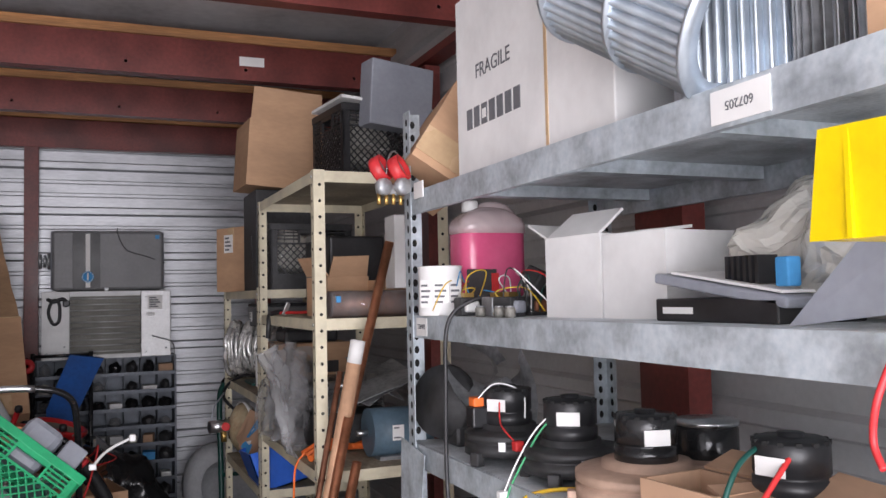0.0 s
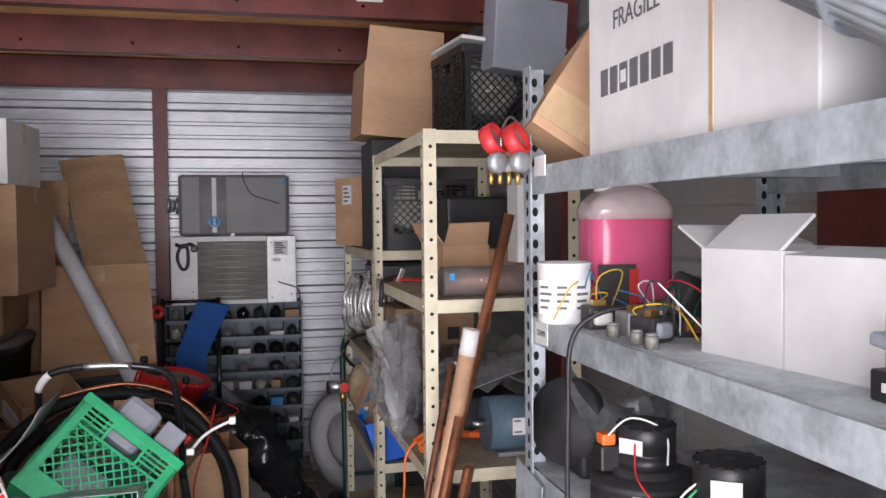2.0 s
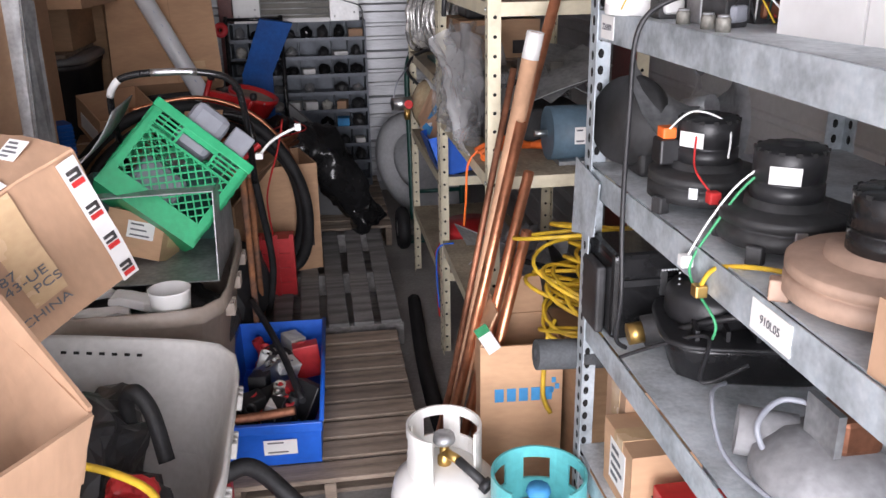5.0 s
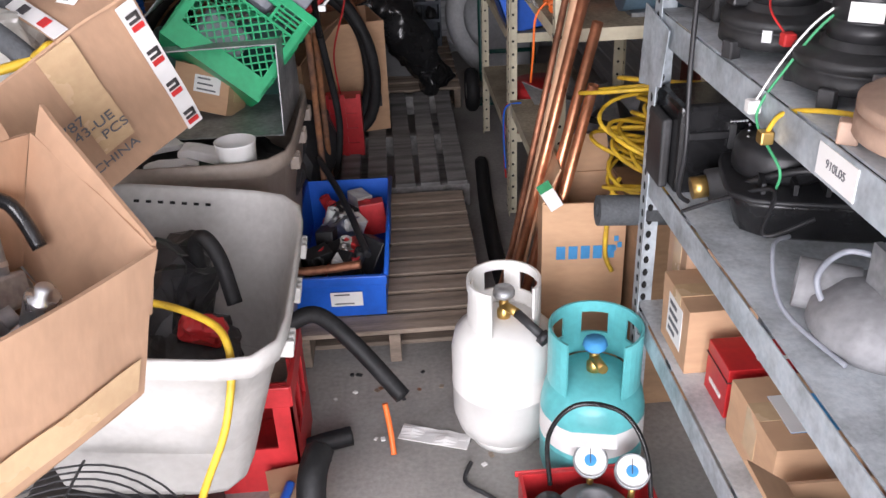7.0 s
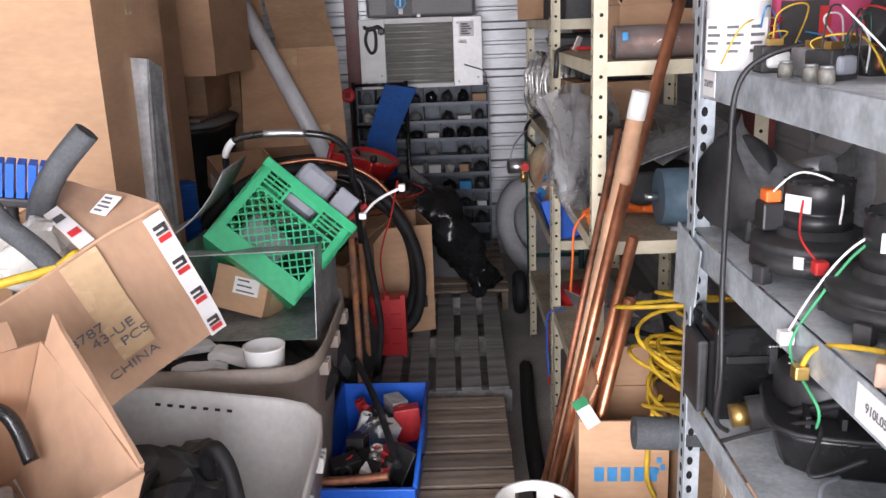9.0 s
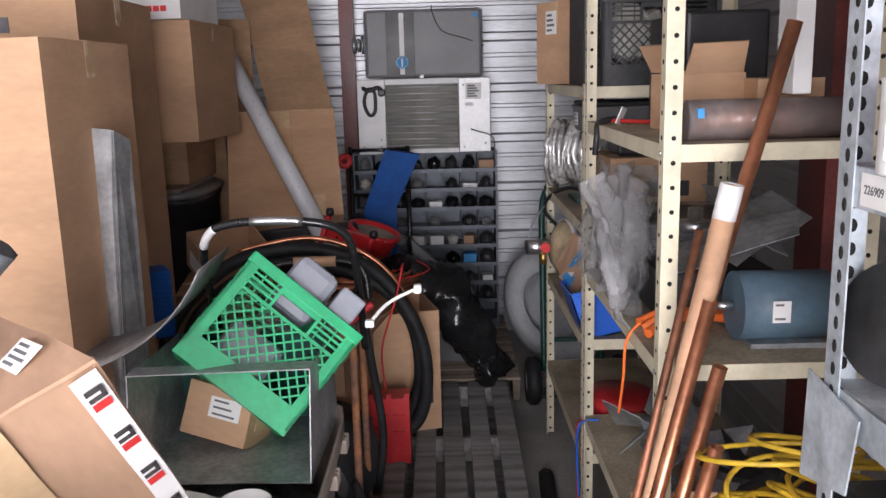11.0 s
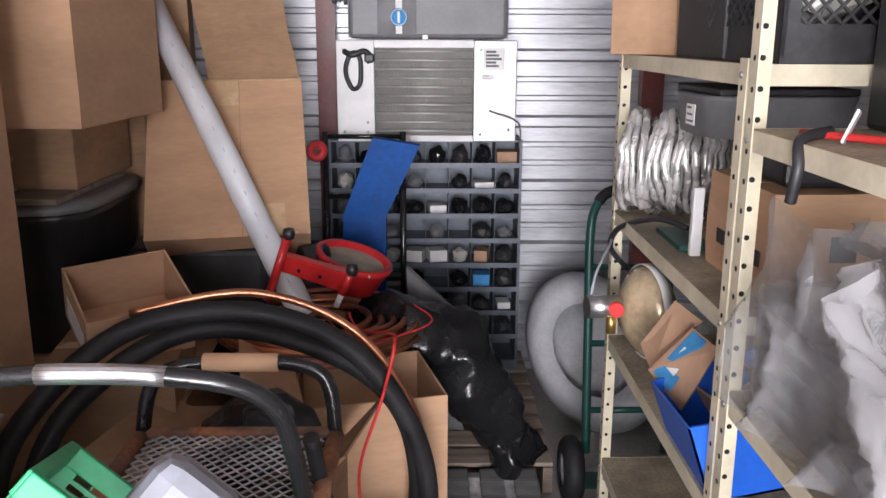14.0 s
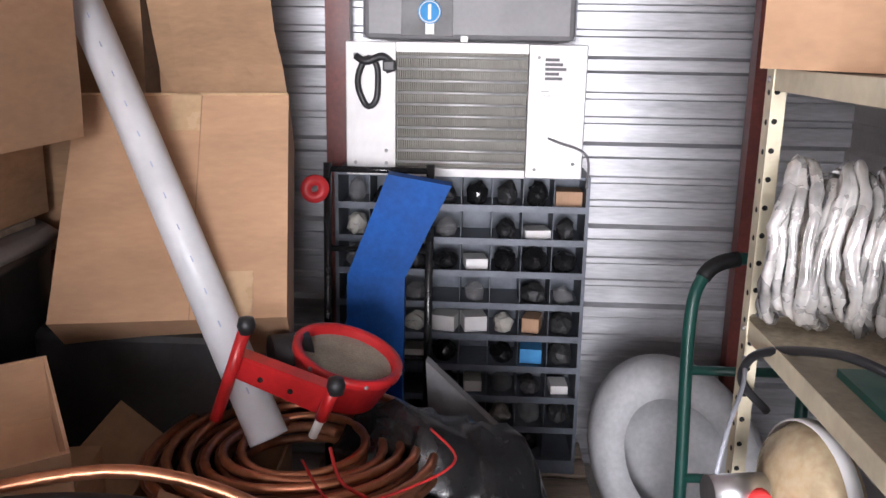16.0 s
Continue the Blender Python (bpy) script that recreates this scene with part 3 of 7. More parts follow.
# ---- back wall: parts cabinet, condenser, grey unit ----
def bin_cabinet(m, W, H, D, cols, rows):
    t = thing("parts_bin_cabinet", "dark grey steel pigeonhole parts cabinet full of small bagged parts", "cabinet", m)
    part("case", box(0, D - 0.004, 0, W, D, H), "cab_steel", t, "cabinet back")
    for x in (0, W - 0.012):
        part("side_panel", box(x, 0, 0, x + 0.012, D - 0.004, H), "cab_steel", t)
    part("plinth", box(0.012, 0.0, 0, W - 0.012, D - 0.004, 0.05), "cab_steel", t)
    top, bot = H, 0.05
    step = (top - bot) / rows
    for r in range(1, rows + 1):
        z = bot + r * step
        b = box(0.012, 0.002, z - 0.003, W - 0.012, D - 0.004, z)
        bx(b, 0.012, -0.003, z - 0.008, W - 0.012, 0.002, z + 0.014 if r < rows else z)
        part("shelf", b, "cab_steel", t)
    for c in range(1, cols):
        x = 0.012 + c * (W - 0.024) / cols
        part("divider", box(x - 0.001, 0.02, bot, x + 0.001, D - 0.006, H - 0.006), "cab_steel", t)
    rnd = random.Random(4)
    cw = (W - 0.024) / cols
    for r in range(rows):
        for c in range(cols):
            if rnd.random() < 0.12:
                continue
            x, z = 0.012 + (c + 0.5) * cw, bot + r * step + (0.0005 if r else 0.0)
            k = rnd.random()
            if k < 0.25:
                h, w2 = rnd.uniform(0.03, 0.055), rnd.uniform(0.03, 0.045)
                p = solid("small_carton", box(-w2, -0.04, 0, w2, 0.05, h, bev=0.002), rnd.choice(["white_card", "paper", "card_light", "white_card", "ink_blue"]), "small parts carton in a cabinet pigeonhole", "box", m @ pose(x, 0.10, z, 0, 0, rnd.uniform(-15, 15)), "parts in the pigeonholes")
            else:
                b = bmesh.new()
                bmesh.ops.create_icosphere(b, subdivisions=3, radius=1)
                sx, sz = rnd.uniform(0.028, 0.044), rnd.uniform(0.025, 0.05)
                for v in b.verts:
                    v.co = Vector((v.co.x * sx, v.co.y * 0.06, max(0, v.co.z * sz + sz * 0.7)))
                    if v.co.z > 0:
                        v.co += 0.012 * noise.noise_vector(v.co * 40 + Vector((r, c, 0)))
                        v.co.z = max(v.co.z, 0)
                p = solid("parts_bag", b, rnd.choice(["black_gloss", "film", "black_plastic", "black_dusty", "black_gloss", "film", "film_dense", "black_dusty"]), "plastic bag of small parts in a pigeonhole", "bag", m @ pose(x, 0.10, z), "parts in the pigeonholes")
    return t


CAB = pose(-0.03, 6.165, 0.137)
bin_cabinet(CAB, 0.845, 1.065, 0.23, 8, 9)


def condenser(m, W, H, D):
    """Front at y = 0."""
    t = thing("condenser_unit", "white and grey metal air-conditioning condenser with a finned coil", "air conditioner", m)
    a, b = 0.21 * W, 0.76 * W
    part("left_panel", box(0, 0, 0, a, D, H, bev=0.004), "ac_white", t, "scuffed white end panel")
    part("right_panel", box(b, 0, 0, W, D, H, bev=0.004), "ac_metal", t, "bare metal end panel")
    part("top_rail", box(a + 0.001, 0.002, H - 0.03, b - 0.001, D, H), "ac_white", t)
    part("bottom_rail", box(a + 0.001, 0.002, 0, b - 0.001, D, 0.025), "ac_white", t)
    part("coil_core", box(a + 0.001, 0.05, 0.026, b - 0.001, D - 0.01, H - 0.031), "fin", t, "dusty coil")
    n = 58
    me = mesh_of("fin", box(-0.0012, 0.012, 0.026, 0.0012, 0.05, H - 0.031), "fin")
    for k in range(n):
        shared("fin", me, t, pose(a + 0.006 + (b - a - 0.012) * k / (n - 1), 0, 0))
    for k in range(10):
        z = 0.045 + (H - 0.09) * k / 9
        part("coil_tube", tube([(a + 0.002, 0.008, z), (b - 0.002, 0.008, z)], 0.0042, 8), "ac_metal", t)
    for x, z in ((0.03, 0.04), (0.03, H - 0.04), (a - 0.03, 0.04), (a - 0.03, 0.08), (b + 0.03, 0.03), (b + 0.03, H - 0.04), (W - 0.03, 0.05)):
        part("screw", lathe([(0, -0.003), (0.005, -0.003), (0.006, 0.0), (0, 0.0)], 10, m=pose(x, 0, z, -90)), "dull_steel", t)
    sticker(t, pose(b + 0.085, -0.001, H - 0.075), 0.09, 0.09, 5)
    sticker(t, pose(b + 0.06, -0.001, H - 0.15), 0.05, 0.022, 2)
    part("cable", tube(smooth_path([(b + 0.07, 0.0, 0.13), (b + 0.10, -0.03, 0.12), (W + 0.01, -0.02, 0.08), (W + 0.02, 0.02, -0.03)]), 0.004, 8), "grey_case", t)
    return t


AC = pose(0.02, 6.11, 1.203)
condenser(AC, 0.757, 0.42, 0.30)
cord = thing("power_cable", "coiled black power cord hanging on the condenser", "cable", AC)
loop = [(0.075 + 0.032 * math.sin(a) * (1 + 0.1 * math.sin(3 * a)), -0.014 + 0.006 * math.sin(2 * a), 0.295 + 0.075 * math.cos(a)) for a in [2 * math.pi * k / 24 for k in range(24)]]
part("cord_loop", tube(loop, 0.010, 8, True), "black_plastic", cord)
part("cord_wrap", tube(smooth_path([(0.035, -0.012, 0.375), (0.07, -0.028, 0.36), (0.12, -0.02, 0.375), (0.15, -0.012, 0.345), (0.13, -0.02, 0.335)]), 0.012, 8), "black_plastic", cord)
part("plug", box(0.12, -0.03, 0.33, 0.16, -0.004, 0.365, bev=0.006), "black_plastic", cord)


def grey_unit(m, W, H, D):
    t = thing("control_unit", "dark grey cased unit with black panel and round blue badge", "air conditioner", m)
    part("case", box(0, 0, 0, W, D, H, bev=0.018), "grey_case", t)
    part("rim", box(-0.006, 0.03, 0.004, W + 0.006, 0.045, H - 0.004, bev=0.004), "grey_plastic", t)
    part("black_panel", box(0.12, -0.003, 0.012, 0.28, 0.001, H - 0.012, bev=0.001), "black_plastic", t, "black control panel")
    part("white_strip", box(0.195, -0.0055, 0.018, 0.222, -0.003, H - 0.02), "paper", t)
    part("badge", lathe([(0, 0.0), (0.036, 0.0), (0.036, 0.004), (0, 0.004)], 24, m=pose(0.208, -0.006, 0.085, 90)), "ink_blue", t, "round blue badge")
    part("badge_ring", lathe([(0.030, 0.004), (0.033, 0.004), (0.033, 0.006), (0.030, 0.006), (0.030, 0.004)], 24, m=pose(0.208, -0.006, 0.085, 90)), "paper", t)
    part("badge_bar", box(0.203, -0.013, 0.062, 0.213, -0.010, 0.108), "paper", t)
    part("blue_dot", box(W - 0.05, -0.0016, H - 0.05, W - 0.025, 0.001, H - 0.025), "ink_blue", t)
    part("wire", tube(smooth_path([(W * 0.58, 0.03, H + 0.02), (W * 0.58, -0.012, H - 0.02), (W * 0.66, -0.008, H * 0.68), (W * 0.85, -0.006, H * 0.56), (W + 0.01, 0.02, H * 0.45)]), 0.003, 6), "black_plastic", t)
    for k, (r, d) in enumerate(((0.05, 0.02), (0.038, 0.045), (0.045, 0.07))):
        part("pipe_collar", lathe([(0.02, 0), (r, 0), (r, 0.018), (0.02, 0.018)], 20, m=pose(-d + 0.012, 0.1, H * 0.5, 0, -90)), "dull_steel", t, "metal pipe collar")
    part("catch", box(W * 0.46, -0.012, -0.006, W * 0.50, 0.01, 0.016, bev=0.003), "dull_steel", t)
    return t


grey_unit(pose(0.075, 6.12, 1.630), 0.66, 0.375, 0.26)


# ---- milk crates ----
def milk_crate(label, m, material, s=0.33, h=0.28, group="milk crates"):
    """Base centre at the pose; a lattice on each side, a handle slot below the rim."""
    t = thing("milk_crate", label, "crate", m, group)
    w = 0.012
    H = s / 2
    part("base", box(-H, -H, 0, H, H, 0.012), material, t)
    for a in range(4):
        R = pose(0, 0, 0, 0, 0, 90 * a)
        y0, y1 = -H, -H + 0.008
        fr = bmesh.new()
        bx(fr, -H, y0, 0.012, H, y1, 0.065)
        bx(fr, -H, y0 - 0.004, h - 0.028, H, y1 + 0.004, h, bev=0.002)
        bx(fr, -H, y0, 0.065, -H + 0.03, y1, h - 0.028)
        bx(fr, H - 0.03, y0, 0.065, H, y1, h - 0.028)
        for z in (h - 0.042, h - 0.056, h - 0.07):
            bx(fr, -H + 0.03, y0, z, -0.06, y1, z + 0.006)
            bx(fr, 0.06, y0, z, H - 0.03, y1, z + 0.006)
        bx(fr, -H + 0.03, y0, h - 0.090, H - 0.03, y1, h - 0.082)
        for x in (-0.06, 0.052):
            bx(fr, x, y0 - 0.003, h - 0.082, x + 0.008, y1, h - 0.028)
        bx(fr, -0.052, y0 - 0.003, h - 0.042, 0.052, y1, h - 0.028)
        for k in range(9):
            x = -H + 0.02 + k * (s - 0.04) / 8
            bx(fr, x - 0.0015, y0 - 0.003, h - 0.028 if abs(x) < 0.055 else h - 0.08, x + 0.0015, y0, h - 0.002)
        p = part("side_panel", fr, material, t)
        p.matrix_basis = R
        la = bmesh.new()
        X0, X1, Z0, Z1 = -H + 0.03, H - 0.03, 0.065, h - 0.088
        step = 0.030
        for sgn in (1, -1):
            c = -0.5
            while c < 0.6:
                pts = []
                for (x, z) in ((X0, sgn * (X0 - c) + Z0), (X1, sgn * (X1 - c) + Z0)):
                    pts.append((x, z))
                (xa, za), (xb, zb) = pts
                ts = [0.0, 1.0]
                for zz in (Z0, Z1):
                    ts.append((zz - za) / (zb - za))
                lo, hi = max(0, min(ts[2:])), min(1, max(ts[2:]))
                if hi - lo > 0.02:
                    pa = Vector((xa + (xb - xa) * lo, 0, za + (zb - za) * lo))
                    pb = Vector((xa + (xb - xa) * hi, 0, za + (zb - za) * hi))
                    d = (pb - pa).normalized()
                    n = Vector((-d.z, 0, d.x)) * 0.0022
                    quad_sheet(la, pa - n + Vector((0, y0 + 0.001, 0)), pb - n + Vector((0, y0 + 0.001, 0)), pb + n + Vector((0, y0 + 0.001, 0)), pa + n + Vector((0, y0 + 0.001, 0)), 0.006 if sgn > 0 else 0.0052)
                c += step
        p2 = part("lattice", la, material, t)
        p2.matrix_basis = R
    return t


def crate_pose(ftl, x, z, s=0.33, h=0.28):
    m = axes((0, 0, 0), x, z)
    m.translation = Vector(ftl) - m.to_3x3() @ Vector((-s / 2, -s / 2, h))
    return m


GC = crate_pose((0.042, 3.21, 1.235), (0.74, -0.03, -0.65), (0.62, 0.45, 0.64), 0.325, 0.30)
milk_crate("bright green plastic milk crate tipped on the junk pile", GC, "green_plastic", 0.325, 0.30)
gb = thing("junction_box", "grey plastic electrical junction boxes in the green crate", "box", GC)
part("large_cover", box(-0.075, -0.125, 0.235, 0.045, -0.01, 0.385, bev=0.025), "grey_plastic", gb)
part("small_cover", box(0.055, -0.14, 0.285, 0.125, -0.06, 0.375, bev=0.006), "grey_plastic", gb)
part("lower_cover", box(-0.10, -0.11, 0.03, 0.05, 0.0, 0.16, bev=0.02), "grey_plastic", gb)
wl = thing("white_cable", "short white braided cable with plastic connectors", "cable", pose(0.325, 3.20, 1.05))
part("cord", tube(smooth_path([(-0.02, 0, 0.0), (0.01, 0.03, 0.03), (0.045, 0.05, 0.05), (0.095, 0.05, 0.072)]), 0.0045, 8), "white_plastic", wl)
part("connector", box(0.088, 0.037, 0.062, 0.108, 0.060, 0.084, bev=0.004), "white_plastic", wl)
part("connector", box(-0.03, -0.009, -0.008, -0.008, 0.010, 0.010, bev=0.003), "white_plastic", wl)

milk_crate("black plastic milk crate on the tall shelving", pose(1.36, 3.72, 1.953, 0, 0, 6), "black_plastic", 0.34, 0.36)
milk_crate("black plastic crate full of parts on the lower shelving", pose(1.17, 4.12, 1.591, 0, 0, 3), "black_dusty", 0.36, 0.28)
for k, (x, y, z, s) in enumerate(((1.34, 3.70, 2.19, 0.10), (1.12, 4.10, 1.75, 0.10))):
    b = bmesh.new()
    bmesh.ops.create_icosphere(b, subdivisions=3, radius=s)
    solid("parts_bag", crumple(b, 0.05, 14, k), "film_dense", "crumpled clear bags of parts inside a milk crate", "bag", pose(x, y, z))

# ---- cartons on the shelving ----
t = carton("carton", "open brown cardboard carton on the tall shelving", pose(1.10, 4.30, 2.05, 0, 4, 2), 0.34, 0.30, 0.30, "card", (-2, 35, None, None))
solid("cased_part", box(-0.14, -0.16, 0, 0.14, 0.16, 0.45, bev=0.004), "black_dusty", "dark cased part under a carton on the shelving", "part", pose(1.12, 4.32, 1.592))
t = carton("carton", "sealed brown carton with a shipping label", pose(1.035, 4.735, 1.592, 0, 0, 28), 0.19, 0.24, 0.32, "card")
sticker(t, pose(-0.097, 0.02, 0.24, 0, 0, -90), 0.07, 0.09, 4)
part("tape", box(-0.03, -0.122, 0.16, 0.097, -0.119, 0.21), "tape", t)
solid("grey_panel_box", box(-0.14, -0.05, 0, 0.14, 0.05, 0.26, bev=0.006), "grey_plastic", "light grey sheet-metal box behind the milk crate", "box", pose(1.42, 3.52, 2.21, 0, 4, 10))
solid("scrap_board", box(-0.2, -0.17, 0, 0.2, 0.17, 0.012), "white_card", "white scrap board on the black crate", "board", pose(1.38, 3.7, 2.314, 0, 4, 6))
t = carton("carton", "brown carton tipped against a tall white box", axes((1.105, 2.42, 1.835), (0.82, -0.15, -0.55), (0.5, 0.05, 0.83)), 0.16, 0.30, 0.24, "card")
part("tape", box(-0.082, -0.153, 0.02, 0.08, -0.149, 0.09), "tape", t)
# tall white carton
wb = thing("white_carton", "tall white cardboard carton printed fragile", "box", pose(1.068, 1.792, SHELF["A"] + 0.001))
part("body", box(0, -0.31, 0, 0.40, 0.31, 0.40, bev=0.003), "white_card", wb)
part("tape", box(-0.0012, -0.10, 0.0, 0.001, -0.09, 0.398), "tape", wb)
lettering("FRAGILE", 0.044, pose(-0.0015, 0.125, 0.215, 90, 0, -90), "ink_grey", wb)
for k in range(7):
    part("printed_mark", box(-0.0016, 0.255 - 0.037 * k - 0.027, 0.098, 0.0, 0.255 - 0.037 * k, 0.142), "ink_grey", wb, "grey maker's mark")
part("printed_mark", box(-0.0022, 0.255 - 0.097, 0.110, 0.0, 0.255 - 0.079, 0.130), "white_card", wb)


# ---- blower wheels ----
def blower_wheel(label, m, r, L, n=44):
    t = thing("blower_wheel", label, "fan wheel", m, "blower wheels on the top shelf")
    for z in (0, L / 2, L):
        part("ring", lathe([(r - 0.03, z - 0.003), (r + 0.004, z - 0.003), (r + 0.004, z + 0.003), (r - 0.03, z + 0.003), (r - 0.03, z - 0.003)], 48), "blade", t)
    bm = bmesh.new()
    for k in range(5):
        a0 = -0.5 + k / 4
        bm.verts.new((r - 0.02 + 0.02 * math.sin((k / 4) * math.pi), -0.010 + 0.02 * k / 4, 0.002))
    lo = bm.verts[:]
    hi = [bm.verts.new(v.co + Vector((0, 0, L - 0.004))) for v in lo]
    for k in range(4):
        bm.faces.new((lo[k], lo[k + 1], hi[k + 1], hi[k])).smooth = True
    me = mesh_of("blade", bm, "blade")
    for k in range(n):
        shared("blade", me, t, pose(0, 0, 0, 0, 0, 360 * k / n))
    part("hub", tube([(0, 0, L / 2 - 0.02), (0, 0, L / 2 + 0.02)], 0.03, 16), "dull_steel", t)
    part("hub_disc", lathe([(0.03, L / 2), (r - 0.02, L / 2 + 0.001)], 32), "dull_steel", t)
    return t


zA = SHELF["A"]
blower_wheel("galvanised blower wheel standing on end", pose(1.235, 1.33, zA + 0.003), 0.135, 0.30)
blower_wheel("galvanised blower wheel tilted against a white box", axes((1.02, 1.44, 2.055), (0.9, 0.3, 0.1), (0.05, -0.84, -0.54)), 0.125, 0.265)
# wire basket of bars
gr = thing("blower_wheel", "dull steel blower wheel with wide slats", "fan wheel", pose(1.22, 1.145, zA), "blower wheels on the top shelf")
for z in (0.003, 0.16, 0.32):
    part("ring", lathe([(0.070, z - 0.003), (0.086, z - 0.003), (0.086, z + 0.003), (0.070, z + 0.003), (0.070, z - 0.003)], 32), "dull_steel", gr)
me = mesh_of("blade", box(0.066, -0.004, 0.003, 0.084, -0.002, 0.32), "dull_steel")
for k in range(30):
    shared("blade", me, gr, pose(0, 0, 0, 0, 0, 12 * k))
carton("carton", "brown carton at the end of the top shelf", pose(1.25, 0.84, zA), 0.34, 0.36, 0.30)

# ---- second shelf ----
zB = SHELF["B"]
t = carton("white_carton", "open white carton with raised flap", pose(1.255, 1.770, zB, 0, 0, 7.4), 0.22, 0.165, 0.155, "white_card", (None, None, 70, -52))
t = carton("white_carton", "scuffed white carton with a torn edge", pose(1.277, 1.605, zB, 0, 0, 7.4), 0.22, 0.158, 0.15, "white_card", (None, None, None, -82))
jug = thing("coolant_jug", "translucent plastic jug half full of pink coolant", "jug", pose(1.235, 2.315, zB))


def rounded_prism(sx, sy, prof, seg=28, p=5.0):
    """Stacked rounded rectangles: prof holds (scale, z)."""
    bm = bmesh.new()
    rings = []
    for s, z in prof:
        ring = []
        for k in range(seg):
            a = 2 * math.pi * k / seg
            c, d = math.cos(a), math.sin(a)
            q = (abs(c) ** p + abs(d) ** p) ** (-1 / p)
            ring.append(bm.verts.new((sx / 2 * s * q * c, sy / 2 * s * q * d, z)))
        rings.append(ring)
    for A, B in zip(rings, rings[1:]):
        for k in range(seg):
            bm.faces.new((A[k], A[(k + 1) % seg], B[(k + 1) % seg], B[k])).smooth = True
    bm.faces.new(rings[0][::-1])
    bm.faces.new(rings[-1])
    return bm


part("fluid", rounded_prism(0.176, 0.12, ((0.94, 0.0), (1, 0.01), (1, 0.205), (0.98, 0.212))), "pink_fluid", jug, "pink coolant")
part("bottle", rounded_prism(0.18, 0.124, ((1.01, 0.2), (1.01, 0.222), (0.93, 0.238), (0.72, 0.254), (0.42, 0.266), (0.2, 0.27))), "jug_clear", jug)
part("grip", tube(smooth_path([(0.08, 0, 0.185), (0.085, 0, 0.22), (0.05, 0, 0.262), (0.0, 0, 0.268), (-0.03, 0, 0.25)]), 0.016, 10), "jug_clear", jug)
part("cap", lathe([(0, 0.285), (0.019, 0.285), (0.021, 0.28), (0.021, 0.258), (0, 0.258)], 20, m=pose(-0.045, 0, 0)), "white_plastic", jug)
part("label_sticker", box(-0.085, -0.064, 0.02, -0.005, -0.0615, 0.11), "ink", jug, "black and red product label")
part("label_band", box(-0.02, -0.0655, 0.03, 0.0, -0.0635, 0.10), "ink_red", jug)

cn = thing("paint_can", "white drum can wrapped in torn paper labels", "can", pose(1.075, 2.245, zB))
part("can_body", lathe([(0, 0), (0.050, 0), (0.052, 0.004), (0.052, 0.112), (0.054, 0.116), (0.05, 0.118), (0.047, 0.10), (0, 0.10)], 32), "white_card", cn)
for a in (-150, -110, -70):
    ls = part("label_sticker", box(-0.018, -0.0535, 0.02 + 0.01 * (a % 3), 0.018, -0.0515, 0.085), "paper", cn)
    ls.matrix_basis = pose(0, 0, 0, 0, 0, a + 90)
    for j in range(4):
        part("print", box(-0.015, -0.0542, 0.03 + 0.013 * j, 0.004 + 0.004 * (j % 3), -0.0530, 0.035 + 0.013 * j), "ink_grey", ls)


def wire(name, label, pts, r, material, end="", cat="wire"):
    t = thing(name, label, cat, pose(*pts[0]))
    o = Vector(pts[0])
    part("strand", tube(smooth_path([Vector(p) - o for p in pts], 8), r, 7), material, t)
    if end:
        e = Vector(pts[-1]) - o
        part("connector", box(e.x - 0.01, e.y - 0.01, e.z - 0.012, e.x + 0.01, e.y + 0.01, e.z + 0.008, bev=0.003), end, t)
    return t


# transformers and relays beside the jug
rnd = random.Random(11)
for k, (x, y) in enumerate(((1.10, 2.14), (1.12, 2.03), (1.11, 1.95), (1.21, 2.12), (1.20, 2.0))):
    t = thing("transformer", "small control transformer with metal frame", "transformer", pose(x, y, zB, 0, 0, rnd.uniform(-30, 30)), "loose electrical parts on the shelf")
    part("core", box(-0.026, -0.024, 0, 0.026, 0.024, 0.042, bev=0.003), "dull_steel" if k % 2 else "black_dusty", t)
    part("winding", box(-0.018, -0.032, 0.008, 0.018, 0.032, 0.034, bev=0.006), ("white_plastic", "old_copper", "grey_plastic")[k % 3], t)
    part("terminal", box(-0.012, -0.008, 0.042, 0.012, 0.008, 0.052), "brass", t)
for k, (x, y) in enumerate(((1.075, 2.02), (1.075, 1.93), (1.075, 1.88))):
    t = thing("capacitor", "small round metal relay can", "relay", pose(x, y, zB), "loose electrical parts on the shelf")
    part("can_body", lathe([(0, 0), (0.011, 0), (0.011, 0.018), (0.009, 0.021), (0, 0.021)], 16), "fin", t)
    part("ring", lathe([(0.006, 0.021), (0.009, 0.021), (0.009, 0.024), (0.006, 0.024), (0.006, 0.021)], 16), "dull_steel", t)
t = thing("relay_board", "black relay base with coloured wires", "relay", pose(1.20, 2.03, zB, 25, 20, 10), "loose electrical parts on the shelf")
part("base", box(-0.05, -0.03, 0.05, 0.06, 0.03, 0.10, bev=0.006), "black_dusty", t)
part("cover", box(-0.03, -0.02, 0.0, 0.03, 0.02, 0.05, bev=0.004), "grey_case", t)
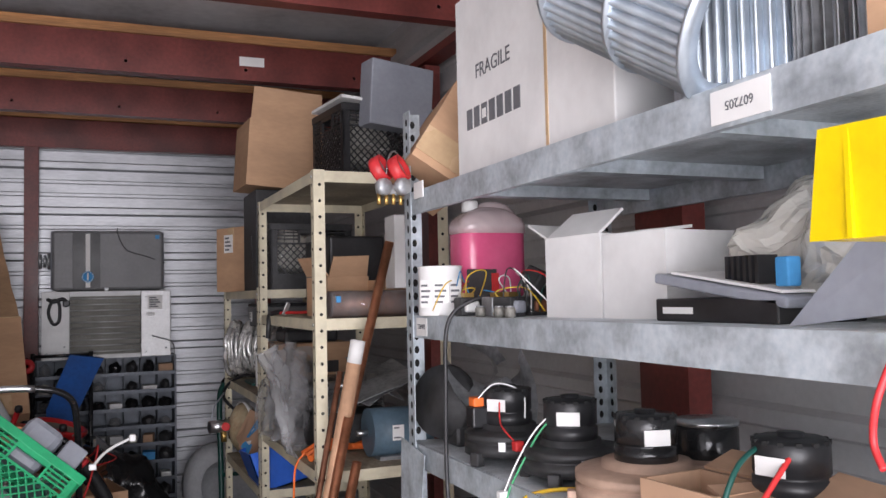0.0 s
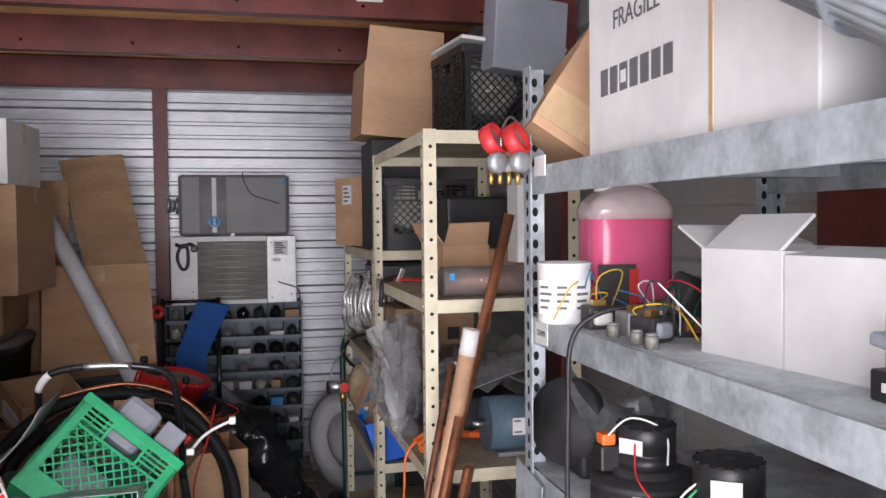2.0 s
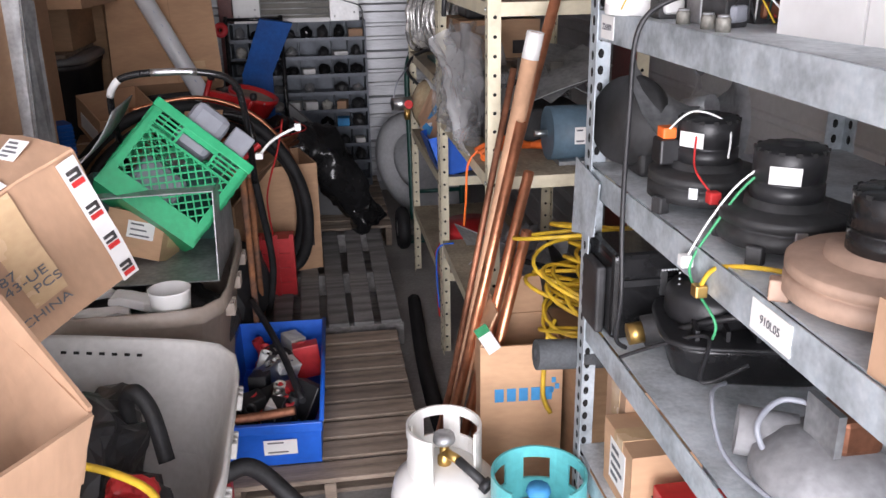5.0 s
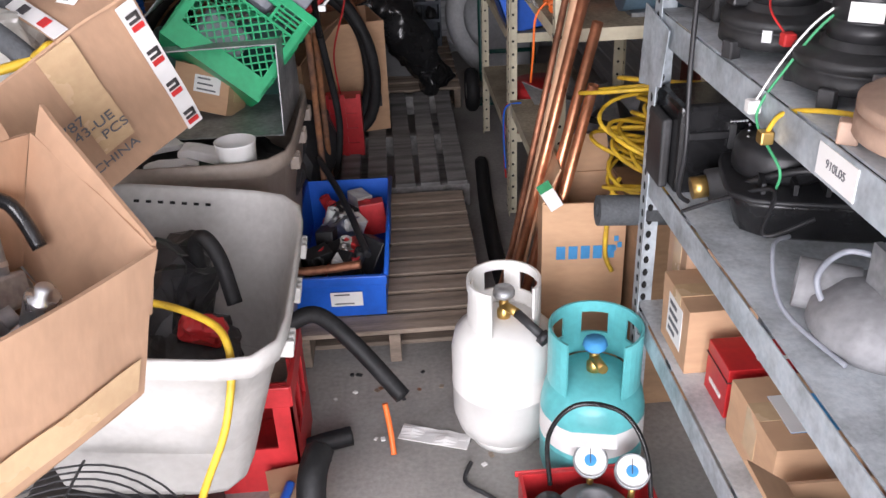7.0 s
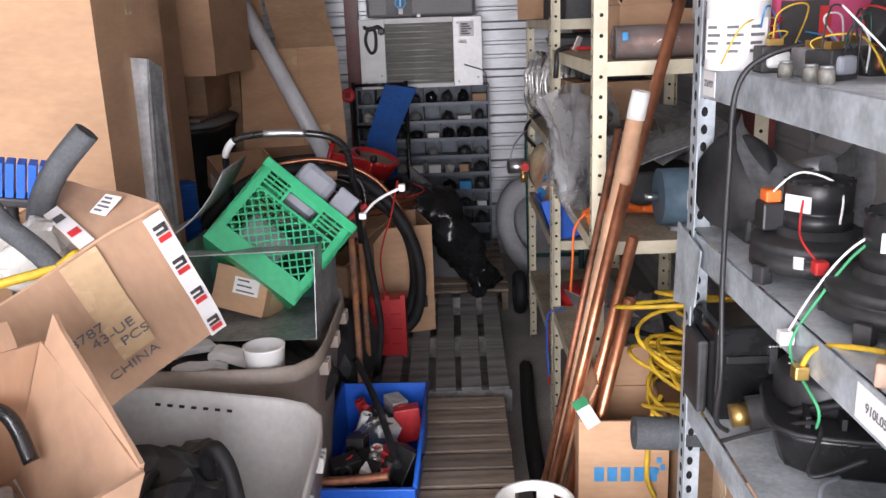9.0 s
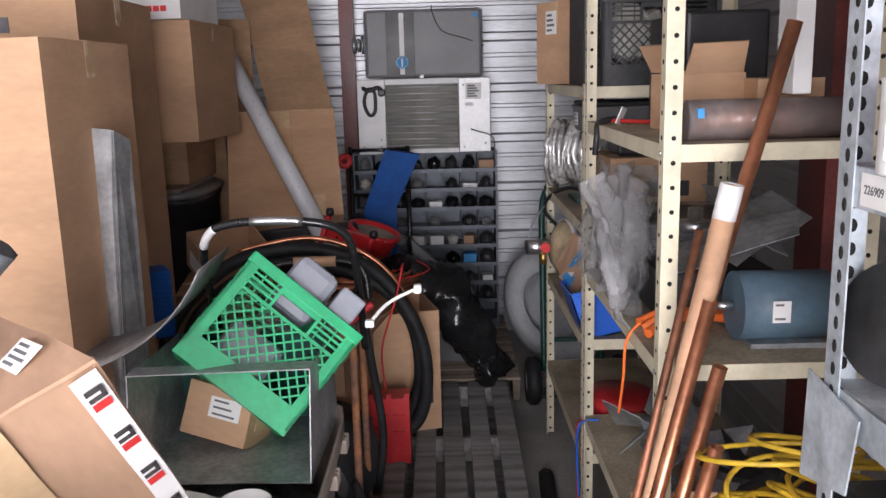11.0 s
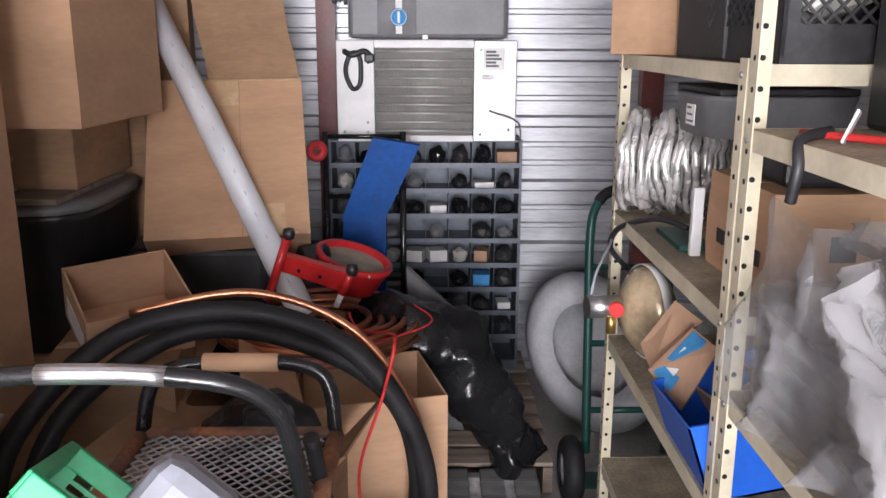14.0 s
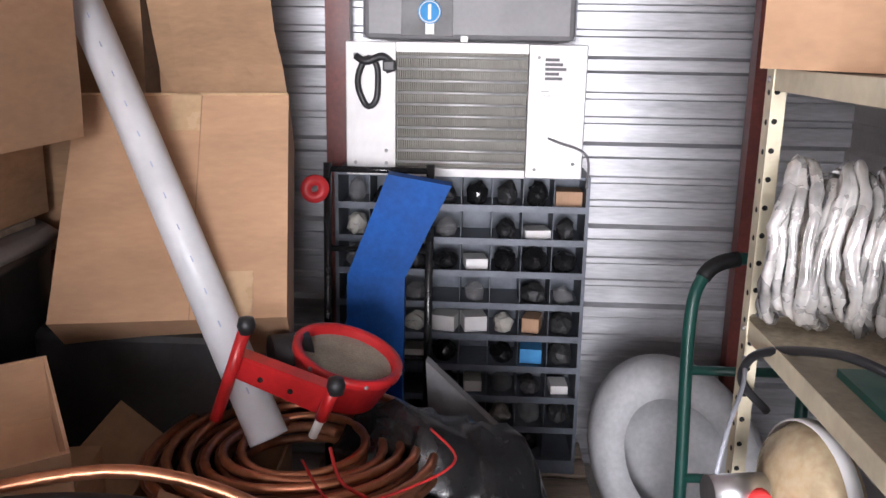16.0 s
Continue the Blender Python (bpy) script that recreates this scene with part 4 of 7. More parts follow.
for k in range(14):
    c = ["green_paint", "yellow_cord", "black_plastic", "ink_red", "ink_blue", "white_plastic", "yellow_cord"][k % 7]
    x0, y0 = 1.10 + rnd.random() * 0.12, 1.90 + rnd.random() * 0.36
    wire("loose_wire", "thin coloured electrical wire on the shelf", [(x0, y0, zB + 0.01), (x0 + rnd.uniform(-.05, .05), y0 + rnd.uniform(-.05, .05), zB + 0.04 + 0.06 * rnd.random()), (x0 + rnd.uniform(-.06, .06), y0 + rnd.uniform(-.08, .08), zB + 0.05 + 0.05 * rnd.random()), (x0 + rnd.uniform(-.08, .05), y0 + rnd.uniform(-.1, .1), zB + 0.012)], 0.0015, c)["group"] = "loose wires on the shelf"
wire("power_cable", "black power cable hanging over the shelf edge", [(1.15, 2.05, zB + 0.05), (1.08, 2.10, zB + 0.03), (1.035, 2.11, zB - 0.02), (1.032, 2.12, 1.35), (1.034, 2.13, 1.15), (1.033, 2.11, 1.0), (1.035, 2.13, 0.90), (1.06, 2.14, 0.87)], 0.0048, "black_plastic", cat="cable")
bg = bmesh.new()
bmesh.ops.create_icosphere(bg, subdivisions=5, radius=1)
for v in bg.verts:
    v.co = Vector((v.co.x * 0.15, v.co.y * 0.26, max(-0.09, v.co.z * 0.115)))
    v.co += 0.03 * noise.noise_vector(v.co * 11) + 0.012 * noise.noise_vector(v.co * 34)
solid("plastic_bag", bg, "film_dense", "large crumpled clear plastic bag of parts on the shelf", "bag", pose(1.33, 1.21, zB + 0.105))
dv = thing("circuit_tray", "grey plastic tray of circuit boards on a black case", "electronics", pose(1.19, 1.36, zB))
part("case", box(-0.06, -0.14, 0, 0.10, 0.12, 0.035, bev=0.003), "black_plastic", dv, "black case")
part("tray", box(-0.06, -0.15, 0.042, 0.09, 0.13, 0.058, bev=0.004), "grey_plastic", dv).matrix_basis = pose(0, 0, 0.0, 8)
part("label_sticker", box(-0.0615, 0.03, 0.012, -0.0595, 0.10, 0.022), "paper", dv)
part("circuit_board", box(-0.05, -0.13, 0.060, 0.08, 0.10, 0.064), "white_card", dv).matrix_basis = pose(0, 0, 0, 8)
for k in range(6):
    part("heat_sink", box(-0.035, -0.02 - 0.012 * k, 0.055, 0.02, -0.014 - 0.012 * k, 0.095), "black_plastic", dv)
for x, y, c in ((0.02, -0.12, "black_plastic"), (0.05, -0.10, "white_plastic"), (-0.03, -0.13, "ink_blue")):
    part("component", box(x - 0.012, y - 0.012, 0.05, x + 0.012, y + 0.012, 0.09, bev=0.003), c, dv)
solid("sheet_metal_guard", quad_sheet(bmesh.new(), (1.10, 1.17, zB + 0.0), (1.13, 0.92, zB + 0.03), (1.14, 0.90, zB + 0.17), (1.12, 1.08, zB + 0.10), 0.003), "grey_plastic", "bent grey sheet-metal guard leaning on the shelf", "sheet metal")
yb = thing("yellow_bin", "bright yellow plastic parts bin hooked on the shelf", "bin", pose(1.0, 0.86, 1.595))
part("front_panel", quad_sheet(bmesh.new(), (-0.055, 0.12, 0.0), (-0.055, -0.12, 0.0), (-0.06, -0.12, 0.10), (-0.06, 0.10, 0.105), 0.004), "yellow_plastic", yb)
part("base", box(-0.055, -0.12, 0.0, 0.05, 0.115, 0.004), "yellow_plastic", yb)
part("side_panel", box(-0.055, 0.10, 0.0, 0.05, 0.105, 0.10), "yellow_plastic", yb)
for k in range(4):
    part("rib", box(-0.064, -0.10 + 0.055 * k, 0.0, -0.057, -0.094 + 0.055 * k, 0.10), "yellow_plastic", yb)
part("bracket", box(0.03, 0.0, -0.095, 0.05, 0.03, 0.0), "yellow_plastic", yb)
wire("red_cable", "frayed red cord end hanging below the shelf", [(1.04, 0.98, zB - 0.03), (1.03, 0.99, zB - 0.07), (1.035, 1.0, zB - 0.11), (1.03, 0.985, zB - 0.135)], 0.004, "red_plastic")

# refrigerant gauge set hooked on the corner
gm = thing("manifold_gauge", "refrigerant gauge set with red dial guards hung on shelf corner", "gauge", pose(0.975, 2.335, 1.80) @ Matrix.Scale(0.84, 4))
for x, y in ((-0.022, -0.02), (0.03, -0.035)):
    part("dial_guard", lathe([(0.0, -0.018), (0.036, -0.018), (0.04, -0.012), (0.04, 0.018), (0.033, 0.018), (0.033, 0.0), (0, 0.0)], 28, m=pose(x, y + 0.01, 0.075, 60, 35, 30)), "red_plastic", gm, "red rubber dial guard")
    part("dial", lathe([(0, 0.004), (0.033, 0.004)], 24, m=pose(x, y + 0.01, 0.075, 60, 35, 30)), "dull_steel", gm)
    part("knob", lathe([(0, -0.014), (0.022, -0.014), (0.026, -0.008), (0.026, 0.008), (0.022, 0.014), (0, 0.014)], 9, m=pose(x, y - 0.02, 0.02, 90, 0, 20)), "dull_steel", gm, "grey hand knob")
part("manifold", box(-0.035, -0.03, 0.0, 0.045, 0.0, 0.03, bev=0.006), "dull_steel", gm)
for k in range(4):
    part("fitting", tube([(-0.03 + 0.022 * k, -0.02, 0.005), (-0.032 + 0.022 * k, -0.025, -0.03)], 0.006, 8), "brass", gm)
part("hook", tube(smooth_path([(0.0, 0, 0.03), (0.005, 0.0, 0.10), (0.03, 0.02, 0.135), (0.06, 0.04, 0.12)]), 0.003, 6), "steel", gm)


# ---- third shelf: draft inducer motors ----
zC = SHELF["C"]


def inducer(label, m, base="black_dusty", body="black_plastic", rb=0.098, flange=False):
    t = thing("inducer_motor", label, "motor", m, "draft inducer motors on the shelf")
    part("housing", lathe([(0, 0.02), (rb * 0.96, 0.02), (rb, 0.0205), (rb, 0.044), (rb * 0.96, 0.0445), (rb * 0.96, 0.05), (rb, 0.0505), (rb, 0.064), (rb * 0.985, 0.0645), (rb * 0.95, 0.068), (rb * 0.64, 0.0705), (rb * 0.63, 0.071), (rb * 0.62, 0.082), (0, 0.0825)], 40), base, t)
    part("outlet", box(rb * 0.2, -rb * 1.35, 0.022, rb * 0.95, -rb * 0.2, 0.07, bev=0.01), base, t)
    for a in (20, 110, 200, 290):
        part("foot", box(rb * 0.9, -0.012, 0.0, rb * 1.12, 0.012, 0.03, bev=0.003), base, t).matrix_basis = pose(0, 0, 0, 0, 0, a)
    part("motor_body", lathe([(0, 0.082), (0.05, 0.082), (0.053, 0.0825), (0.053, 0.105), (0.0495, 0.1055), (0.0495, 0.1115), (0.052, 0.112), (0.052, 0.154), (0.0515, 0.1545), (0.046, 0.159), (0.02, 0.160), (0.018, 0.161), (0.018, 0.166), (0, 0.166)], 28), body, t)
    for k in range(14):
        part("vent", box(0.046, -0.004, 0.152, 0.0525, 0.004, 0.158), "hole", t).matrix_basis = pose(0, 0, 0, 0, 0, 360 / 14 * k)
    part("label_sticker", box(-0.022, -0.0545, 0.112, 0.022, -0.0525, 0.138), "paper", t).matrix_basis = pose(0, 0, 0, 0, 0, -55)
    part("clip", box(-0.008, -rb - 0.004, 0.035, 0.008, -rb + 0.002, 0.055, bev=0.001), "steel", t).matrix_basis = pose(0, 0, 0, 0, 0, -35)
    return t


i1 = inducer("black draft inducer motor with coloured wires", pose(1.155, 2.06, zC))
part("switch", box(-0.085, 0.0, 0.075, -0.045, 0.04, 0.12, bev=0.004), "black_plastic", i1)
part("terminal", box(-0.08, 0.005, 0.12, -0.055, 0.035, 0.14, bev=0.003), "orange", i1, "orange terminal block")
inducer("black draft inducer motor with green and white leads", pose(1.17, 1.82, zC, 0, 0, 20), rb=0.095)
i3 = inducer("brown cast draft inducer with black motor", pose(1.17, 1.575, zC, 0, 0, 40), "tan_cast", "black_gloss", 0.12)
inducer("black draft inducer motor on a moulded base", pose(1.20, 1.28, zC, 0, 0, -20), rb=0.105)
inducer("black draft inducer motor at the end of the shelf", pose(1.22, 0.98, zC, 0, 0, 60), rb=0.105)
mt = thing("motor", "black cylindrical motor lying beside the inducers", "motor", pose(1.32, 1.60, zC))
part("motor_body", lathe([(0, 0), (0.055, 0), (0.055, 0.12), (0.05, 0.125), (0, 0.125)], 28), "black_gloss", mt)
part("end_cap", lathe([(0, 0.126), (0.056, 0.126), (0.056, 0.135), (0, 0.137)], 28), "steel", mt)
t = carton("carton", "small tan carton on the motor shelf", pose(1.12, 1.36, zC, 0, 0, 5), 0.12, 0.15, 0.09, "card_light", (None, 70, None, None))
t = carton("carton", "opened tan carton on the motor shelf", pose(1.12, 1.18, zC, 0, 0, -8), 0.12, 0.16, 0.08, "card_light", (None, 60, 80, None))
wire("motor_lead", "twisted green and white motor lead hanging off the shelf", [(1.15, 1.80, zC + 0.15), (1.11, 1.83, zC + 0.10), (1.07, 1.84, zC + 0.035), (1.042, 1.845, zC - 0.02), (1.038, 1.83, zC - 0.05), (1.05, 1.77, zC - 0.09), (1.06, 1.79, zC - 0.13)], 0.0022, "green_lead", cat="wire")
wire("motor_lead", "white motor lead with a connector off the shelf", [(1.152, 1.805, zC + 0.152), (1.105, 1.835, zC + 0.105), (1.066, 1.85, zC + 0.04), (1.036, 1.855, zC - 0.022)], 0.0018, "white_plastic", "white_plastic")
wire("motor_lead", "red motor lead with a crimp connector", [(1.12, 2.03, zC + 0.14), (1.10, 1.99, zC + 0.10), (1.09, 1.95, zC + 0.085), (1.10, 1.91, zC + 0.06)], 0.0018, "ink_red", "ink_red")
wire("motor_lead", "white motor lead looped on a motor", [(1.08, 2.07, zC + 0.13), (1.12, 2.05, zC + 0.17), (1.17, 2.02, zC + 0.15), (1.16, 1.99, zC + 0.10)], 0.0019, "white_plastic")
wire("ground_lead", "green lead hanging from a motor", [(1.17, 1.30, zC + 0.15), (1.10, 1.28, zC + 0.12), (1.05, 1.27, zC + 0.02), (1.036, 1.26, zC - 0.08)], 0.004, "green_paint", "white_plastic")
wire("ground_lead", "red lead hanging from a motor", [(1.18, 1.25, zC + 0.15), (1.12, 1.24, zC + 0.10), (1.05, 1.24, zC + 0.02), (1.038, 1.23, zC - 0.06)], 0.004, "ink_red", "white_plastic")
wire("yellow_cable", "short yellow cord with a brass plug", [(1.15, 1.60, zC + 0.02), (1.09, 1.70, zC + 0.015), (1.05, 1.78, zC - 0.01), (1.036, 1.80, zC - 0.05)], 0.0038, "yellow_cord", "brass")
# grey fan at the far end
fn = thing("fan_motor", "grey fan motor with curved metal blades", "fan", pose(1.16, 2.27, zC))
part("motor_body", lathe([(0, 0.02), (0.02, 0.02), (0.024, 0.008), (0.036, 0.008), (0.04, 0.0), (0.052, 0.0), (0.055, 0.008), (0.067, 0.008), (0.07, 0.0), (0.088, 0.006), (0.092, 0.02), (0.088, 0.04), (0, 0.048)], 32, m=pose(-0.03, 0.06, 0.10, 0, -80, 30)), "black_dusty", fn)
for k in range(4):
    bl = bmesh.new()
    g = []
    for i in range(7):
        row = []
        for j in range(6):
            a = (j / 5 - 0.5) * (0.5 + 0.5 * i / 6) * 1.6
            rr = 0.03 + 0.13 * i / 6
            row.append(bl.verts.new((rr * math.cos(a), rr * math.sin(a), 0.03 * (j / 5 - 0.5) * 2 + 0.012 * math.sin(i))))
        g.append(row)
    for i in range(6):
        for j in range(5):
            bl.faces.new((g[i][j], g[i][j + 1], g[i + 1][j + 1], g[i + 1][j])).smooth = True
    part("fan_blade", bl, "dull_steel", fn).matrix_basis = pose(0.08, 0.02, 0.13, 60, 10, 20) @ pose(0, 0, 0, 0, 0, 90 * k)
part("hub", tube([(0.06, 0.05, 0.12), (0.09, -0.02, 0.14)], 0.022, 14), "dull_steel", fn)
part("base", box(-0.05, -0.02, 0, 0.10, 0.08, 0.05, bev=0.01), "black_dusty", fn)


# ---- cartons stacked along the west side ----
def plain_carton(label, x0, y0, z0, x1, y1, z1, rz=0, material="card", flaps=None, name="carton"):
    return carton(name, label, pose((x0 + x1) / 2, (y0 + y1) / 2, z0, 0, 0, rz), x1 - x0, y1 - y0, z1 - z0, material, flaps)


plain_carton("brown carton at the bottom of the stack", -1.15, 3.22, 0, -0.48, 3.72, 0.62, 0, "card_dark")
plain_carton("tall plain brown carton standing on another", -1.02, 3.19, 0.622, -0.40, 3.70, 1.745, -2)
plain_carton("brown carton at the foot of the stack", -1.25, 3.80, 0, -0.60, 4.45, 0.60, 0, "card_dark")
t = plain_carton("large brown carton with a dark printed mark", -1.22, 3.80, 0.602, -0.58, 4.50, 1.915, 1)
for k in range(6):
    part("printed_mark", box(-0.20 + 0.055 * k, -0.3535, 1.19, -0.155 + 0.055 * k, -0.350, 1.235), "ink_grey", t, "dark maker's mark")
plain_carton("brown carton supporting a storage tote", -1.2, 4.75, 0, -0.60, 5.45, 0.70, 0, "card_dark")
dt = thing("storage_tote", "black plastic storage tote under a board", "tote", pose(-0.88, 5.18, 0.702))
part("tub", rounded_prism(0.58, 0.62, ((0.88, 0), (0.9, 0.01), (0.97, 0.40), (1.0, 0.405), (1.0, 0.43))), "black_plastic", dt)
part("lid", rounded_prism(0.60, 0.64, ((1.0, 0.431), (1.0, 0.45), (0.94, 0.465))), "grey_case", dt)
bd = thing("wood_board", "raw wooden board with a spool block on it", "board", pose(-0.86, 5.1, 1.168))
part("plank", box(-0.28, -0.25, 0, 0.22, 0.30, 0.018, bev=0.003), "pallet_brown", bd)
part("spool", lathe([(0, 0.018), (0.06, 0.018), (0.06, 0.03), (0.045, 0.035), (0.045, 0.10), (0.06, 0.105), (0.06, 0.12), (0, 0.12)], 24, m=pose(-0.02, -0.1, 0)), "pallet_brown", bd)
solid("carton_prop", box(-0.2, -0.22, 0, 0.2, 0.25, 0.20, bev=0.004), "card_dark", "dark brown carton propping up a larger box", "box", pose(-0.84, 5.22, 1.187))
plain_carton("brown carton with a printed symbol under a white box", -1.02, 4.78, 1.392, -0.50, 5.38, 1.885, -3)
t = plain_carton("white printed tape carton on a brown box", -0.96, 4.74, 1.887, -0.52, 5.20, 2.17, -4, "white_card")
for k in range(4):
    part("printed_mark", box(-0.10 + 0.035 * k, -0.2325, 0.03, -0.072 + 0.035 * k, -0.2290, 0.055), "ink_blue", t, "blue maker's mark")
for k in range(4):
    part("printed_mark", box(0.05 + 0.03 * k, -0.2325, 0.03, 0.074 + 0.03 * k, -0.2290, 0.052), "ink_red", t, "red maker's mark")
part("printed_ring", lathe([(0.05, -0.001), (0.056, -0.001), (0.056, 0.001), (0.05, 0.001), (0.05, -0.001)], 28, m=pose(0.02, -0.2315, 0.15, 90)), "ink_blue", t)
lettering("1", 0.06, pose(0.02, -0.2325, 0.15, 90), "ink_red", t)
bk = thing("copper_roll", "roll of copper strip on a white carton", "roll", pose(-0.72, 4.9, 2.172))
part("strip", lathe([(0.04, 0), (0.085, 0), (0.085, 0.055), (0.04, 0.055), (0.04, 0)], 28), "copper", bk)
plain_carton("dark tilted carton behind the stack", -0.74, 5.74, 1.39, -0.52, 6.06, 1.95, 12, "card_dark")
solid("tall_carton", box(-0.15, -0.3, 0, 0.15, 0.3, 1.39, bev=0.004), "card_dark", "tall dark carton in the back corner", "box", pose(-0.75, 5.83, 0))
solid("dark_case", box(-0.27, -0.33, 0, 0.23, 0.33, 0.93, bev=0.02), "black_plastic", "black equipment case under a leaning carton", "case", pose(-0.38, 5.62, 0))

# leaning carton with raised flap
LC = axes((0, 0, 0), (0.965, 0.165, 0.01), (-0.17, 0.61, 0.775))
LC.translation = Vector((-0.522, 5.185, 0.985)) - LC.to_3x3() @ Vector((-0.27, -0.13, 0))
lc = carton("carton", "large brown carton leaning back against the wall", LC, 0.54, 0.26, 0.635, "card", (None, None, None, None))
LI = LC.inverted()
part("top_panel", quad_sheet(bmesh.new(), (-0.264, -0.124, 0.628), (0.264, -0.124, 0.628), (0.264, 0.124, 0.628), (-0.264, 0.124, 0.628), 0.005), "card", lc)
fq = [LC @ Vector((-0.06, -0.10, 0.634)), LC @ Vector((0.268, -0.10, 0.634)), Vector((-0.22, 5.90, 2.11)), Vector((-0.56, 5.90, 2.07))]
q = quad_sheet(bmesh.new(), *[LI @ p for p in fq], -0.006)
bmesh.ops.subdivide_edges(q, edges=[e for e in q.edges if e.calc_length() > 0.02], cuts=6, use_grid_fill=True)
# same board as the body; darker colour stands in for shade on the tilted flap
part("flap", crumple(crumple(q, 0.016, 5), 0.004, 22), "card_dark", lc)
part("cut_edge", box(-0.268, -0.1325, 0.630, 0.268, -0.1245, 0.637), "tape", lc, "pale cut edge of the board")
part("tape", box(-0.03, -0.1325, 0.52, 0.045, -0.1295, 0.637), "tape", lc)
part("tape", box(0.10, -0.1325, 0.0, 0.19, -0.1295, 0.12), "tape", lc)
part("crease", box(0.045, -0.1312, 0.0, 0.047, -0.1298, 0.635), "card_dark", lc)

# white plastic pipe
pv = thing("plastic_pipe", "long white plastic drain pipe leaning on a carton", "pipe", pose(0.0, 5.12, 0.755))
bm = pipe_into(bmesh.new(), (0, 0, 0), (-0.575, 0.43, 1.03), 0.045, 0.040, 28)
part("tube_wall", bm, "pvc", pv)
d = Vector((-0.575, 0.43, 1.03))
for k in range(14):
    p = d * (0.08 + 0.065 * k) + Vector((0.004, -0.036, 0.0255))
    part("printed_mark", quad_sheet(bmesh.new(), p, p + Vector((0.003, 0, 0)), p + d * 0.012 + Vector((0.003, 0, 0)), p + d * 0.012, 0.0012), "print_pale", pv)

# ---- copper coil, winch, hoses ----
rc = plain_carton("crushed brown carton under the copper coil", -0.28, 4.62, 0.0, 0.02, 5.32, 0.66, 3, "card_dark", (None, None, None, 50))
co = thing("copper_coil", "flat spiral coil of soft copper tubing", "coil", pose(0.06, 5.16, 0.665))
for layer in range(3):
    pts = []
    for k in range(int(5.5 * 28)):
        a = 2 * math.pi * k / 28
        r = 0.12 + 0.040 * a / (2 * math.pi) + 0.006 * math.sin(3 * a + layer)
        pts.append((r * math.cos(a + layer), r * math.sin(a + layer), 0.012 + 0.024 * layer + 0.008 * math.sin(1.7 * a)))
    part("turn", tube(pts, 0.011, 8), "old_copper" if layer < 2 else "copper", co)
wn = thing("winch", "red hand-crank reel frame with black-knobbed arms", "winch", pose(0.12, 5.12, 0.74))


def P(x, y, z):
    return (x - 0.12, y - 5.12, z - 0.74)


DM = Matrix.Translation(P(0.153, 5.256, 0.895)) @ pose(0, 0, 0, 6, 18, 0)
part("drum", lathe([(0.085, -0.085), (0.10, -0.08), (0.125, 0.0), (0.132, 0.006), (0.132, 0.024), (0.124, 0.026), (0.112, 0.022), (0.108, -0.005), (0, -0.005)], 40, m=DM), "red_paint", wn)
part("drum_face", lathe([(0, 0.004), (0.110, 0.004)], 36, m=DM), "granular", wn, "gritty grey drum face")
for a in (0, 60, 120, 180, 240, 300):
    part("rivet", lathe([(0, 0.004), (0.005, 0.003), (0.006, 0.0), (0, 0.0)], 8, m=DM @ pose(0.131 * math.cos(radians(a)), 0.131 * math.sin(radians(a)), 0.014, 0, 90, a)), "dull_steel", wn)
KA, KB = Vector(P(-0.03, 5.081, 1.035)), Vector(P(0.173, 5.004, 0.938))
FA, FB = Vector(P(-0.108, 5.087, 0.815)), Vector(P(0.119, 5.021, 0.815))
XA, XB = KA.lerp(FA, 0.48), KB.lerp(FB, 0.42)
part("crossbar", quad_sheet(bmesh.new(), XA + Vector((0, 0.012, -0.02)), XB + Vector((0, 0.012, -0.03)), XB + Vector((0, 0.012, 0.03)), XA + Vector((0, 0.012, 0.03)), -0.006), "red_paint", wn)
part("crossbar_lip", quad_sheet(bmesh.new(), XA + Vector((0, 0.014, 0.03)), XB + Vector((0, 0.014, 0.03)), XB + Vector((0, 0.05, 0.034)), XA + Vector((0, 0.05, 0.034)), 0.006), "red_paint", wn)
for f in (0.3, 0.62):
    part("bolt_hole", lathe([(0, 0), (0.006, 0), (0.006, 0.002), (0, 0.002)], 10, m=Matrix.Translation(XA.lerp(XB, f) + Vector((0, 0.009, 0.0))) @ pose(0, 0, 0, 90)), "hole", wn)
part("arm", tube([FA, KA], 0.014, 12), "red_paint", wn)
part("arm", tube([FB.lerp(KB, 0.35), KB], 0.014, 12), "red_paint", wn)
part("arm_tip", tube([FB, FB.lerp(KB, 0.35)], 0.010, 12), "white_plastic", wn, "bare white arm tip")
for p in (KA, KB):
    part("knob", lathe([(0, -0.022), (0.016, -0.018), (0.020, 0), (0.016, 0.016), (0, 0.020)], 16, m=Matrix.Translation(p)), "black_plastic", wn)
part("motor_body", tube([P(-0.02, 5.24, 0.90), P(0.06, 5.28, 0.90)], 0.055, 18), "black_plastic", wn)
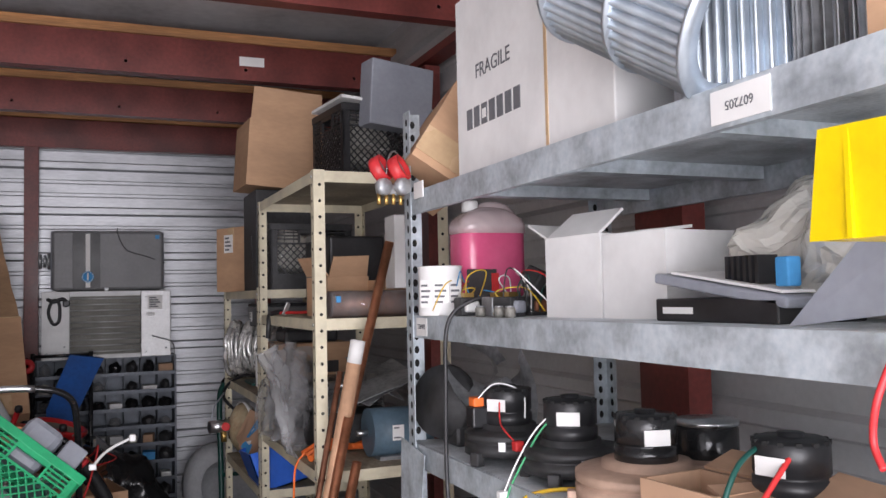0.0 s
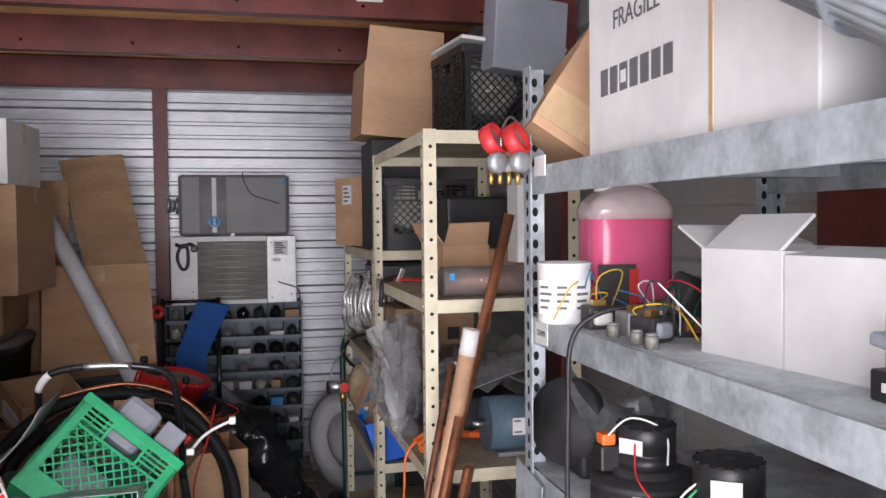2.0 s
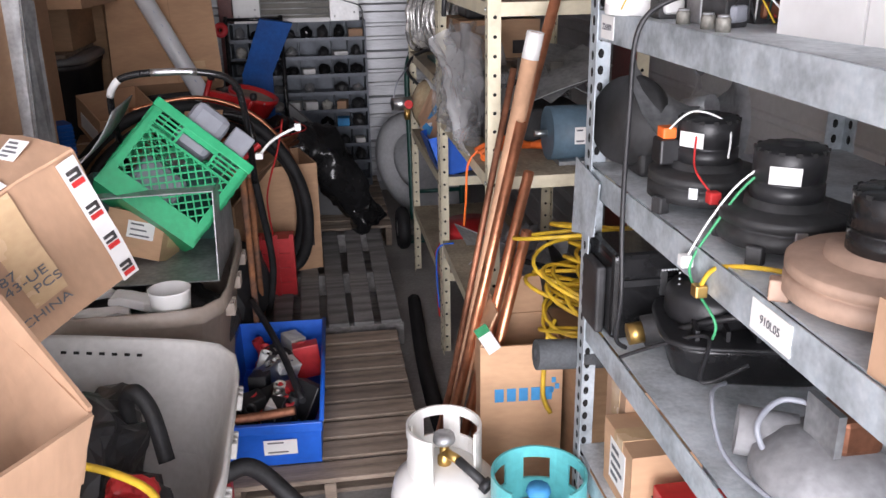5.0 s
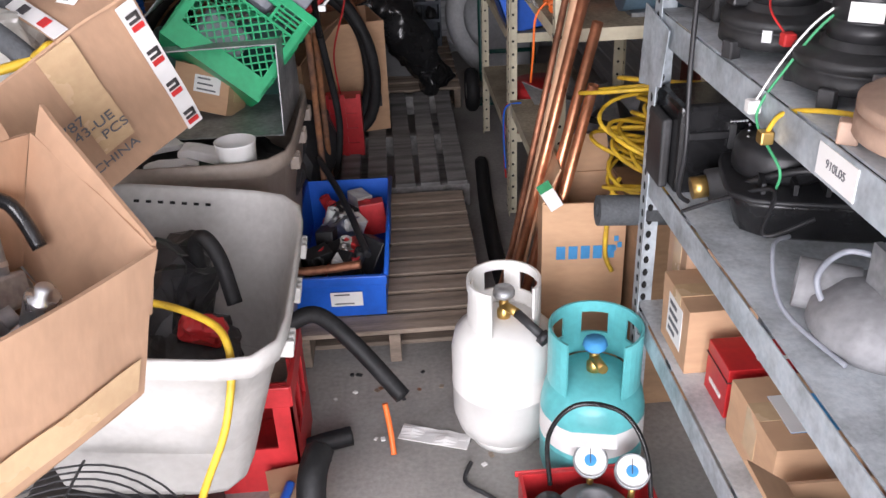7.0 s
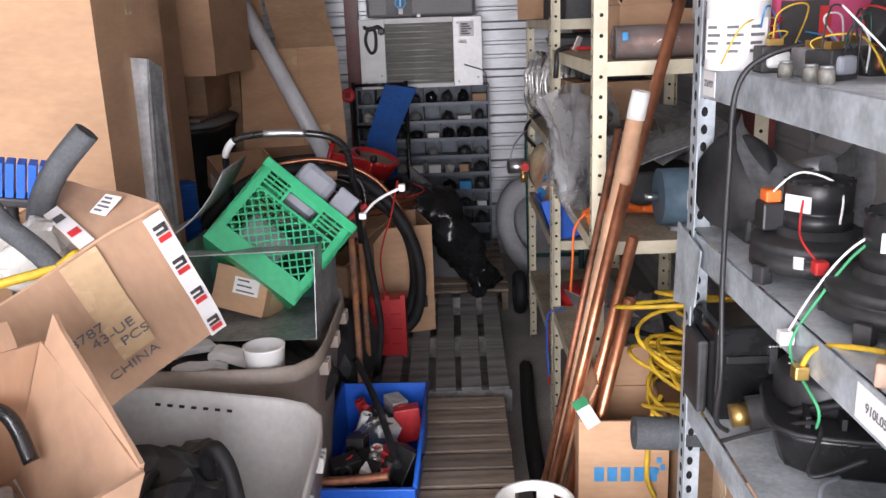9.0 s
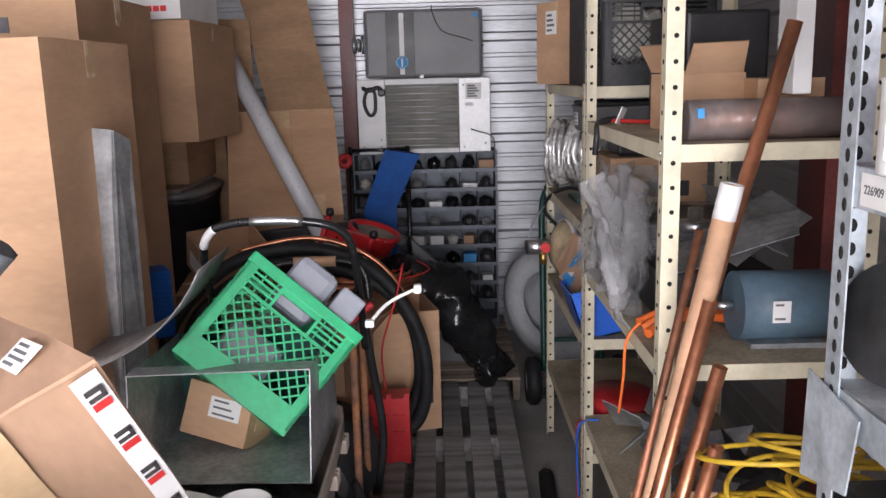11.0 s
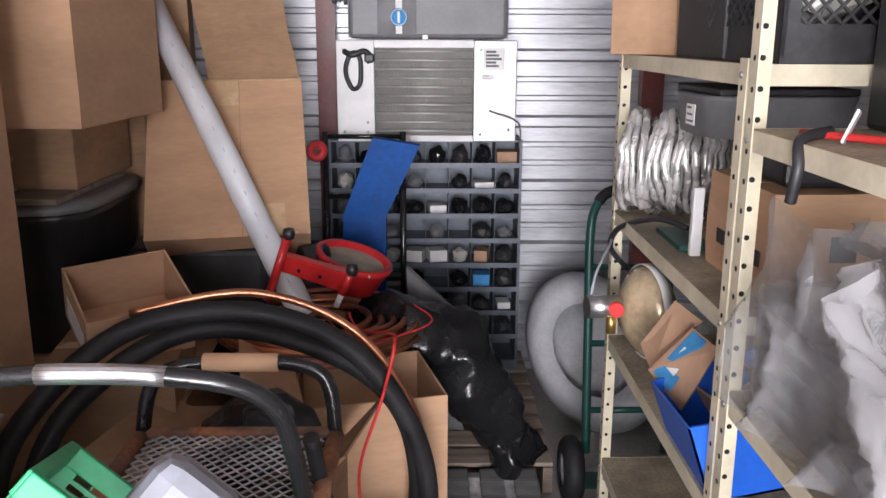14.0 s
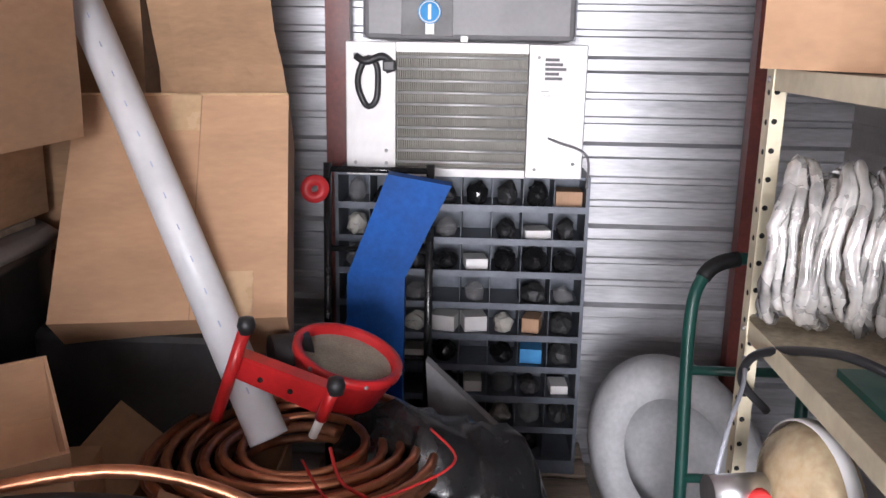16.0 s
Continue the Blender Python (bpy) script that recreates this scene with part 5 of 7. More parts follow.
for o, c, nm in ((0.0, "rubber", "black foam-insulated copper line set looped over the pile"), (0.07, "rubber", "second black insulated line set looped over the pile")):
    pts = [(-0.52 + o * 0.5, 4.05 + o, 0.55), (-0.50 + o, 4.20 + o, 0.78), (-0.30 + o, 4.35 + o, 0.965 - o * 0.6), (-0.02, 4.40 + o, 1.0 - o), (0.22, 4.42 + o, 0.90 - o), (0.37 - o * 0.3, 4.43 + o, 0.68), (0.41 - o * 0.4, 4.45 + o, 0.45), (0.36 - o * 0.5, 4.47 + o, 0.25), (0.2, 4.45 + o, 0.17)]
    t = thing("line_set", nm, "hose", pose(*pts[0]))
    po = Vector(pts[0])
    part("insulation", tube(smooth_path([Vector(p) - po for p in pts], 8), 0.026, 12), c, t)
    if o == 0:
        part("copper_end", tube(smooth_path([Vector(p) - po + Vector((0.0, 0.06, 0.030)) for p in pts[2:7]], 8), 0.010, 10), "copper", t, "bare copper tube")
wire("red_wire", "thin red wire trailing over the copper coil", [(0.16, 5.0, 0.80), (0.20, 4.9, 0.78), (0.30, 4.7, 0.84), (0.33, 4.38, 0.93), (0.30, 4.36, 0.8), (0.24, 4.37, 0.6), (0.25, 4.4, 0.4)], 0.004, "ink_red")
wire("red_wire", "thin red wire coiled beside the winch", [(0.10, 5.0, 0.77), (0.2, 4.85, 0.76), (0.34, 4.95, 0.75), (0.42, 5.05, 0.76), (0.36, 5.15, 0.78)], 0.003, "ink_red")
t = carton("carton", "brown equipment carton with a printed end panel", pose(0.225, 4.80, 0.137, 0, 0, 14), 0.40, 0.36, 0.53, "card", (None, None, None, 60))
lettering("USA", 0.03, pose(0.10, -0.1815, 0.06, 90), "ink", t)
for k in range(4):
    part("printed_mark", box(-0.06 + 0.06 * k, -0.1822, 0.12, -0.015 + 0.06 * k, -0.1800, 0.18), "ink", t, "black maker's mark")
part("printed_panel", box(0.2003, -0.15, 0.1, 0.2016, 0.15, 0.50), "white_card", t, "white printed end panel")
bg = thing("rubbish_bag", "glossy black plastic sack slumped over a carton", "bag", pose(0.3, 5.25, 0.5))
pts = smooth_path([(-0.12, 0.02, 0.12), (0.03, 0.0, 0.14), (0.18, -0.02, 0.08), (0.30, -0.03, -0.08), (0.38, -0.01, -0.24), (0.43, 0.0, -0.355)], 10)
bm = tube(pts, [0.085 + 0.055 * math.sin(math.pi * min(1, 0.2 + k / len(pts))) for k in range(len(pts))], 28)
part("sack", crumple(crumple(bm, 0.045, 8), 0.022, 24), "black_gloss", bg)
part("printed_mark", crumple(quad_sheet(bmesh.new(), (-0.05, -0.10, 0.19), (0.08, -0.12, 0.19), (0.08, -0.128, 0.165), (-0.05, -0.108, 0.165), 0.002), 0.002, 9), "grey_plastic", bg)
solid("grey_wedge", quad_sheet(bmesh.new(), (0.33, 5.50, 0.82), (0.36, 5.62, 0.136), (0.62, 5.56, 0.136), (0.61, 5.50, 0.55), 0.025), "grey_case", "dark grey wedge-shaped duct offcut", "sheet metal")
ob = carton("carton", "small open brown carton lying tilted on the pile", axes((-0.425, 4.74, 0.835), (0.80, 0.52, 0.05), (0.12, -0.34, 0.93)), 0.28, 0.26, 0.16, "card", (None, None, None, None))
part("label_sticker", box(-0.1425, -0.10, 0.03, -0.1405, 0.08, 0.10), "paper", ob)
part("wire_ring", lathe([(0.04, 0.02), (0.044, 0.02), (0.044, 0.024), (0.04, 0.024), (0.04, 0.02)], 24, m=pose(-0.04, 0, 0, 20, 30)), "brass", ob)
plain_carton("crushed carton under the small open box", -0.62, 4.52, 0, -0.28, 4.95, 0.80, 8, "card_dark")
plain_carton("open carton under the insulated hoses", -0.20, 4.18, 0.0, 0.16, 4.56, 0.62, -12, "card_dark", (70, 40, None, 60))

# black pile hidden behind the crate
for k, (x, y, z, r) in enumerate(((-0.35, 4.05, 0.30, 0.28), (-0.05, 4.0, 0.30, 0.24), (-0.30, 3.55, 0.40, 0.26), (0.02, 4.35, 0.72, 0.12))):
    b = bmesh.new()
    bmesh.ops.create_icosphere(b, subdivisions=4, radius=r)
    for v in b.verts:
        v.co.z *= 1.05 if k < 3 else 0.6
    solid("rubbish_bag", crumple(crumple(b, 0.10, 5, k), 0.02, 25, k), "black_plastic", "black bag of scrap in the junk pile", "bag", pose(x, y, z), "black scrap bags")

# ---- cart with handle, sheet metal ----
ct = thing("utility_cart", "rusty steel mesh cart with a worn black tube handle", "cart", pose(0.05, 3.6, 0.60))
hp = smooth_path([(-0.17, -0.14, 0.30), (-0.18, -0.23, 0.56), (-0.155, -0.275, 0.655), (-0.08, -0.29, 0.688), (0.09, -0.29, 0.688), (0.185, -0.27, 0.655), (0.21, -0.23, 0.56), (0.215, -0.12, 0.30)], 8)
part("handle", tube(hp, 0.0108, 12), "black_gloss", ct, "black tube handle with chipped paint")
part("chipped_paint", tube(hp[12:20], 0.0111, 12), "white_plastic", ct, "bare silver worn patch").scale = (1, 1, 1)
part("chipped_paint", tube(hp[26:33], 0.0111, 12), "steel", ct, "bare silver worn patch")
bm = bmesh.new()
for k in range(13):
    for j in range(2):
        sg = 1 if j else -1
        pts = [(-0.16 + 0.33 * i / 14, 0.02 + 0.026 * k + sg * 0.0125 * (1 if i % 2 else -1), 0.305) for i in range(15)]
        tube_into(bm, pts, 0.0026, 4)
part("mesh_deck", bm, "dull_steel", ct, "expanded metal mesh deck")["kind"] = "stuff"
for a, b in (((-0.18, 0.0, 0.30), (-0.18, 0.36, 0.30)), ((0.185, 0.0, 0.30), (0.185, 0.36, 0.30)), ((-0.18, 0.36, 0.30), (0.185, 0.36, 0.30)), ((-0.18, 0.0, 0.30), (0.185, 0.0, 0.30))):
    part("rail", tube([a, b], 0.016, 10), "rust", ct)
part("pushbar", tube(smooth_path([(-0.18, 0.36, 0.30), (-0.14, 0.37, 0.42), (0.02, 0.38, 0.44), (0.16, 0.37, 0.42), (0.185, 0.36, 0.30)]), 0.014, 10), "black_gloss", ct)
part("sleeve", tube([(-0.06, 0.378, 0.44), (0.08, 0.378, 0.44)], 0.018, 12), "card", ct)
for x, y in ((-0.15, 0.05), (0.16, 0.05), (-0.15, 0.33), (0.16, 0.33)):
    part("leg", tube([(x, y, 0.30), (x, y, -0.60)], 0.012, 10), "rust", ct)
wire("red_clip", "red plastic handle tip on the cart", [(0.21, 3.42, 0.98), (0.25, 3.44, 1.0), (0.29, 3.46, 1.03)], 0.010, "red_plastic", cat="clip")
sm = thing("sheet_metal_duct", "bent galvanised sheet-metal panel standing on end", "sheet metal", pose(-0.385, 3.38, 0.70))
part("panel", crumple(quad_sheet(bmesh.new(), (-0.03, 0, 0), (0.01, -0.02, 0), (0.04, 0.02, 0.82), (-0.03, 0.03, 0.83), 0.004), 0.008, 7), "dull_steel", sm)
part("panel", crumple(quad_sheet(bmesh.new(), (0.01, -0.02, 0), (0.06, 0.05, 0.0), (0.055, 0.08, 0.79), (0.04, 0.02, 0.82), 0.004), 0.006, 7), "dull_steel", sm)
cs = bmesh.new()
rows_ = []
for i in range(15):
    a = radians(-105 + 80 * i / 14)
    rows_.append([cs.verts.new((0.42 * math.cos(a) - 0.06, yy, 0.695 + 0.42 * math.sin(a))) for yy in (-0.29, -0.15, -0.01)])
for A, B in zip(rows_, rows_[1:]):
    for k in range(2):
        cs.faces.new((A[k], A[k + 1], B[k + 1], B[k])).smooth = True
part("curved_sheet", cs, "dull_steel", sm, "curved sheet offcut").modifiers.new("thick", "SOLIDIFY").thickness = 0.004
bc = thing("blue_coil", "small blue finned coil beside the cartons", "coil", pose(-0.49, 3.86, 0.83, 0, 0, 30))
part("core", box(-0.09, -0.05, 0, 0.09, 0.05, 0.22), "blue_paint", bc)
for k in range(14):
    part("fin", box(-0.092, -0.056, 0.008 + 0.015 * k, 0.092, -0.048, 0.014 + 0.015 * k), "blue_paint", bc)

# ---- totes in front ----


def open_tote(name, label, m, sx, sy, h, material, foot=0.76):
    t = thing(name, label, "tote", m, "open plastic totes")
    seg, p = 36, 6.0
    bm = bmesh.new()
    rings = []
    prof = [(0.0, 0.001), (foot - 0.03, 0.0), (foot, 0.02), (foot + (0.95 - foot) * 0.62, h * 0.62), (foot + (0.95 - foot) * 0.62 + 0.012, h * 0.64), (0.955, h - 0.045), (1.0, h - 0.04), (1.005, h - 0.02), (1.0, h), (0.985, h + 0.003), (0.965, h - 0.004), (0.95, h - 0.03), (foot - 0.01, 0.012), (0.0, 0.011)]
    for s, z in prof:
        ring = []
        for k in range(seg):
            a = 2 * math.pi * k / seg
            c, d = math.cos(a), math.sin(a)
            q = (abs(c) ** p + abs(d) ** p) ** (-1 / p)
            ring.append(bm.verts.new((sx / 2 * max(s, 0.02) * q * c, sy / 2 * max(s, 0.02) * q * d, z)))
        rings.append(ring)
    for A, B in zip(rings, rings[1:]):
        for k in range(seg):
            bm.faces.new((A[k], A[(k + 1) % seg], B[(k + 1) % seg], B[k])).smooth = True
    part("tub", bm, material, t)
    for k in range(9):
        y = -sy * 0.32 + 0.02 * (k % 3) + sy * 0.27 * (k // 3)
        part("rim_rib", box(sx / 2 - 0.016, y, h - 0.075, sx / 2 + 0.010, y + 0.011, h - 0.038, bev=0.003), material, t)
    return t


t1 = open_tote("storage_tote", "scuffed off-white plastic tote full of bags", pose(-0.045, 2.235, 0.375, 0, 8, 1), 0.54, 0.72, 0.40, "tote", 0.74)
for k in range(7):
    part("rim_notch", box(-0.14 + 0.028 * k, 0.336, 0.362, -0.128 + 0.028 * k, 0.3395, 0.368), "hole", t1, "dark moulded slot")
solid("support_crate", box(-0.16, -0.17, 0, 0.15, 0.17, 0.36, bev=0.01), "black_dusty", "black crate under the off-white tote", "crate", pose(-0.14, 2.14, 0))
t2 = open_tote("storage_tote", "brown plastic tote filled with fittings", pose(-0.045, 3.045, 0.0), 0.54, 0.72, 0.785, "tote_brown", 0.66)
for nm, lab, x, y, z, sx, sy, sz, mt_ in (("bag", "black backpack stuffed in a tote", -0.08, 2.28, 0.63, 0.17, 0.22, 0.14, "black_plastic"), ("bag", "black bag in a tote", 0.03, 2.12, 0.58, 0.13, 0.13, 0.09, "black_dusty"), ("bag", "dark scrap filling a tote", -0.04, 3.0, 0.60, 0.24, 0.28, 0.13, "black_dusty")):
    b = bmesh.new()
    bmesh.ops.create_icosphere(b, subdivisions=4, radius=1)
    for v in b.verts:
        v.co = Vector((v.co.x * sx, v.co.y * sy, v.co.z * sz))
    solid("cloth_bag", crumple(crumple(b, 0.045, 8, sx * 9), 0.018, 25), mt_, lab, "bag", pose(x, y, z))
st = thing("bag_strap", "black webbing strap on the backpack", "strap", pose(-0.10, 2.13, 0.70))
for k in range(3):
    part("webbing", tube(smooth_path([(-0.08 + 0.07 * k, -0.08, 0.0), (-0.07 + 0.07 * k, 0.0, 0.05), (-0.05 + 0.06 * k, 0.10, 0.06), (-0.04 + 0.06 * k, 0.18, 0.02)]), 0.010, 6), "black_plastic", st)
wire("elbow_hose", "short bent black hose in the tote", [(0.06, 2.30, 0.66), (0.06, 2.30, 0.76), (0.085, 2.28, 0.79), (0.115, 2.26, 0.75), (0.14, 2.22, 0.66)], 0.017, "rubber", cat="hose")
rb = thing("brush", "red bristle brush head on a black handle", "brush", pose(0.085, 2.10, 0.66, 20, 30, 20))
b = box(-0.045, -0.025, 0, 0.045, 0.025, 0.05, bev=0.012)
bmesh.ops.subdivide_edges(b, edges=b.edges[:], cuts=4, use_grid_fill=True)
part("bristle_head", crumple(b, 0.008, 60), "red_plastic", rb)
part("handle", tube([(0, 0, 0), (0.02, 0, -0.12)], 0.012, 8), "black_plastic", rb)
wire("yellow_hose", "yellow cord draped over the tote edge", [(-0.20, 2.05, 0.72), (-0.02, 2.06, 0.775), (0.13, 1.99, 0.775), (0.185, 1.93, 0.74), (0.17, 1.87, 0.62), (0.10, 1.84, 0.45), (0.08, 1.83, 0.25), (0.16, 1.90, 0.08), (0.25, 2.0, 0.015)], 0.0075, "yellow_cord", cat="cord")

cp = thing("white_cup", "white plastic pipe cap like a cup", "cap", pose(0.085, 2.755, 0.735))
part("cup_wall", lathe([(0, 0.0), (0.046, 0.0), (0.052, 0.085), (0.054, 0.09), (0.050, 0.09), (0.044, 0.012), (0, 0.012)], 32), "white_plastic", cp)
for k, (x, y, a) in enumerate(((-0.10, 2.80, 20), (-0.02, 2.86, -15), (-0.15, 2.90, 50))):
    b = box(-0.07, -0.03, 0, 0.07, 0.03, 0.02, bev=0.004)
    bmesh.ops.subdivide_edges(b, edges=b.edges[:], cuts=3, use_grid_fill=True)
    solid("white_scrap", crumple(b, 0.015, 20, k), "white_card", "white plastic scrap on top of the tote", "scrap", pose(x, y, 0.735 + 0.01 * k, 5, 8, a), "white scraps")
dc = thing("sheet_metal_duct", "open galvanised rectangular duct section", "duct", pose(-0.02, 3.16, 0.755, 0, 0, -2))
for nm, q in (("bottom_panel", ((-0.20, -0.19, 0), (0.21, -0.19, 0), (0.21, 0.19, 0), (-0.20, 0.19, 0))), ("right_panel", ((0.21, -0.19, 0), (0.205, -0.11, 0.235), (0.205, 0.19, 0.235), (0.21, 0.19, 0))), ("back_panel", ((-0.20, 0.19, 0), (0.21, 0.19, 0), (0.205, 0.19, 0.235), (-0.20, 0.19, 0.235))), ("top_flange", ((-0.22, -0.11, 0.225), (0.205, -0.11, 0.237), (0.205, -0.06, 0.239), (-0.22, -0.06, 0.227))), ("left_panel", ((-0.20, 0.19, 0), (-0.20, 0.19, 0.235), (-0.22, -0.11, 0.225), (-0.20, -0.19, 0)))):
    part(nm, quad_sheet(bmesh.new(), *q, 0.003), "dull_steel" if nm != "back_panel" else "green_paint", dc)
t = carton("carton", "small carton with a shipping label inside the duct", pose(-0.07, 3.20, 0.765, -18, 8, -20), 0.18, 0.12, 0.13, "card")
sticker(t, pose(0.02, -0.062, 0.08), 0.085, 0.05, 3)

# tilted printed carton
TB = axes((0.093, 2.41, 1.01), (0.756, 0.493, 0.431), (-0.076, -0.572, 0.817))
tb_ = thing("carton", "tilted open brown carton with printed lettering", "box", TB)
TI = TB.inverted()
TRC, LRC, XD, DD = Vector((0.065, 2.2, 1.309)), Vector((0.093, 2.41, 1.01)), Vector((0.756, 0.493, 0.431)), Vector((-0.287, 0.265, -0.006))


def worn_sheet(corners, thick, amount, seed, m):
    """A corrugated sheet between four corners, dented and bowed."""
    q = quad_sheet(bmesh.new(), *[m @ Vector(c) for c in corners], thick)
    bmesh.ops.subdivide_edges(q, edges=[e for e in q.edges if e.calc_length() > 0.02], cuts=7, use_grid_fill=True)
    return crumple(crumple(q, amount, 7, seed), amount * 0.25, 26, seed)


FLT, FLB = TRC - XD * 0.42, LRC - XD * 0.42
part("front_panel", worn_sheet((FLB, LRC, TRC, FLT), -0.006, 0.006, 1, TI), "card_light", tb_)
part("end_panel", worn_sheet((LRC, LRC + DD, TRC + DD, TRC), -0.006, 0.004, 2, TI), "card_light", tb_)
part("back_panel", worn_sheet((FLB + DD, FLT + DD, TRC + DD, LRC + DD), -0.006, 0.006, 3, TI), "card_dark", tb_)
part("base", worn_sheet((FLB, FLB + DD, LRC + DD, LRC), -0.006, 0.004, 4, TI), "card_light", tb_)
TOPQ = [Vector(c) for c in ((-0.05, 2.126, 1.246), (0.062, 2.202, 1.312), (-0.222, 2.465, 1.306), (-0.19, 2.30, 1.268))]
part("top_flap", worn_sheet(TOPQ, 0.005, 0.008, 5, TI), "card_light", tb_)
part("tape", worn_sheet((TRC - XD * 0.20 + Vector((0.004, -0.004, 0.0)), TRC - XD * 0.13 + Vector((0.004, -0.004, 0.0)), LRC.lerp(TRC, 0.25) - XD * 0.13 + Vector((0.004, -0.005, -0.003)), LRC.lerp(TRC, 0.25) - XD * 0.20 + Vector((0.004, -0.005, -0.003))), 0.001, 0.003, 1, TI), "tape", tb_)
for k, s_ in enumerate(("8787", "43-UE", "PCS", "CHINA")):
    lettering(s_, 0.034, pose((-0.225, -0.185, -0.155, -0.185)[k], -0.0105, (0.205, 0.175, 0.14, 0.075)[k], 90), "ink_grey", tb_)
part("printed_strip", worn_sheet([TI.inverted() @ Vector(c) for c in ((-0.036, -0.0085, 0.0), (0.001, -0.0085, 0.0), (0.001, -0.0085, 0.362), (-0.036, -0.0085, 0.362))], 0.001, 0.003, 6, TI), "white_card", tb_, "white printed strip")
for k in range(4):
    z = 0.015 + 0.095 * k
    part("printed_mark", box(-0.030, -0.0135, z, -0.006, -0.0115, z + 0.012), "ink_red", tb_, "dark red maker's mark")
    part("printed_mark", box(-0.030, -0.0135, z + 0.018, -0.006, -0.0115, z + 0.024), "ink", tb_)
    part("printed_mark", box(-0.030, -0.0135, z + 0.032, -0.006, -0.0115, z + 0.040), "ink", tb_)
    part("printed_mark", box(-0.012, -0.0135, z + 0.018, -0.006, -0.0115, z + 0.040), "ink", tb_)
EA, EB = TOPQ[0], TOPQ[3]
NN = (TOPQ[1] - TOPQ[0]).cross(TOPQ[3] - TOPQ[0]).normalized()
IN = (TOPQ[1] - TOPQ[0]).normalized()
part("printed_strip", worn_sheet((EA + NN * 0.009, EA + IN * 0.03 + NN * 0.009, EB + IN * 0.03 + NN * 0.009, EB + NN * 0.009), 0.001, 0.004, 7, TI), "white_card", tb_, "white printed strip")
for k in range(2):
    c = EA.lerp(EB, 0.22 + 0.42 * k) + NN * 0.0125 + IN * 0.004
    e = (EB - EA).normalized()
    part("printed_mark", quad_sheet(bmesh.new(), *[TI @ p for p in (c, c + IN * 0.02, c + IN * 0.02 + e * 0.03, c + e * 0.03)], 0.001), "ink" if k else "ink_red", tb_)
lc_ = TOPQ[1].lerp(TOPQ[3], 0.42) + NN * 0.012
st_m = TI @ axes(lc_, TOPQ[1] - TOPQ[2], (TOPQ[3] - TOPQ[0]))
sticker(tb_, st_m @ pose(0, 0, 0, 0, 0, 0), 0.06, 0.045, 4)
b = bmesh.new()
bmesh.ops.create_icosphere(b, subdivisions=4, radius=0.085)
solid("printed_bag", crumple(crumple(b, 0.04, 9), 0.016, 28), "film_dense", "clear printed plastic bag stuffed in the carton", "bag", pose(-0.205, 2.29, 1.19))
wire("foam_pipe", "grey foam pipe insulation sticking up from the carton", [(-0.23, 2.30, 1.14), (-0.215, 2.31, 1.23), (-0.20, 2.32, 1.30), (-0.165, 2.33, 1.36), (-0.105, 2.34, 1.425)], 0.025, "foam_grey", cat="pipe insulation")
wire("foam_pipe", "grey foam pipe insulation bent in the carton", [(-0.235, 2.18, 1.34), (-0.205, 2.17, 1.295), (-0.15, 2.16, 1.25), (-0.10, 2.15, 1.20)], 0.021, "foam_grey", cat="pipe insulation")
wire("extension_cord", "yellow extension cord end in the carton", [(-0.24, 2.08, 1.19), (-0.17, 2.11, 1.205), (-0.11, 2.14, 1.215), (-0.075, 2.16, 1.235), (-0.085, 2.2, 1.21)], 0.009, "yellow_cord", cat="cord")
bl = thing("blue_brush", "blue bristled broom head", "broom", pose(-0.30, 2.40, 1.30, 10, 10, 20))
for k in range(9):
    part("bristle_tuft", box(-0.09 + 0.02 * k, -0.02, 0, -0.075 + 0.02 * k, 0.02, 0.07), "blue_plastic", bl)
part("block", box(-0.10, -0.025, -0.02, 0.10, 0.025, 0.0, bev=0.005), "black_plastic", bl)
part("handle", tube([(0, 0, -0.02), (0.02, 0, -0.35)], 0.012, 8), "black_plastic", bl)

# front open carton of valves
C1, C2 = Vector((0.154, 1.75, 1.041)), Vector((-0.07, 1.975, 1.145))
ED, DN = Vector((-0.181, -0.378, 0.030)), Vector((-0.049, -0.05, -0.209))
C0, C3 = C1 + ED, C2 + ED
B1 = axes(C1 + DN, ED, -DN)
BI = B1.inverted()
b1 = thing("carton", "open torn brown carton holding metal valves and fittings", "box", B1)
for nm, q, mt_, sd in (("side_panel", (C1 + DN, C0 + DN, C0, C1), "card_light", 11), ("side_panel", (C2 + DN, C1 + DN, C1, C2), "card_light", 12), ("side_panel", (C3 + DN, C2 + DN, C2, C3), "card_light", 13), ("side_panel", (C0 + DN, C3 + DN, C3, C0), "card_light", 14), ("base", (C0 + DN, C1 + DN, C2 + DN, C3 + DN), "card_dark", 15)):
    part(nm, worn_sheet(q, -0.007, 0.006, sd, BI), mt_, b1)
OUT = Vector((0.012, 0.012, 0.004))
part("torn_flap", worn_sheet((C1.lerp(C2, 0.02) + DN * 0.5 + OUT, C2 + DN * 0.5 + OUT, Vector((-0.044, 1.979, 1.182)) + OUT * 0.5, C1 + OUT * 0.6 + Vector((0, 0, 0.006))), -0.007, 0.007, 16, BI), "card_light", b1, "torn corrugated flap folded back")
part("torn_flap", worn_sheet((C2.lerp(C3, 0.1), C2.lerp(C3, 0.7), C2.lerp(C3, 0.7) + Vector((-0.02, 0.02, 0.045)), C2.lerp(C3, 0.1) + Vector((-0.02, 0.02, 0.035))), -0.006, 0.006, 17, BI), "card_light", b1)
tq = [C1.lerp(C0, f) + DN * g for f, g in ((0.05, 0.92), (0.75, 0.92), (0.75, 0.70), (0.05, 0.70))]
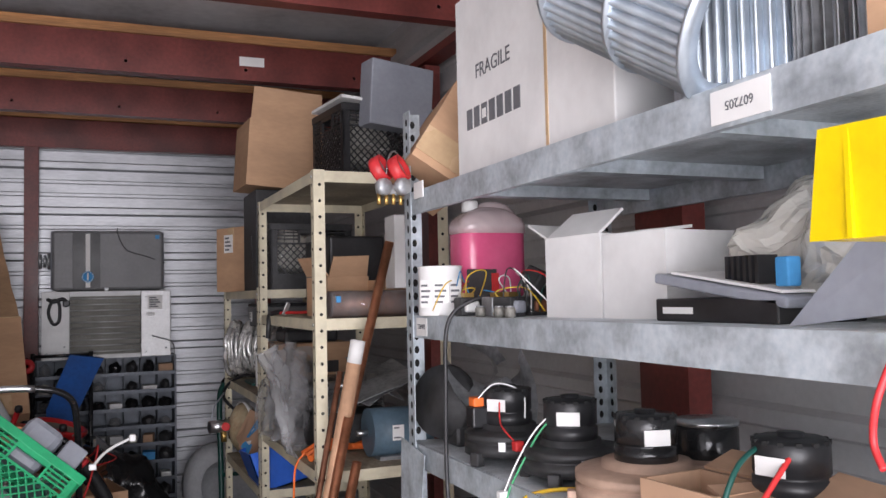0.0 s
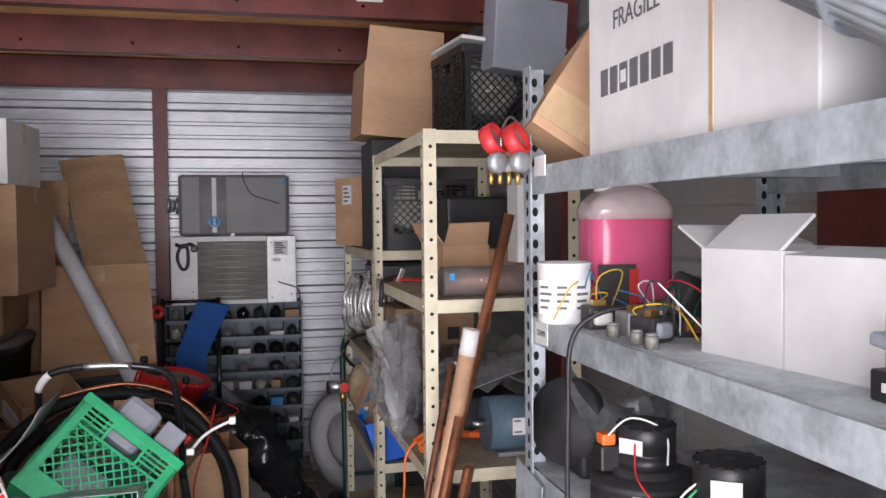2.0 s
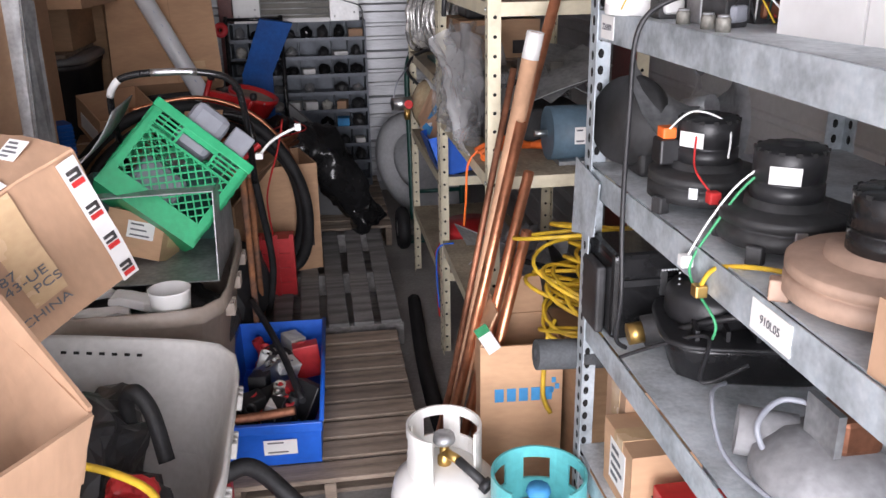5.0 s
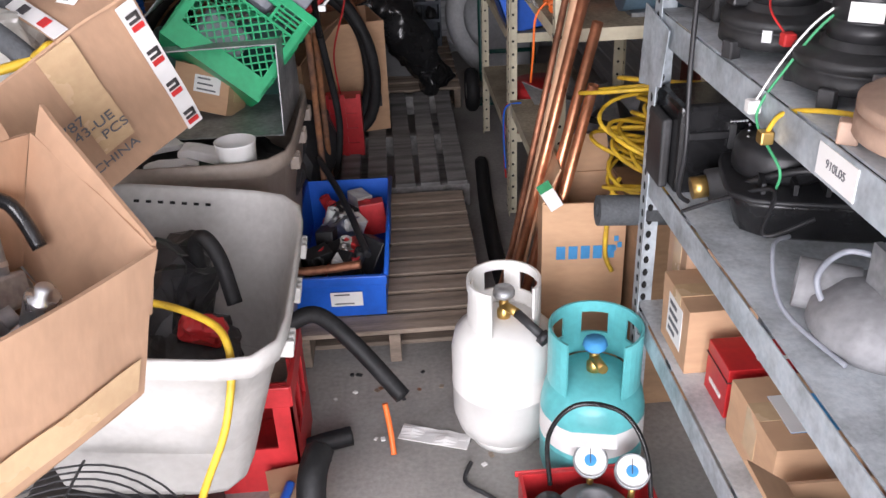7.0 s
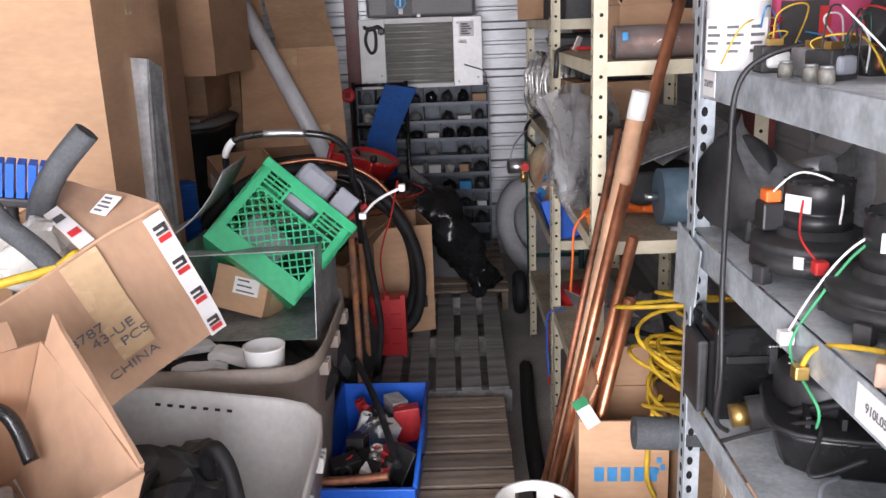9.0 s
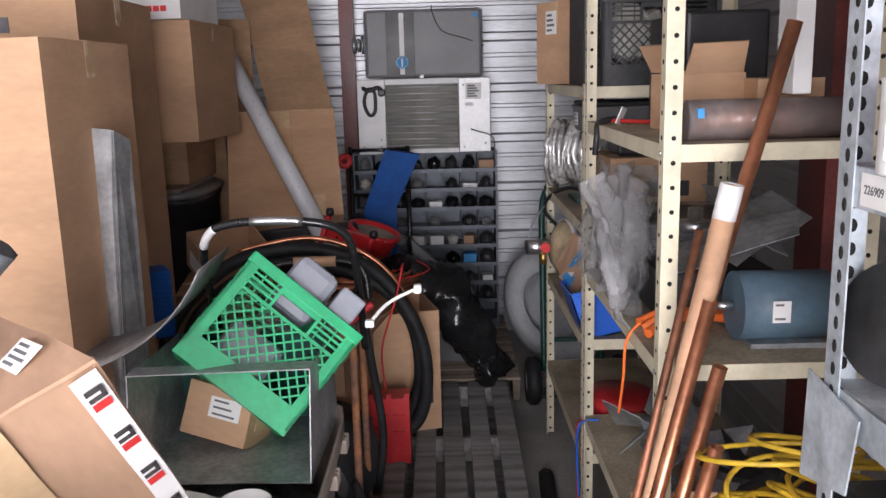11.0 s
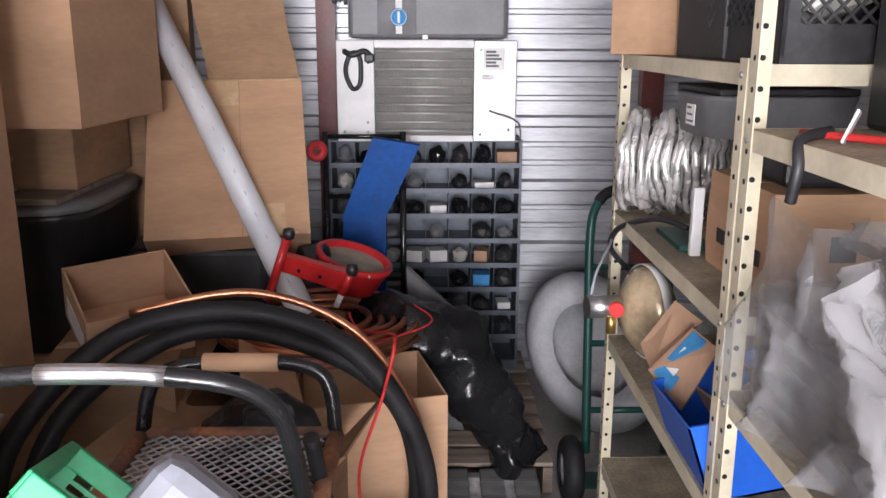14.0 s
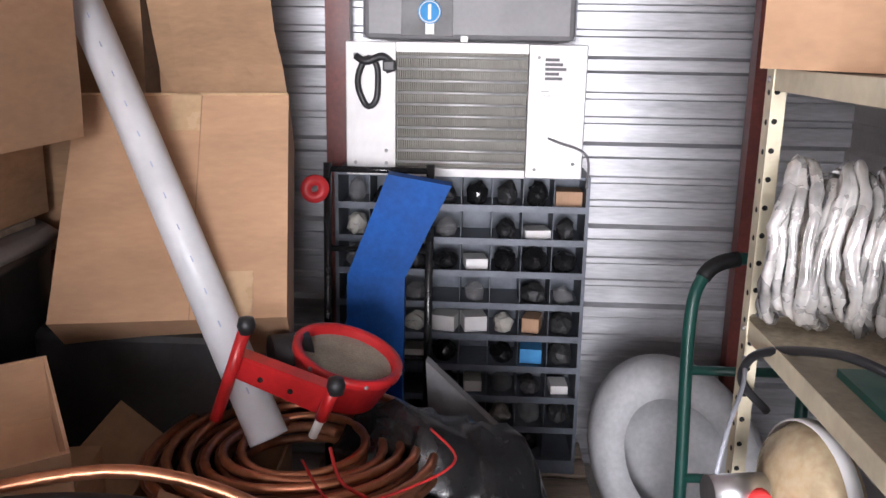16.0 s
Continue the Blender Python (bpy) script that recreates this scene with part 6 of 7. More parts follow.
part("tape", worn_sheet([p + Vector((0.011, -0.006, 0.0)) for p in tq], -0.001, 0.005, 11, BI), "tape", b1, "wrinkled clear packing tape")
BC = (C0 + C1 + C2 + C3) / 4 + DN * 0.92
for k, (u, v, tall, c, r) in enumerate(((0.05, 0.02, 0.085, "white_plastic", 0.034), (-0.06, 0.03, 0.10, "black_plastic", 0.026), (-0.10, -0.03, 0.115, "steel", 0.024), (0.10, 0.06, 0.08, "black_plastic", 0.03), (0.0, -0.06, 0.075, "steel", 0.022), (-0.02, 0.09, 0.09, "dull_steel", 0.028), (0.12, -0.05, 0.07, "black_plastic", 0.028), (-0.12, 0.08, 0.09, "dull_steel", 0.022))):
    v_ = thing("gas_valve", "metal gas valve with a cylindrical solenoid", "valve", Matrix.Translation(BC + ED.normalized() * u + (C2 - C1).normalized() * v) @ pose(0, 0, 0, 12 * (k % 3), -18 * (k % 2), 37 * k), "valves in the carton")
    part("block", box(-0.04, -0.026, 0, 0.04, 0.026, tall * 0.6, bev=0.006), "dull_steel", v_)
    part("port", tube([(-0.06, 0, tall * 0.3), (0.06, 0, tall * 0.3)], 0.015, 12), "dull_steel", v_)
    part("solenoid", lathe([(0, tall * 0.6), (r, tall * 0.6), (r, tall * 0.6 + 0.055), (r * 0.9, tall * 0.6 + 0.06), (r * 0.5, tall * 0.6 + 0.062), (r * 0.5, tall * 0.6 + 0.074), (0, tall * 0.6 + 0.074)], 20), c, v_)
    part("collar", lathe([(r * 1.04, tall * 0.6 + 0.012), (r * 1.04, tall * 0.6 + 0.02)], 20), "steel", v_)
wire("black_hose", "black hose looped in the valve carton", [(-0.16, 1.70, 1.06), (-0.14, 1.82, 1.09), (-0.09, 1.88, 1.07), (-0.05, 1.86, 1.0)], 0.012, "black_gloss", cat="hose")
fg = thing("fan_guard", "black wire fan guard lying in front of the tote", "fan", pose(-0.10, 1.66, 0.42, 28, 0, 0))
for k in range(14):
    r = 0.04 + 0.0165 * k
    part("wire_ring", tube([(r * math.cos(a), r * math.sin(a), 0.10 * (1 - (r / 0.27) ** 2)) for a in [2 * math.pi * i / 40 for i in range(40)]], 0.0022, 5, True), "black_plastic", fg)
for k in range(8):
    a = math.pi * k / 4
    part("spoke", tube([(r * math.cos(a), r * math.sin(a), 0.10 * (1 - (r / 0.27) ** 2)) for r in (0.03, 0.09, 0.15, 0.21, 0.265)], 0.003, 5), "black_plastic", fg)
part("stand", tube([(0, 0.1, 0.0), (0, 0.0, -0.36)], 0.03, 12), "black_dusty", fg)


# ---- floor at the front ----
def gas_tank(label, m, r, h, material, collar_h, valve, wide=0.68, cat="gas cylinder"):
    t = thing("gas_cylinder", label, cat, m, "gas cylinders on the floor")
    part("foot_ring", lathe([(r * 0.62, 0), (r * 0.66, 0), (r * 0.66, 0.03), (r * 0.62, 0.03), (r * 0.62, 0)], 36), material, t)
    part("shell", lathe([(0, 0.02), (r * 0.6, 0.022), (r * 0.9, 0.05), (r, 0.10), (r, h * 0.48), (r * 1.012, h * 0.485), (r * 1.012, h * 0.5), (r, h * 0.505), (r, h - 0.09), (r * 0.93, h - 0.045), (r * 0.7, h - 0.012), (r * 0.3, h), (0, h)], 44), material, t)
    bm = bmesh.new()
    n = 40
    rc = r * wide
    lo_, hi_ = h - 0.02, h + collar_h
    def ok(a, z):
        a = a % 360
        if a > 235 and a < 305:
            return False
        f = (z - lo_) / (hi_ - lo_)
        for c in (90, 20, 160):
            if abs(a - c) < 22 and 0.38 < f < 0.8:
                return False
        return True
    nz = 10
    for k in range(n):
        for j in range(nz):
            a0, a1 = 360 * k / n, 360 * (k + 1) / n
            z0_, z1_ = lo_ + (hi_ - lo_) * j / nz, lo_ + (hi_ - lo_) * (j + 1) / nz
            if ok((a0 + a1) / 2, (z0_ + z1_) / 2):
                bm.faces.new([bm.verts.new((rc * math.cos(radians(a)), rc * math.sin(radians(a)), z)) for a, z in ((a0, z0_), (a1, z0_), (a1, z1_), (a0, z1_))])
    bmesh.ops.remove_doubles(bm, verts=bm.verts[:], dist=0.0005)
    c = part("collar", bm, material, t)
    c.modifiers.new("thick", "SOLIDIFY").thickness = 0.006
    part("valve_body", lathe([(0, h - 0.005), (0.018, h - 0.005), (0.018, h + 0.02), (0.012, h + 0.025), (0.012, h + 0.06), (0, h + 0.06)], 16), "brass", t)
    part("valve_outlet", tube([(0, 0, h + 0.035), (0.02, -0.05, h + 0.035)], 0.012, 10), "brass", t)
    part("hand_wheel", lathe([(0, h + 0.06), (0.026, h + 0.062), (0.03, h + 0.07), (0.026, h + 0.085), (0, h + 0.085)], 10), valve, t)
    return t


w1 = gas_tank("white propane cylinder with rust specks on the floor", pose(0.747, 2.525, 0, 0, 0, 10), 0.140, 0.385, "tank_white", 0.115, "dull_steel")
part("regulator", tube([(0.02, -0.05, 0.42), (0.06, -0.12, 0.39)], 0.012, 10), "black_dusty", w1)
part("regulator_knob", tube([(0.06, -0.12, 0.39), (0.07, -0.135, 0.382)], 0.02, 12), "black_plastic", w1)
w2 = gas_tank("turquoise refrigerant cylinder with blue valve knob", pose(0.935, 2.305, 0, 0, 0, -12), 0.126, 0.36, "tank_teal", 0.125, "ink_blue", 0.88)
s_ = part("label_sticker", lathe([(0.1272, 0.19), (0.1272, 0.26)], 44), "paper", w2, "torn white label")
sx_ = part("label_sticker", box(-0.05, -0.09, 0.447, 0.05, -0.055, 0.449), "paper", w2)
sx_.matrix_basis = pose(0, 0.02, -0.085, 20)
rt = thing("red_tray", "red plastic tool tray with vacuum pump and gauges", "tray", pose(0.885, 2.055, 0))
bm = box(-0.15, -0.12, 0, 0.15, 0.12, 0.01)
for a in ((-0.15, -0.12, 0.01, 0.15, -0.112, 0.17), (-0.15, 0.112, 0.01, 0.15, 0.12, 0.17), (-0.15, -0.112, 0.01, -0.142, 0.112, 0.17), (0.142, -0.112, 0.01, 0.15, 0.112, 0.17)):
    bx(bm, *a)
part("tub", bm, "red_plastic", rt)
part("lip", box(-0.158, 0.121, 0.155, 0.158, 0.128, 0.172, bev=0.003), "red_plastic", rt)
pu = thing("vacuum_pump", "grey and black vacuum pump in a red tray", "pump", pose(0.885, 2.04, 0.011))
part("pump_body", lathe([(0, 0), (0.085, 0), (0.09, 0.02), (0.09, 0.15), (0.08, 0.165), (0.05, 0.17), (0.045, 0.19), (0.03, 0.19), (0.03, 0.17), (0, 0.165)], 32), "grey_case", pu)
part("motor_body", lathe([(0, 0), (0.04, 0), (0.042, 0.15), (0.03, 0.17), (0, 0.175)], 24, m=pose(-0.095, 0.03, 0)), "black_plastic", pu)
for k, (x, y) in enumerate(((0.01, 0.075), (0.095, 0.03))):
    g = thing("pressure_gauge", "round white-faced pressure gauge with blue scale", "gauge", pose(0.885 + x, 2.06 + y, 0.23, 38, 0, -10), "gauges on the pump")
    part("case", lathe([(0, -0.02), (0.036, -0.02), (0.04, -0.012), (0.04, 0.006), (0.036, 0.008), (0.036, 0.002), (0, 0.002)], 32), "dull_steel", g)
    part("dial", lathe([(0, 0.003), (0.0355, 0.003)], 32), "paper", g)
    part("scale_disc", lathe([(0, 0.0036), (0.014, 0.0036)], 20), "ink_blue", g)
    part("needle", box(-0.001, -0.006, 0.0042, 0.001, 0.028, 0.0052), "ink", g)
    part("stem", tube([(0, -0.03, -0.01), (0, -0.055, -0.05)], 0.008, 8), "brass", g)
wire("black_hose", "black charging hose looped over the cylinders", [(0.80, 2.12, 0.18), (0.80, 2.15, 0.30), (0.86, 2.15, 0.38), (0.96, 2.14, 0.36), (1.01, 2.10, 0.28), (1.02, 2.05, 0.14)], 0.006, "black_gloss", cat="hose")
wire("black_cable", "thin black cord on the concrete floor", [(0.64, 2.40, 0.008), (0.62, 2.33, 0.008), (0.68, 2.27, 0.007), (0.74, 2.20, 0.008)], 0.006, "black_plastic", cat="cord")
pp = box(-0.10, -0.03, 0, 0.10, 0.03, 0.002)
bmesh.ops.subdivide_edges(pp, edges=pp.edges[:], cuts=5, use_grid_fill=True)
for v in pp.verts:
    v.co.z += max(0, 0.02 * noise.noise(v.co * 20))
solid("paper_strip", pp, "paper", "crumpled white paper strip on the floor", "paper", pose(0.55, 2.52, 0.001, 0, 0, -20))
rcx = thing("red_crate", "red plastic bottle crate with a cut-out side", "crate", pose(0.06, 2.50, 0))
for a in range(4):
    fr = bmesh.new()
    bx(fr, -0.14, -0.14, 0, 0.14, -0.133, 0.14)
    bx(fr, -0.14, -0.143, 0.27, 0.14, -0.130, 0.33, bev=0.003)
    bx(fr, -0.14, -0.14, 0.14, -0.09, -0.133, 0.27)
    bx(fr, 0.09, -0.14, 0.14, 0.14, -0.133, 0.27)
    bx(fr, -0.01, -0.14, 0.14, 0.01, -0.133, 0.27)
    part("side_panel", fr, "red_plastic", rcx).matrix_basis = pose(0, 0, 0, 0, 0, 90 * a)
part("base", box(-0.13, -0.13, 0.001, 0.13, 0.13, 0.02), "red_plastic", rcx)
wire("foam_pipe", "black foam pipe insulation sloping to the floor", [(0.10, 2.58, 0.34), (0.18, 2.60, 0.36), (0.256, 2.615, 0.37), (0.35, 2.57, 0.30), (0.47, 2.51, 0.16)], 0.024, "rubber", cat="pipe insulation")
wire("foam_pipe", "black foam pipe insulation lying on the floor", [(0.12, 2.43, 0.03), (0.22, 2.49, 0.03), (0.32, 2.52, 0.03)], 0.028, "rubber", cat="pipe insulation")
wire("pipe_elbow", "black rubber pipe elbow by the tote", [(0.25, 2.12, 0.0), (0.25, 2.13, 0.14), (0.255, 2.17, 0.21), (0.27, 2.24, 0.23)], 0.035, "rubber", cat="hose")
wire("orange_strap", "short orange strip under the foam pipe", [(0.42, 2.51, 0.14), (0.43, 2.48, 0.07), (0.435, 2.45, 0.012)], 0.008, "orange", cat="strap")
t = plain_carton("small crushed brown carton on the floor", 0.14, 2.12, 0, 0.26, 2.34, 0.10, 14)
wire("blue_tube", "short blue plastic tube on a carton", [(0.15, 2.10, 0.10), (0.17, 2.18, 0.112), (0.185, 2.26, 0.112)], 0.012, "blue_plastic", cat="tube")
dd = random.Random(5)
for k in range(22):
    solid("debris", box(-0.006, -0.004, 0, 0.006, 0.004, 0.004, bev=0.001), dd.choice(["rust", "black_dusty", "pallet_brown", "paper"]), "small scrap of debris on the concrete floor", "debris", pose(0.25 + 0.45 * dd.random(), 2.35 + 0.5 * dd.random(), 0, 0, 0, 360 * dd.random()) @ Matrix.Diagonal((1, dd.uniform(0.6, 2.5), 1, 1)), "floor debris")
bb = thing("parts_bin", "blue plastic bin full of loose plumbing parts", "bin", pose(0.29, 3.29, 0.137, 0, 0, -2))
for nm, q in (("front_panel", ((-0.15, -0.32, 0), (0.15, -0.32, 0), (0.155, -0.33, 0.15), (-0.155, -0.33, 0.15))), ("side_panel", ((0.15, -0.32, 0), (0.15, 0.32, 0), (0.155, 0.33, 0.19), (0.155, -0.33, 0.15))), ("back_panel", ((0.15, 0.32, 0), (-0.15, 0.32, 0), (-0.155, 0.33, 0.19), (0.155, 0.33, 0.19))), ("side_panel", ((-0.15, 0.32, 0), (-0.15, -0.32, 0), (-0.155, -0.33, 0.15), (-0.155, 0.33, 0.19))), ("base", ((-0.15, -0.32, 0), (-0.15, 0.32, 0), (0.15, 0.32, 0), (0.15, -0.32, 0)))):
    part(nm, quad_sheet(bmesh.new(), *q, -0.005), "blue_plastic", bb)
for x in (-0.158, 0.158):
    part("rim", tube([(x, -0.33, 0.152), (x, 0.33, 0.192)], 0.007, 8), "blue_plastic", bb)
part("lip", box(-0.16, -0.342, 0.12, 0.16, -0.331, 0.152, bev=0.003), "blue_plastic", bb)
sticker(bb, pose(0.03, -0.334, 0.07) , 0.10, 0.05, 2)
for k in range(26):
    x, y = dd.uniform(-0.11, 0.11), dd.uniform(-0.27, 0.26)
    c = dd.choice(["black_plastic", "white_plastic", "film_dense", "red_plastic", "steel", "black_plastic", "white_card"])
    M0 = bb.matrix_basis @ pose(x, y, 0.05, dd.uniform(-30, 30), dd.uniform(-30, 30), dd.uniform(0, 180))
    if k % 2:
        solid("pipe_fitting", lathe([(0.018, 0), (0.028, 0), (0.028, 0.05), (0.02, 0.06), (0.02, 0.13), (0.014, 0.13), (0.018, 0)], 16), c, "loose plumbing fitting in a blue bin", "fitting", M0, "loose parts in the bin")
    else:
        solid("small_carton", box(-0.03, -0.045, 0, 0.03, 0.045, 0.12, bev=0.004), c, "small packed part in a blue bin", "box", M0, "loose parts in the bin")
wire("black_tool", "long black-handled tool lying in the blue bin", [(0.20, 3.62, 0.42), (0.30, 3.35, 0.36), (0.38, 3.06, 0.30)], 0.012, "black_plastic", cat="tool")
wire("copper_stub", "old copper pipe stub across the bin", [(0.09, 2.99, 0.30), (0.22, 2.985, 0.30), (0.36, 2.98, 0.315)], 0.014, "old_copper", cat="pipe")
wire("foam_pipe", "black foam pipe insulation lying beside the pallets", [(0.86, 2.95, 0.04), (0.84, 3.4, 0.04), (0.85, 3.9, 0.04), (0.88, 4.4, 0.04)], 0.032, "rubber", cat="pipe insulation")
# red plastic can behind the crate
rl = thing("red_crate", "red slotted plastic crate end beside the brown carton", "crate", pose(0.28, 4.40, 0.137))
for k in range(4):
    part("slat", box(-0.10, -0.06, 0.02 + 0.07 * k, 0.06, -0.05, 0.06 + 0.07 * k), "red_plastic", rl)
for x in (-0.10, -0.03, 0.04):
    part("rib", box(x, -0.064, 0, x + 0.02, -0.051, 0.29), "red_plastic", rl)
part("body", box(-0.10, -0.05, 0, 0.06, 0.05, 0.27), "red_plastic", rl)
wire("black_hose", "black rubber hose hanging beside the tote", [(0.22, 3.75, 1.0), (0.25, 3.85, 0.7), (0.27, 3.9, 0.45), (0.24, 3.95, 0.25), (0.2, 4.1, 0.15)], 0.014, "rubber", cat="hose")

# ---- copper pipes and open carton ----
rx = carton("carton", "open brown carton with a blue printed word", pose(1.0, 2.83, 0, 0, 0, -3), 0.23, 0.22, 0.60, "card", (None, None, 35, -25))
for k in range(5):
    part("printed_mark", box(-0.075 + 0.034 * k, -0.1122, 0.43, -0.05 + 0.034 * k, -0.1095, 0.47), "ink_blue", rx, "blue maker's mark")
for x, z in ((0.09, 0.49), (0.10, 0.47), (0.085, 0.46)):
    part("printed_mark", box(x - 0.006, -0.1122, z - 0.008, x + 0.006, -0.1095, z + 0.008), "ink_blue", rx)
for k, (a, b, r, mt_, lab) in enumerate((((0.735, 2.93, 0), (1.155, 2.845, 1.72), 0.0145, "copper", "long copper pipe leaning on the shelving"), ((0.775, 2.90, 0), (1.035, 2.80, 1.42), 0.022, "pipe_wrap", "copper pipe in a paper sleeve leaning on the shelving"), ((0.80, 2.87, 0), (1.02, 2.78, 1.07), 0.0145, "copper", "copper pipe standing among others"), ((0.83, 2.845, 0), (1.008, 2.745, 0.92), 0.0145, "copper", "short copper pipe standing among others"), ((0.745, 2.90, 0), (0.99, 2.84, 1.33), 0.009, "old_copper", "thin dark pipe standing among the copper pipes"), ((0.76, 2.88, 0), (1.00, 2.79, 1.2), 0.0145, "copper", "copper pipe standing among others"))):
    t = thing("pipe", lab, "pipe", pose(*a), "pipes leaning on the shelving")
    part("tube_wall", pipe_into(bmesh.new(), (0, 0, 0), Vector(b) - Vector(a), r, r * 0.86, 20), mt_, t)
    if k == 1:
        d = (Vector(b) - Vector(a))
        part("torn_end", pipe_into(bmesh.new(), d * 0.955, d * 1.002, r * 1.02, r * 0.9, 20), "paper", t)
gtg = thing("card_tag", "green and white printed card tag on the carton", "tag", pose(0.885, 2.70, 0.635))
part("card", quad_sheet(bmesh.new(), (-0.03, 0.0, 0.03), (0.01, -0.02, -0.035), (0.045, 0.0, -0.025), (0.005, 0.02, 0.04), 0.002), "paper", gtg)
part("green_band", quad_sheet(bmesh.new(), (-0.03, -0.003, 0.031), (-0.018, -0.009, 0.0115), (0.017, 0.011, 0.0205), (0.005, 0.017, 0.041), 0.002), "green_lead", gtg, "green printed band")
yc = thing("extension_cord", "yellow extension cord piled in loose loops", "cord", pose(1.19, 2.66, 0.66))
rr_ = random.Random(8)
for k in range(24):
    cx, cy, cz = rr_.uniform(-0.07, 0.16), rr_.uniform(-0.04, 0.14), 0.08 * rr_.random() + 0.009 * k
    a, b, ph, tl = rr_.uniform(0.09, 0.17), rr_.uniform(0.07, 0.12), rr_.uniform(0, 3.1), rr_.uniform(-0.5, 0.5)
    pts = [(cx + a * math.cos(t_) * math.cos(ph) - b * math.sin(t_) * math.sin(ph), cy + a * math.cos(t_) * math.sin(ph) + b * math.sin(t_) * math.cos(ph), cz + 0.035 * math.sin(t_ + tl) - 0.02) for t_ in [2 * math.pi * i / 22 for i in range(22)]]
    part("loop", tube(pts, 0.0055, 7, True), "yellow_cord", yc)
part("loose_end", tube(smooth_path([(-0.10, 0.08, 0.0), (-0.13, 0.05, -0.05), (-0.14, 0.04, -0.2), (-0.12, 0.03, -0.26)]), 0.0065, 7), "yellow_cord", yc)
plain_carton("brown carton holding up the cord pile", 1.125, 2.60, 0, 1.40, 2.95, 0.60, 0, "card_dark")
fr_ = thing("foam_sleeve", "grey foam pipe sleeve with an open end", "pipe insulation", pose(0.955, 2.43, 0.72))
part("tube_wall", pipe_into(bmesh.new(), (0, 0, 0), (0.17, 0.0, -0.01), 0.036, 0.015, 24), "foam_grey", fr_)

# ---- lower galvanised shelves ----
zD, zE = SHELF["D"], SHELF["E"]
bcn = thing("control_box", "black plastic burner control housing", "housing", pose(1.16, 2.29, zD))
part("case", box(-0.10, -0.06, 0, 0.12, 0.10, 0.19, bev=0.012), "black_gloss", bcn)
part("cover", box(-0.12, -0.02, 0.0, -0.10, 0.08, 0.15, bev=0.006), "black_dusty", bcn)
part("rib", box(-0.08, -0.066, 0.12, 0.11, -0.058, 0.135, bev=0.002), "black_plastic", bcn)
part("bracket", box(0.0, -0.07, 0.10, 0.012, -0.062, 0.15), "steel", bcn)
tr = thing("black_tray", "black moulded plastic drip tray with hoses", "tray", pose(1.29, 2.09, zD, 0, 0, -15))
bm = rounded_prism(0.34, 0.24, ((0.8, 0.0), (0.9, 0.01), (1.0, 0.07), (1.0, 0.08)))
part("pan", bm, "black_gloss", tr)
part("motor_case", box(0.02, -0.09, 0.085, 0.15, 0.09, 0.185, bev=0.014), "black_gloss", tr)
part("blower_scroll", lathe([(0, 0), (0.085, 0), (0.09, 0.01), (0.09, 0.05), (0.08, 0.062), (0.035, 0.066), (0.03, 0.08), (0, 0.08)], 32, m=pose(-0.07, 0.03, 0.088)), "black_plastic", tr)
part("rim", rounded_prism(0.36, 0.26, ((0.97, 0.08), (1, 0.082), (1, 0.088), (0.97, 0.09))), "black_plastic", tr)
for k in range(5):
    part("rib", box(-0.12 + 0.055 * k, -0.10, 0.09, -0.112 + 0.055 * k, 0.10, 0.11), "black_plastic", tr)
part("motor_body", tube([(-0.20, 0.02, 0.05), (-0.10, 0.03, 0.07)], 0.032, 16), "black_dusty", tr)
part("fitting", tube([(-0.23, 0.015, 0.045), (-0.20, 0.02, 0.05)], 0.022, 12), "brass", tr)
part("hose", tube(smooth_path([(-0.16, -0.03, 0.07), (-0.05, -0.08, 0.13), (0.06, -0.10, 0.12), (0.14, -0.13, 0.08)]), 0.008, 8), "black_plastic", tr)
part("grey_hose", tube(smooth_path([(0.0, -0.10, 0.11), (0.05, -0.14, 0.10), (0.10, -0.17, 0.06)]), 0.009, 8), "grey_plastic", tr)
wire("wire_lead", "black lead with ring across the tray", [(1.05, 2.14, 0.85), (1.10, 2.08, 0.90), (1.16, 2.0, 0.95), (1.12, 1.93, 0.90), (1.20, 1.92, 0.93)], 0.004, "black_plastic", cat="cable")
ch = thing("pull_chain", "fine beaded chain with a paper tag", "chain", pose(1.13, 2.15, 1.03))
for k in range(14):
    part("bead", lathe([(0, -0.0035), (0.0035, 0), (0, 0.0035)], 6, m=pose(0.006 * k if k < 6 else 0.036, 0, -0.004 if k < 6 else -0.012 * (k - 5))), "steel", ch)
part("tag", box(0.02, -0.003, -0.155, 0.052, 0.003, -0.105, bev=0.002), "white_plastic", ch)
pm = thing("inducer_motor", "grey cast inducer housing with a wound motor", "motor", pose(1.215, 1.69, zD), "draft inducer motors on the shelf")
part("housing", lathe([(0, 0), (0.10, 0), (0.115, 0.02), (0.11, 0.05), (0.07, 0.08), (0, 0.09)], 36), "grey_cloth", pm)
part("outlet", pipe_into(bmesh.new(), (-0.02, 0.06, 0.045), (-0.10, 0.10, 0.05), 0.04, 0.033, 24), "grey_cloth", pm)
part("winding", box(-0.02, -0.05, 0.08, 0.05, 0.03, 0.14, bev=0.01), "old_copper", pm)
for x in (-0.03, 0.052):
    part("core_plate", box(x, -0.05, 0.075, x + 0.012, 0.03, 0.15), "dull_steel", pm)
part("hose", tube(smooth_path([(-0.08, 0.02, 0.03), (-0.10, 0.04, 0.09), (-0.05, 0.06, 0.12), (0.0, 0.02, 0.12)]), 0.005, 8), "grey_plastic", pm)
inducer("black draft inducer motor on the lower shelf", pose(1.24, 1.38, zD, 0, 0, 80), rb=0.10)
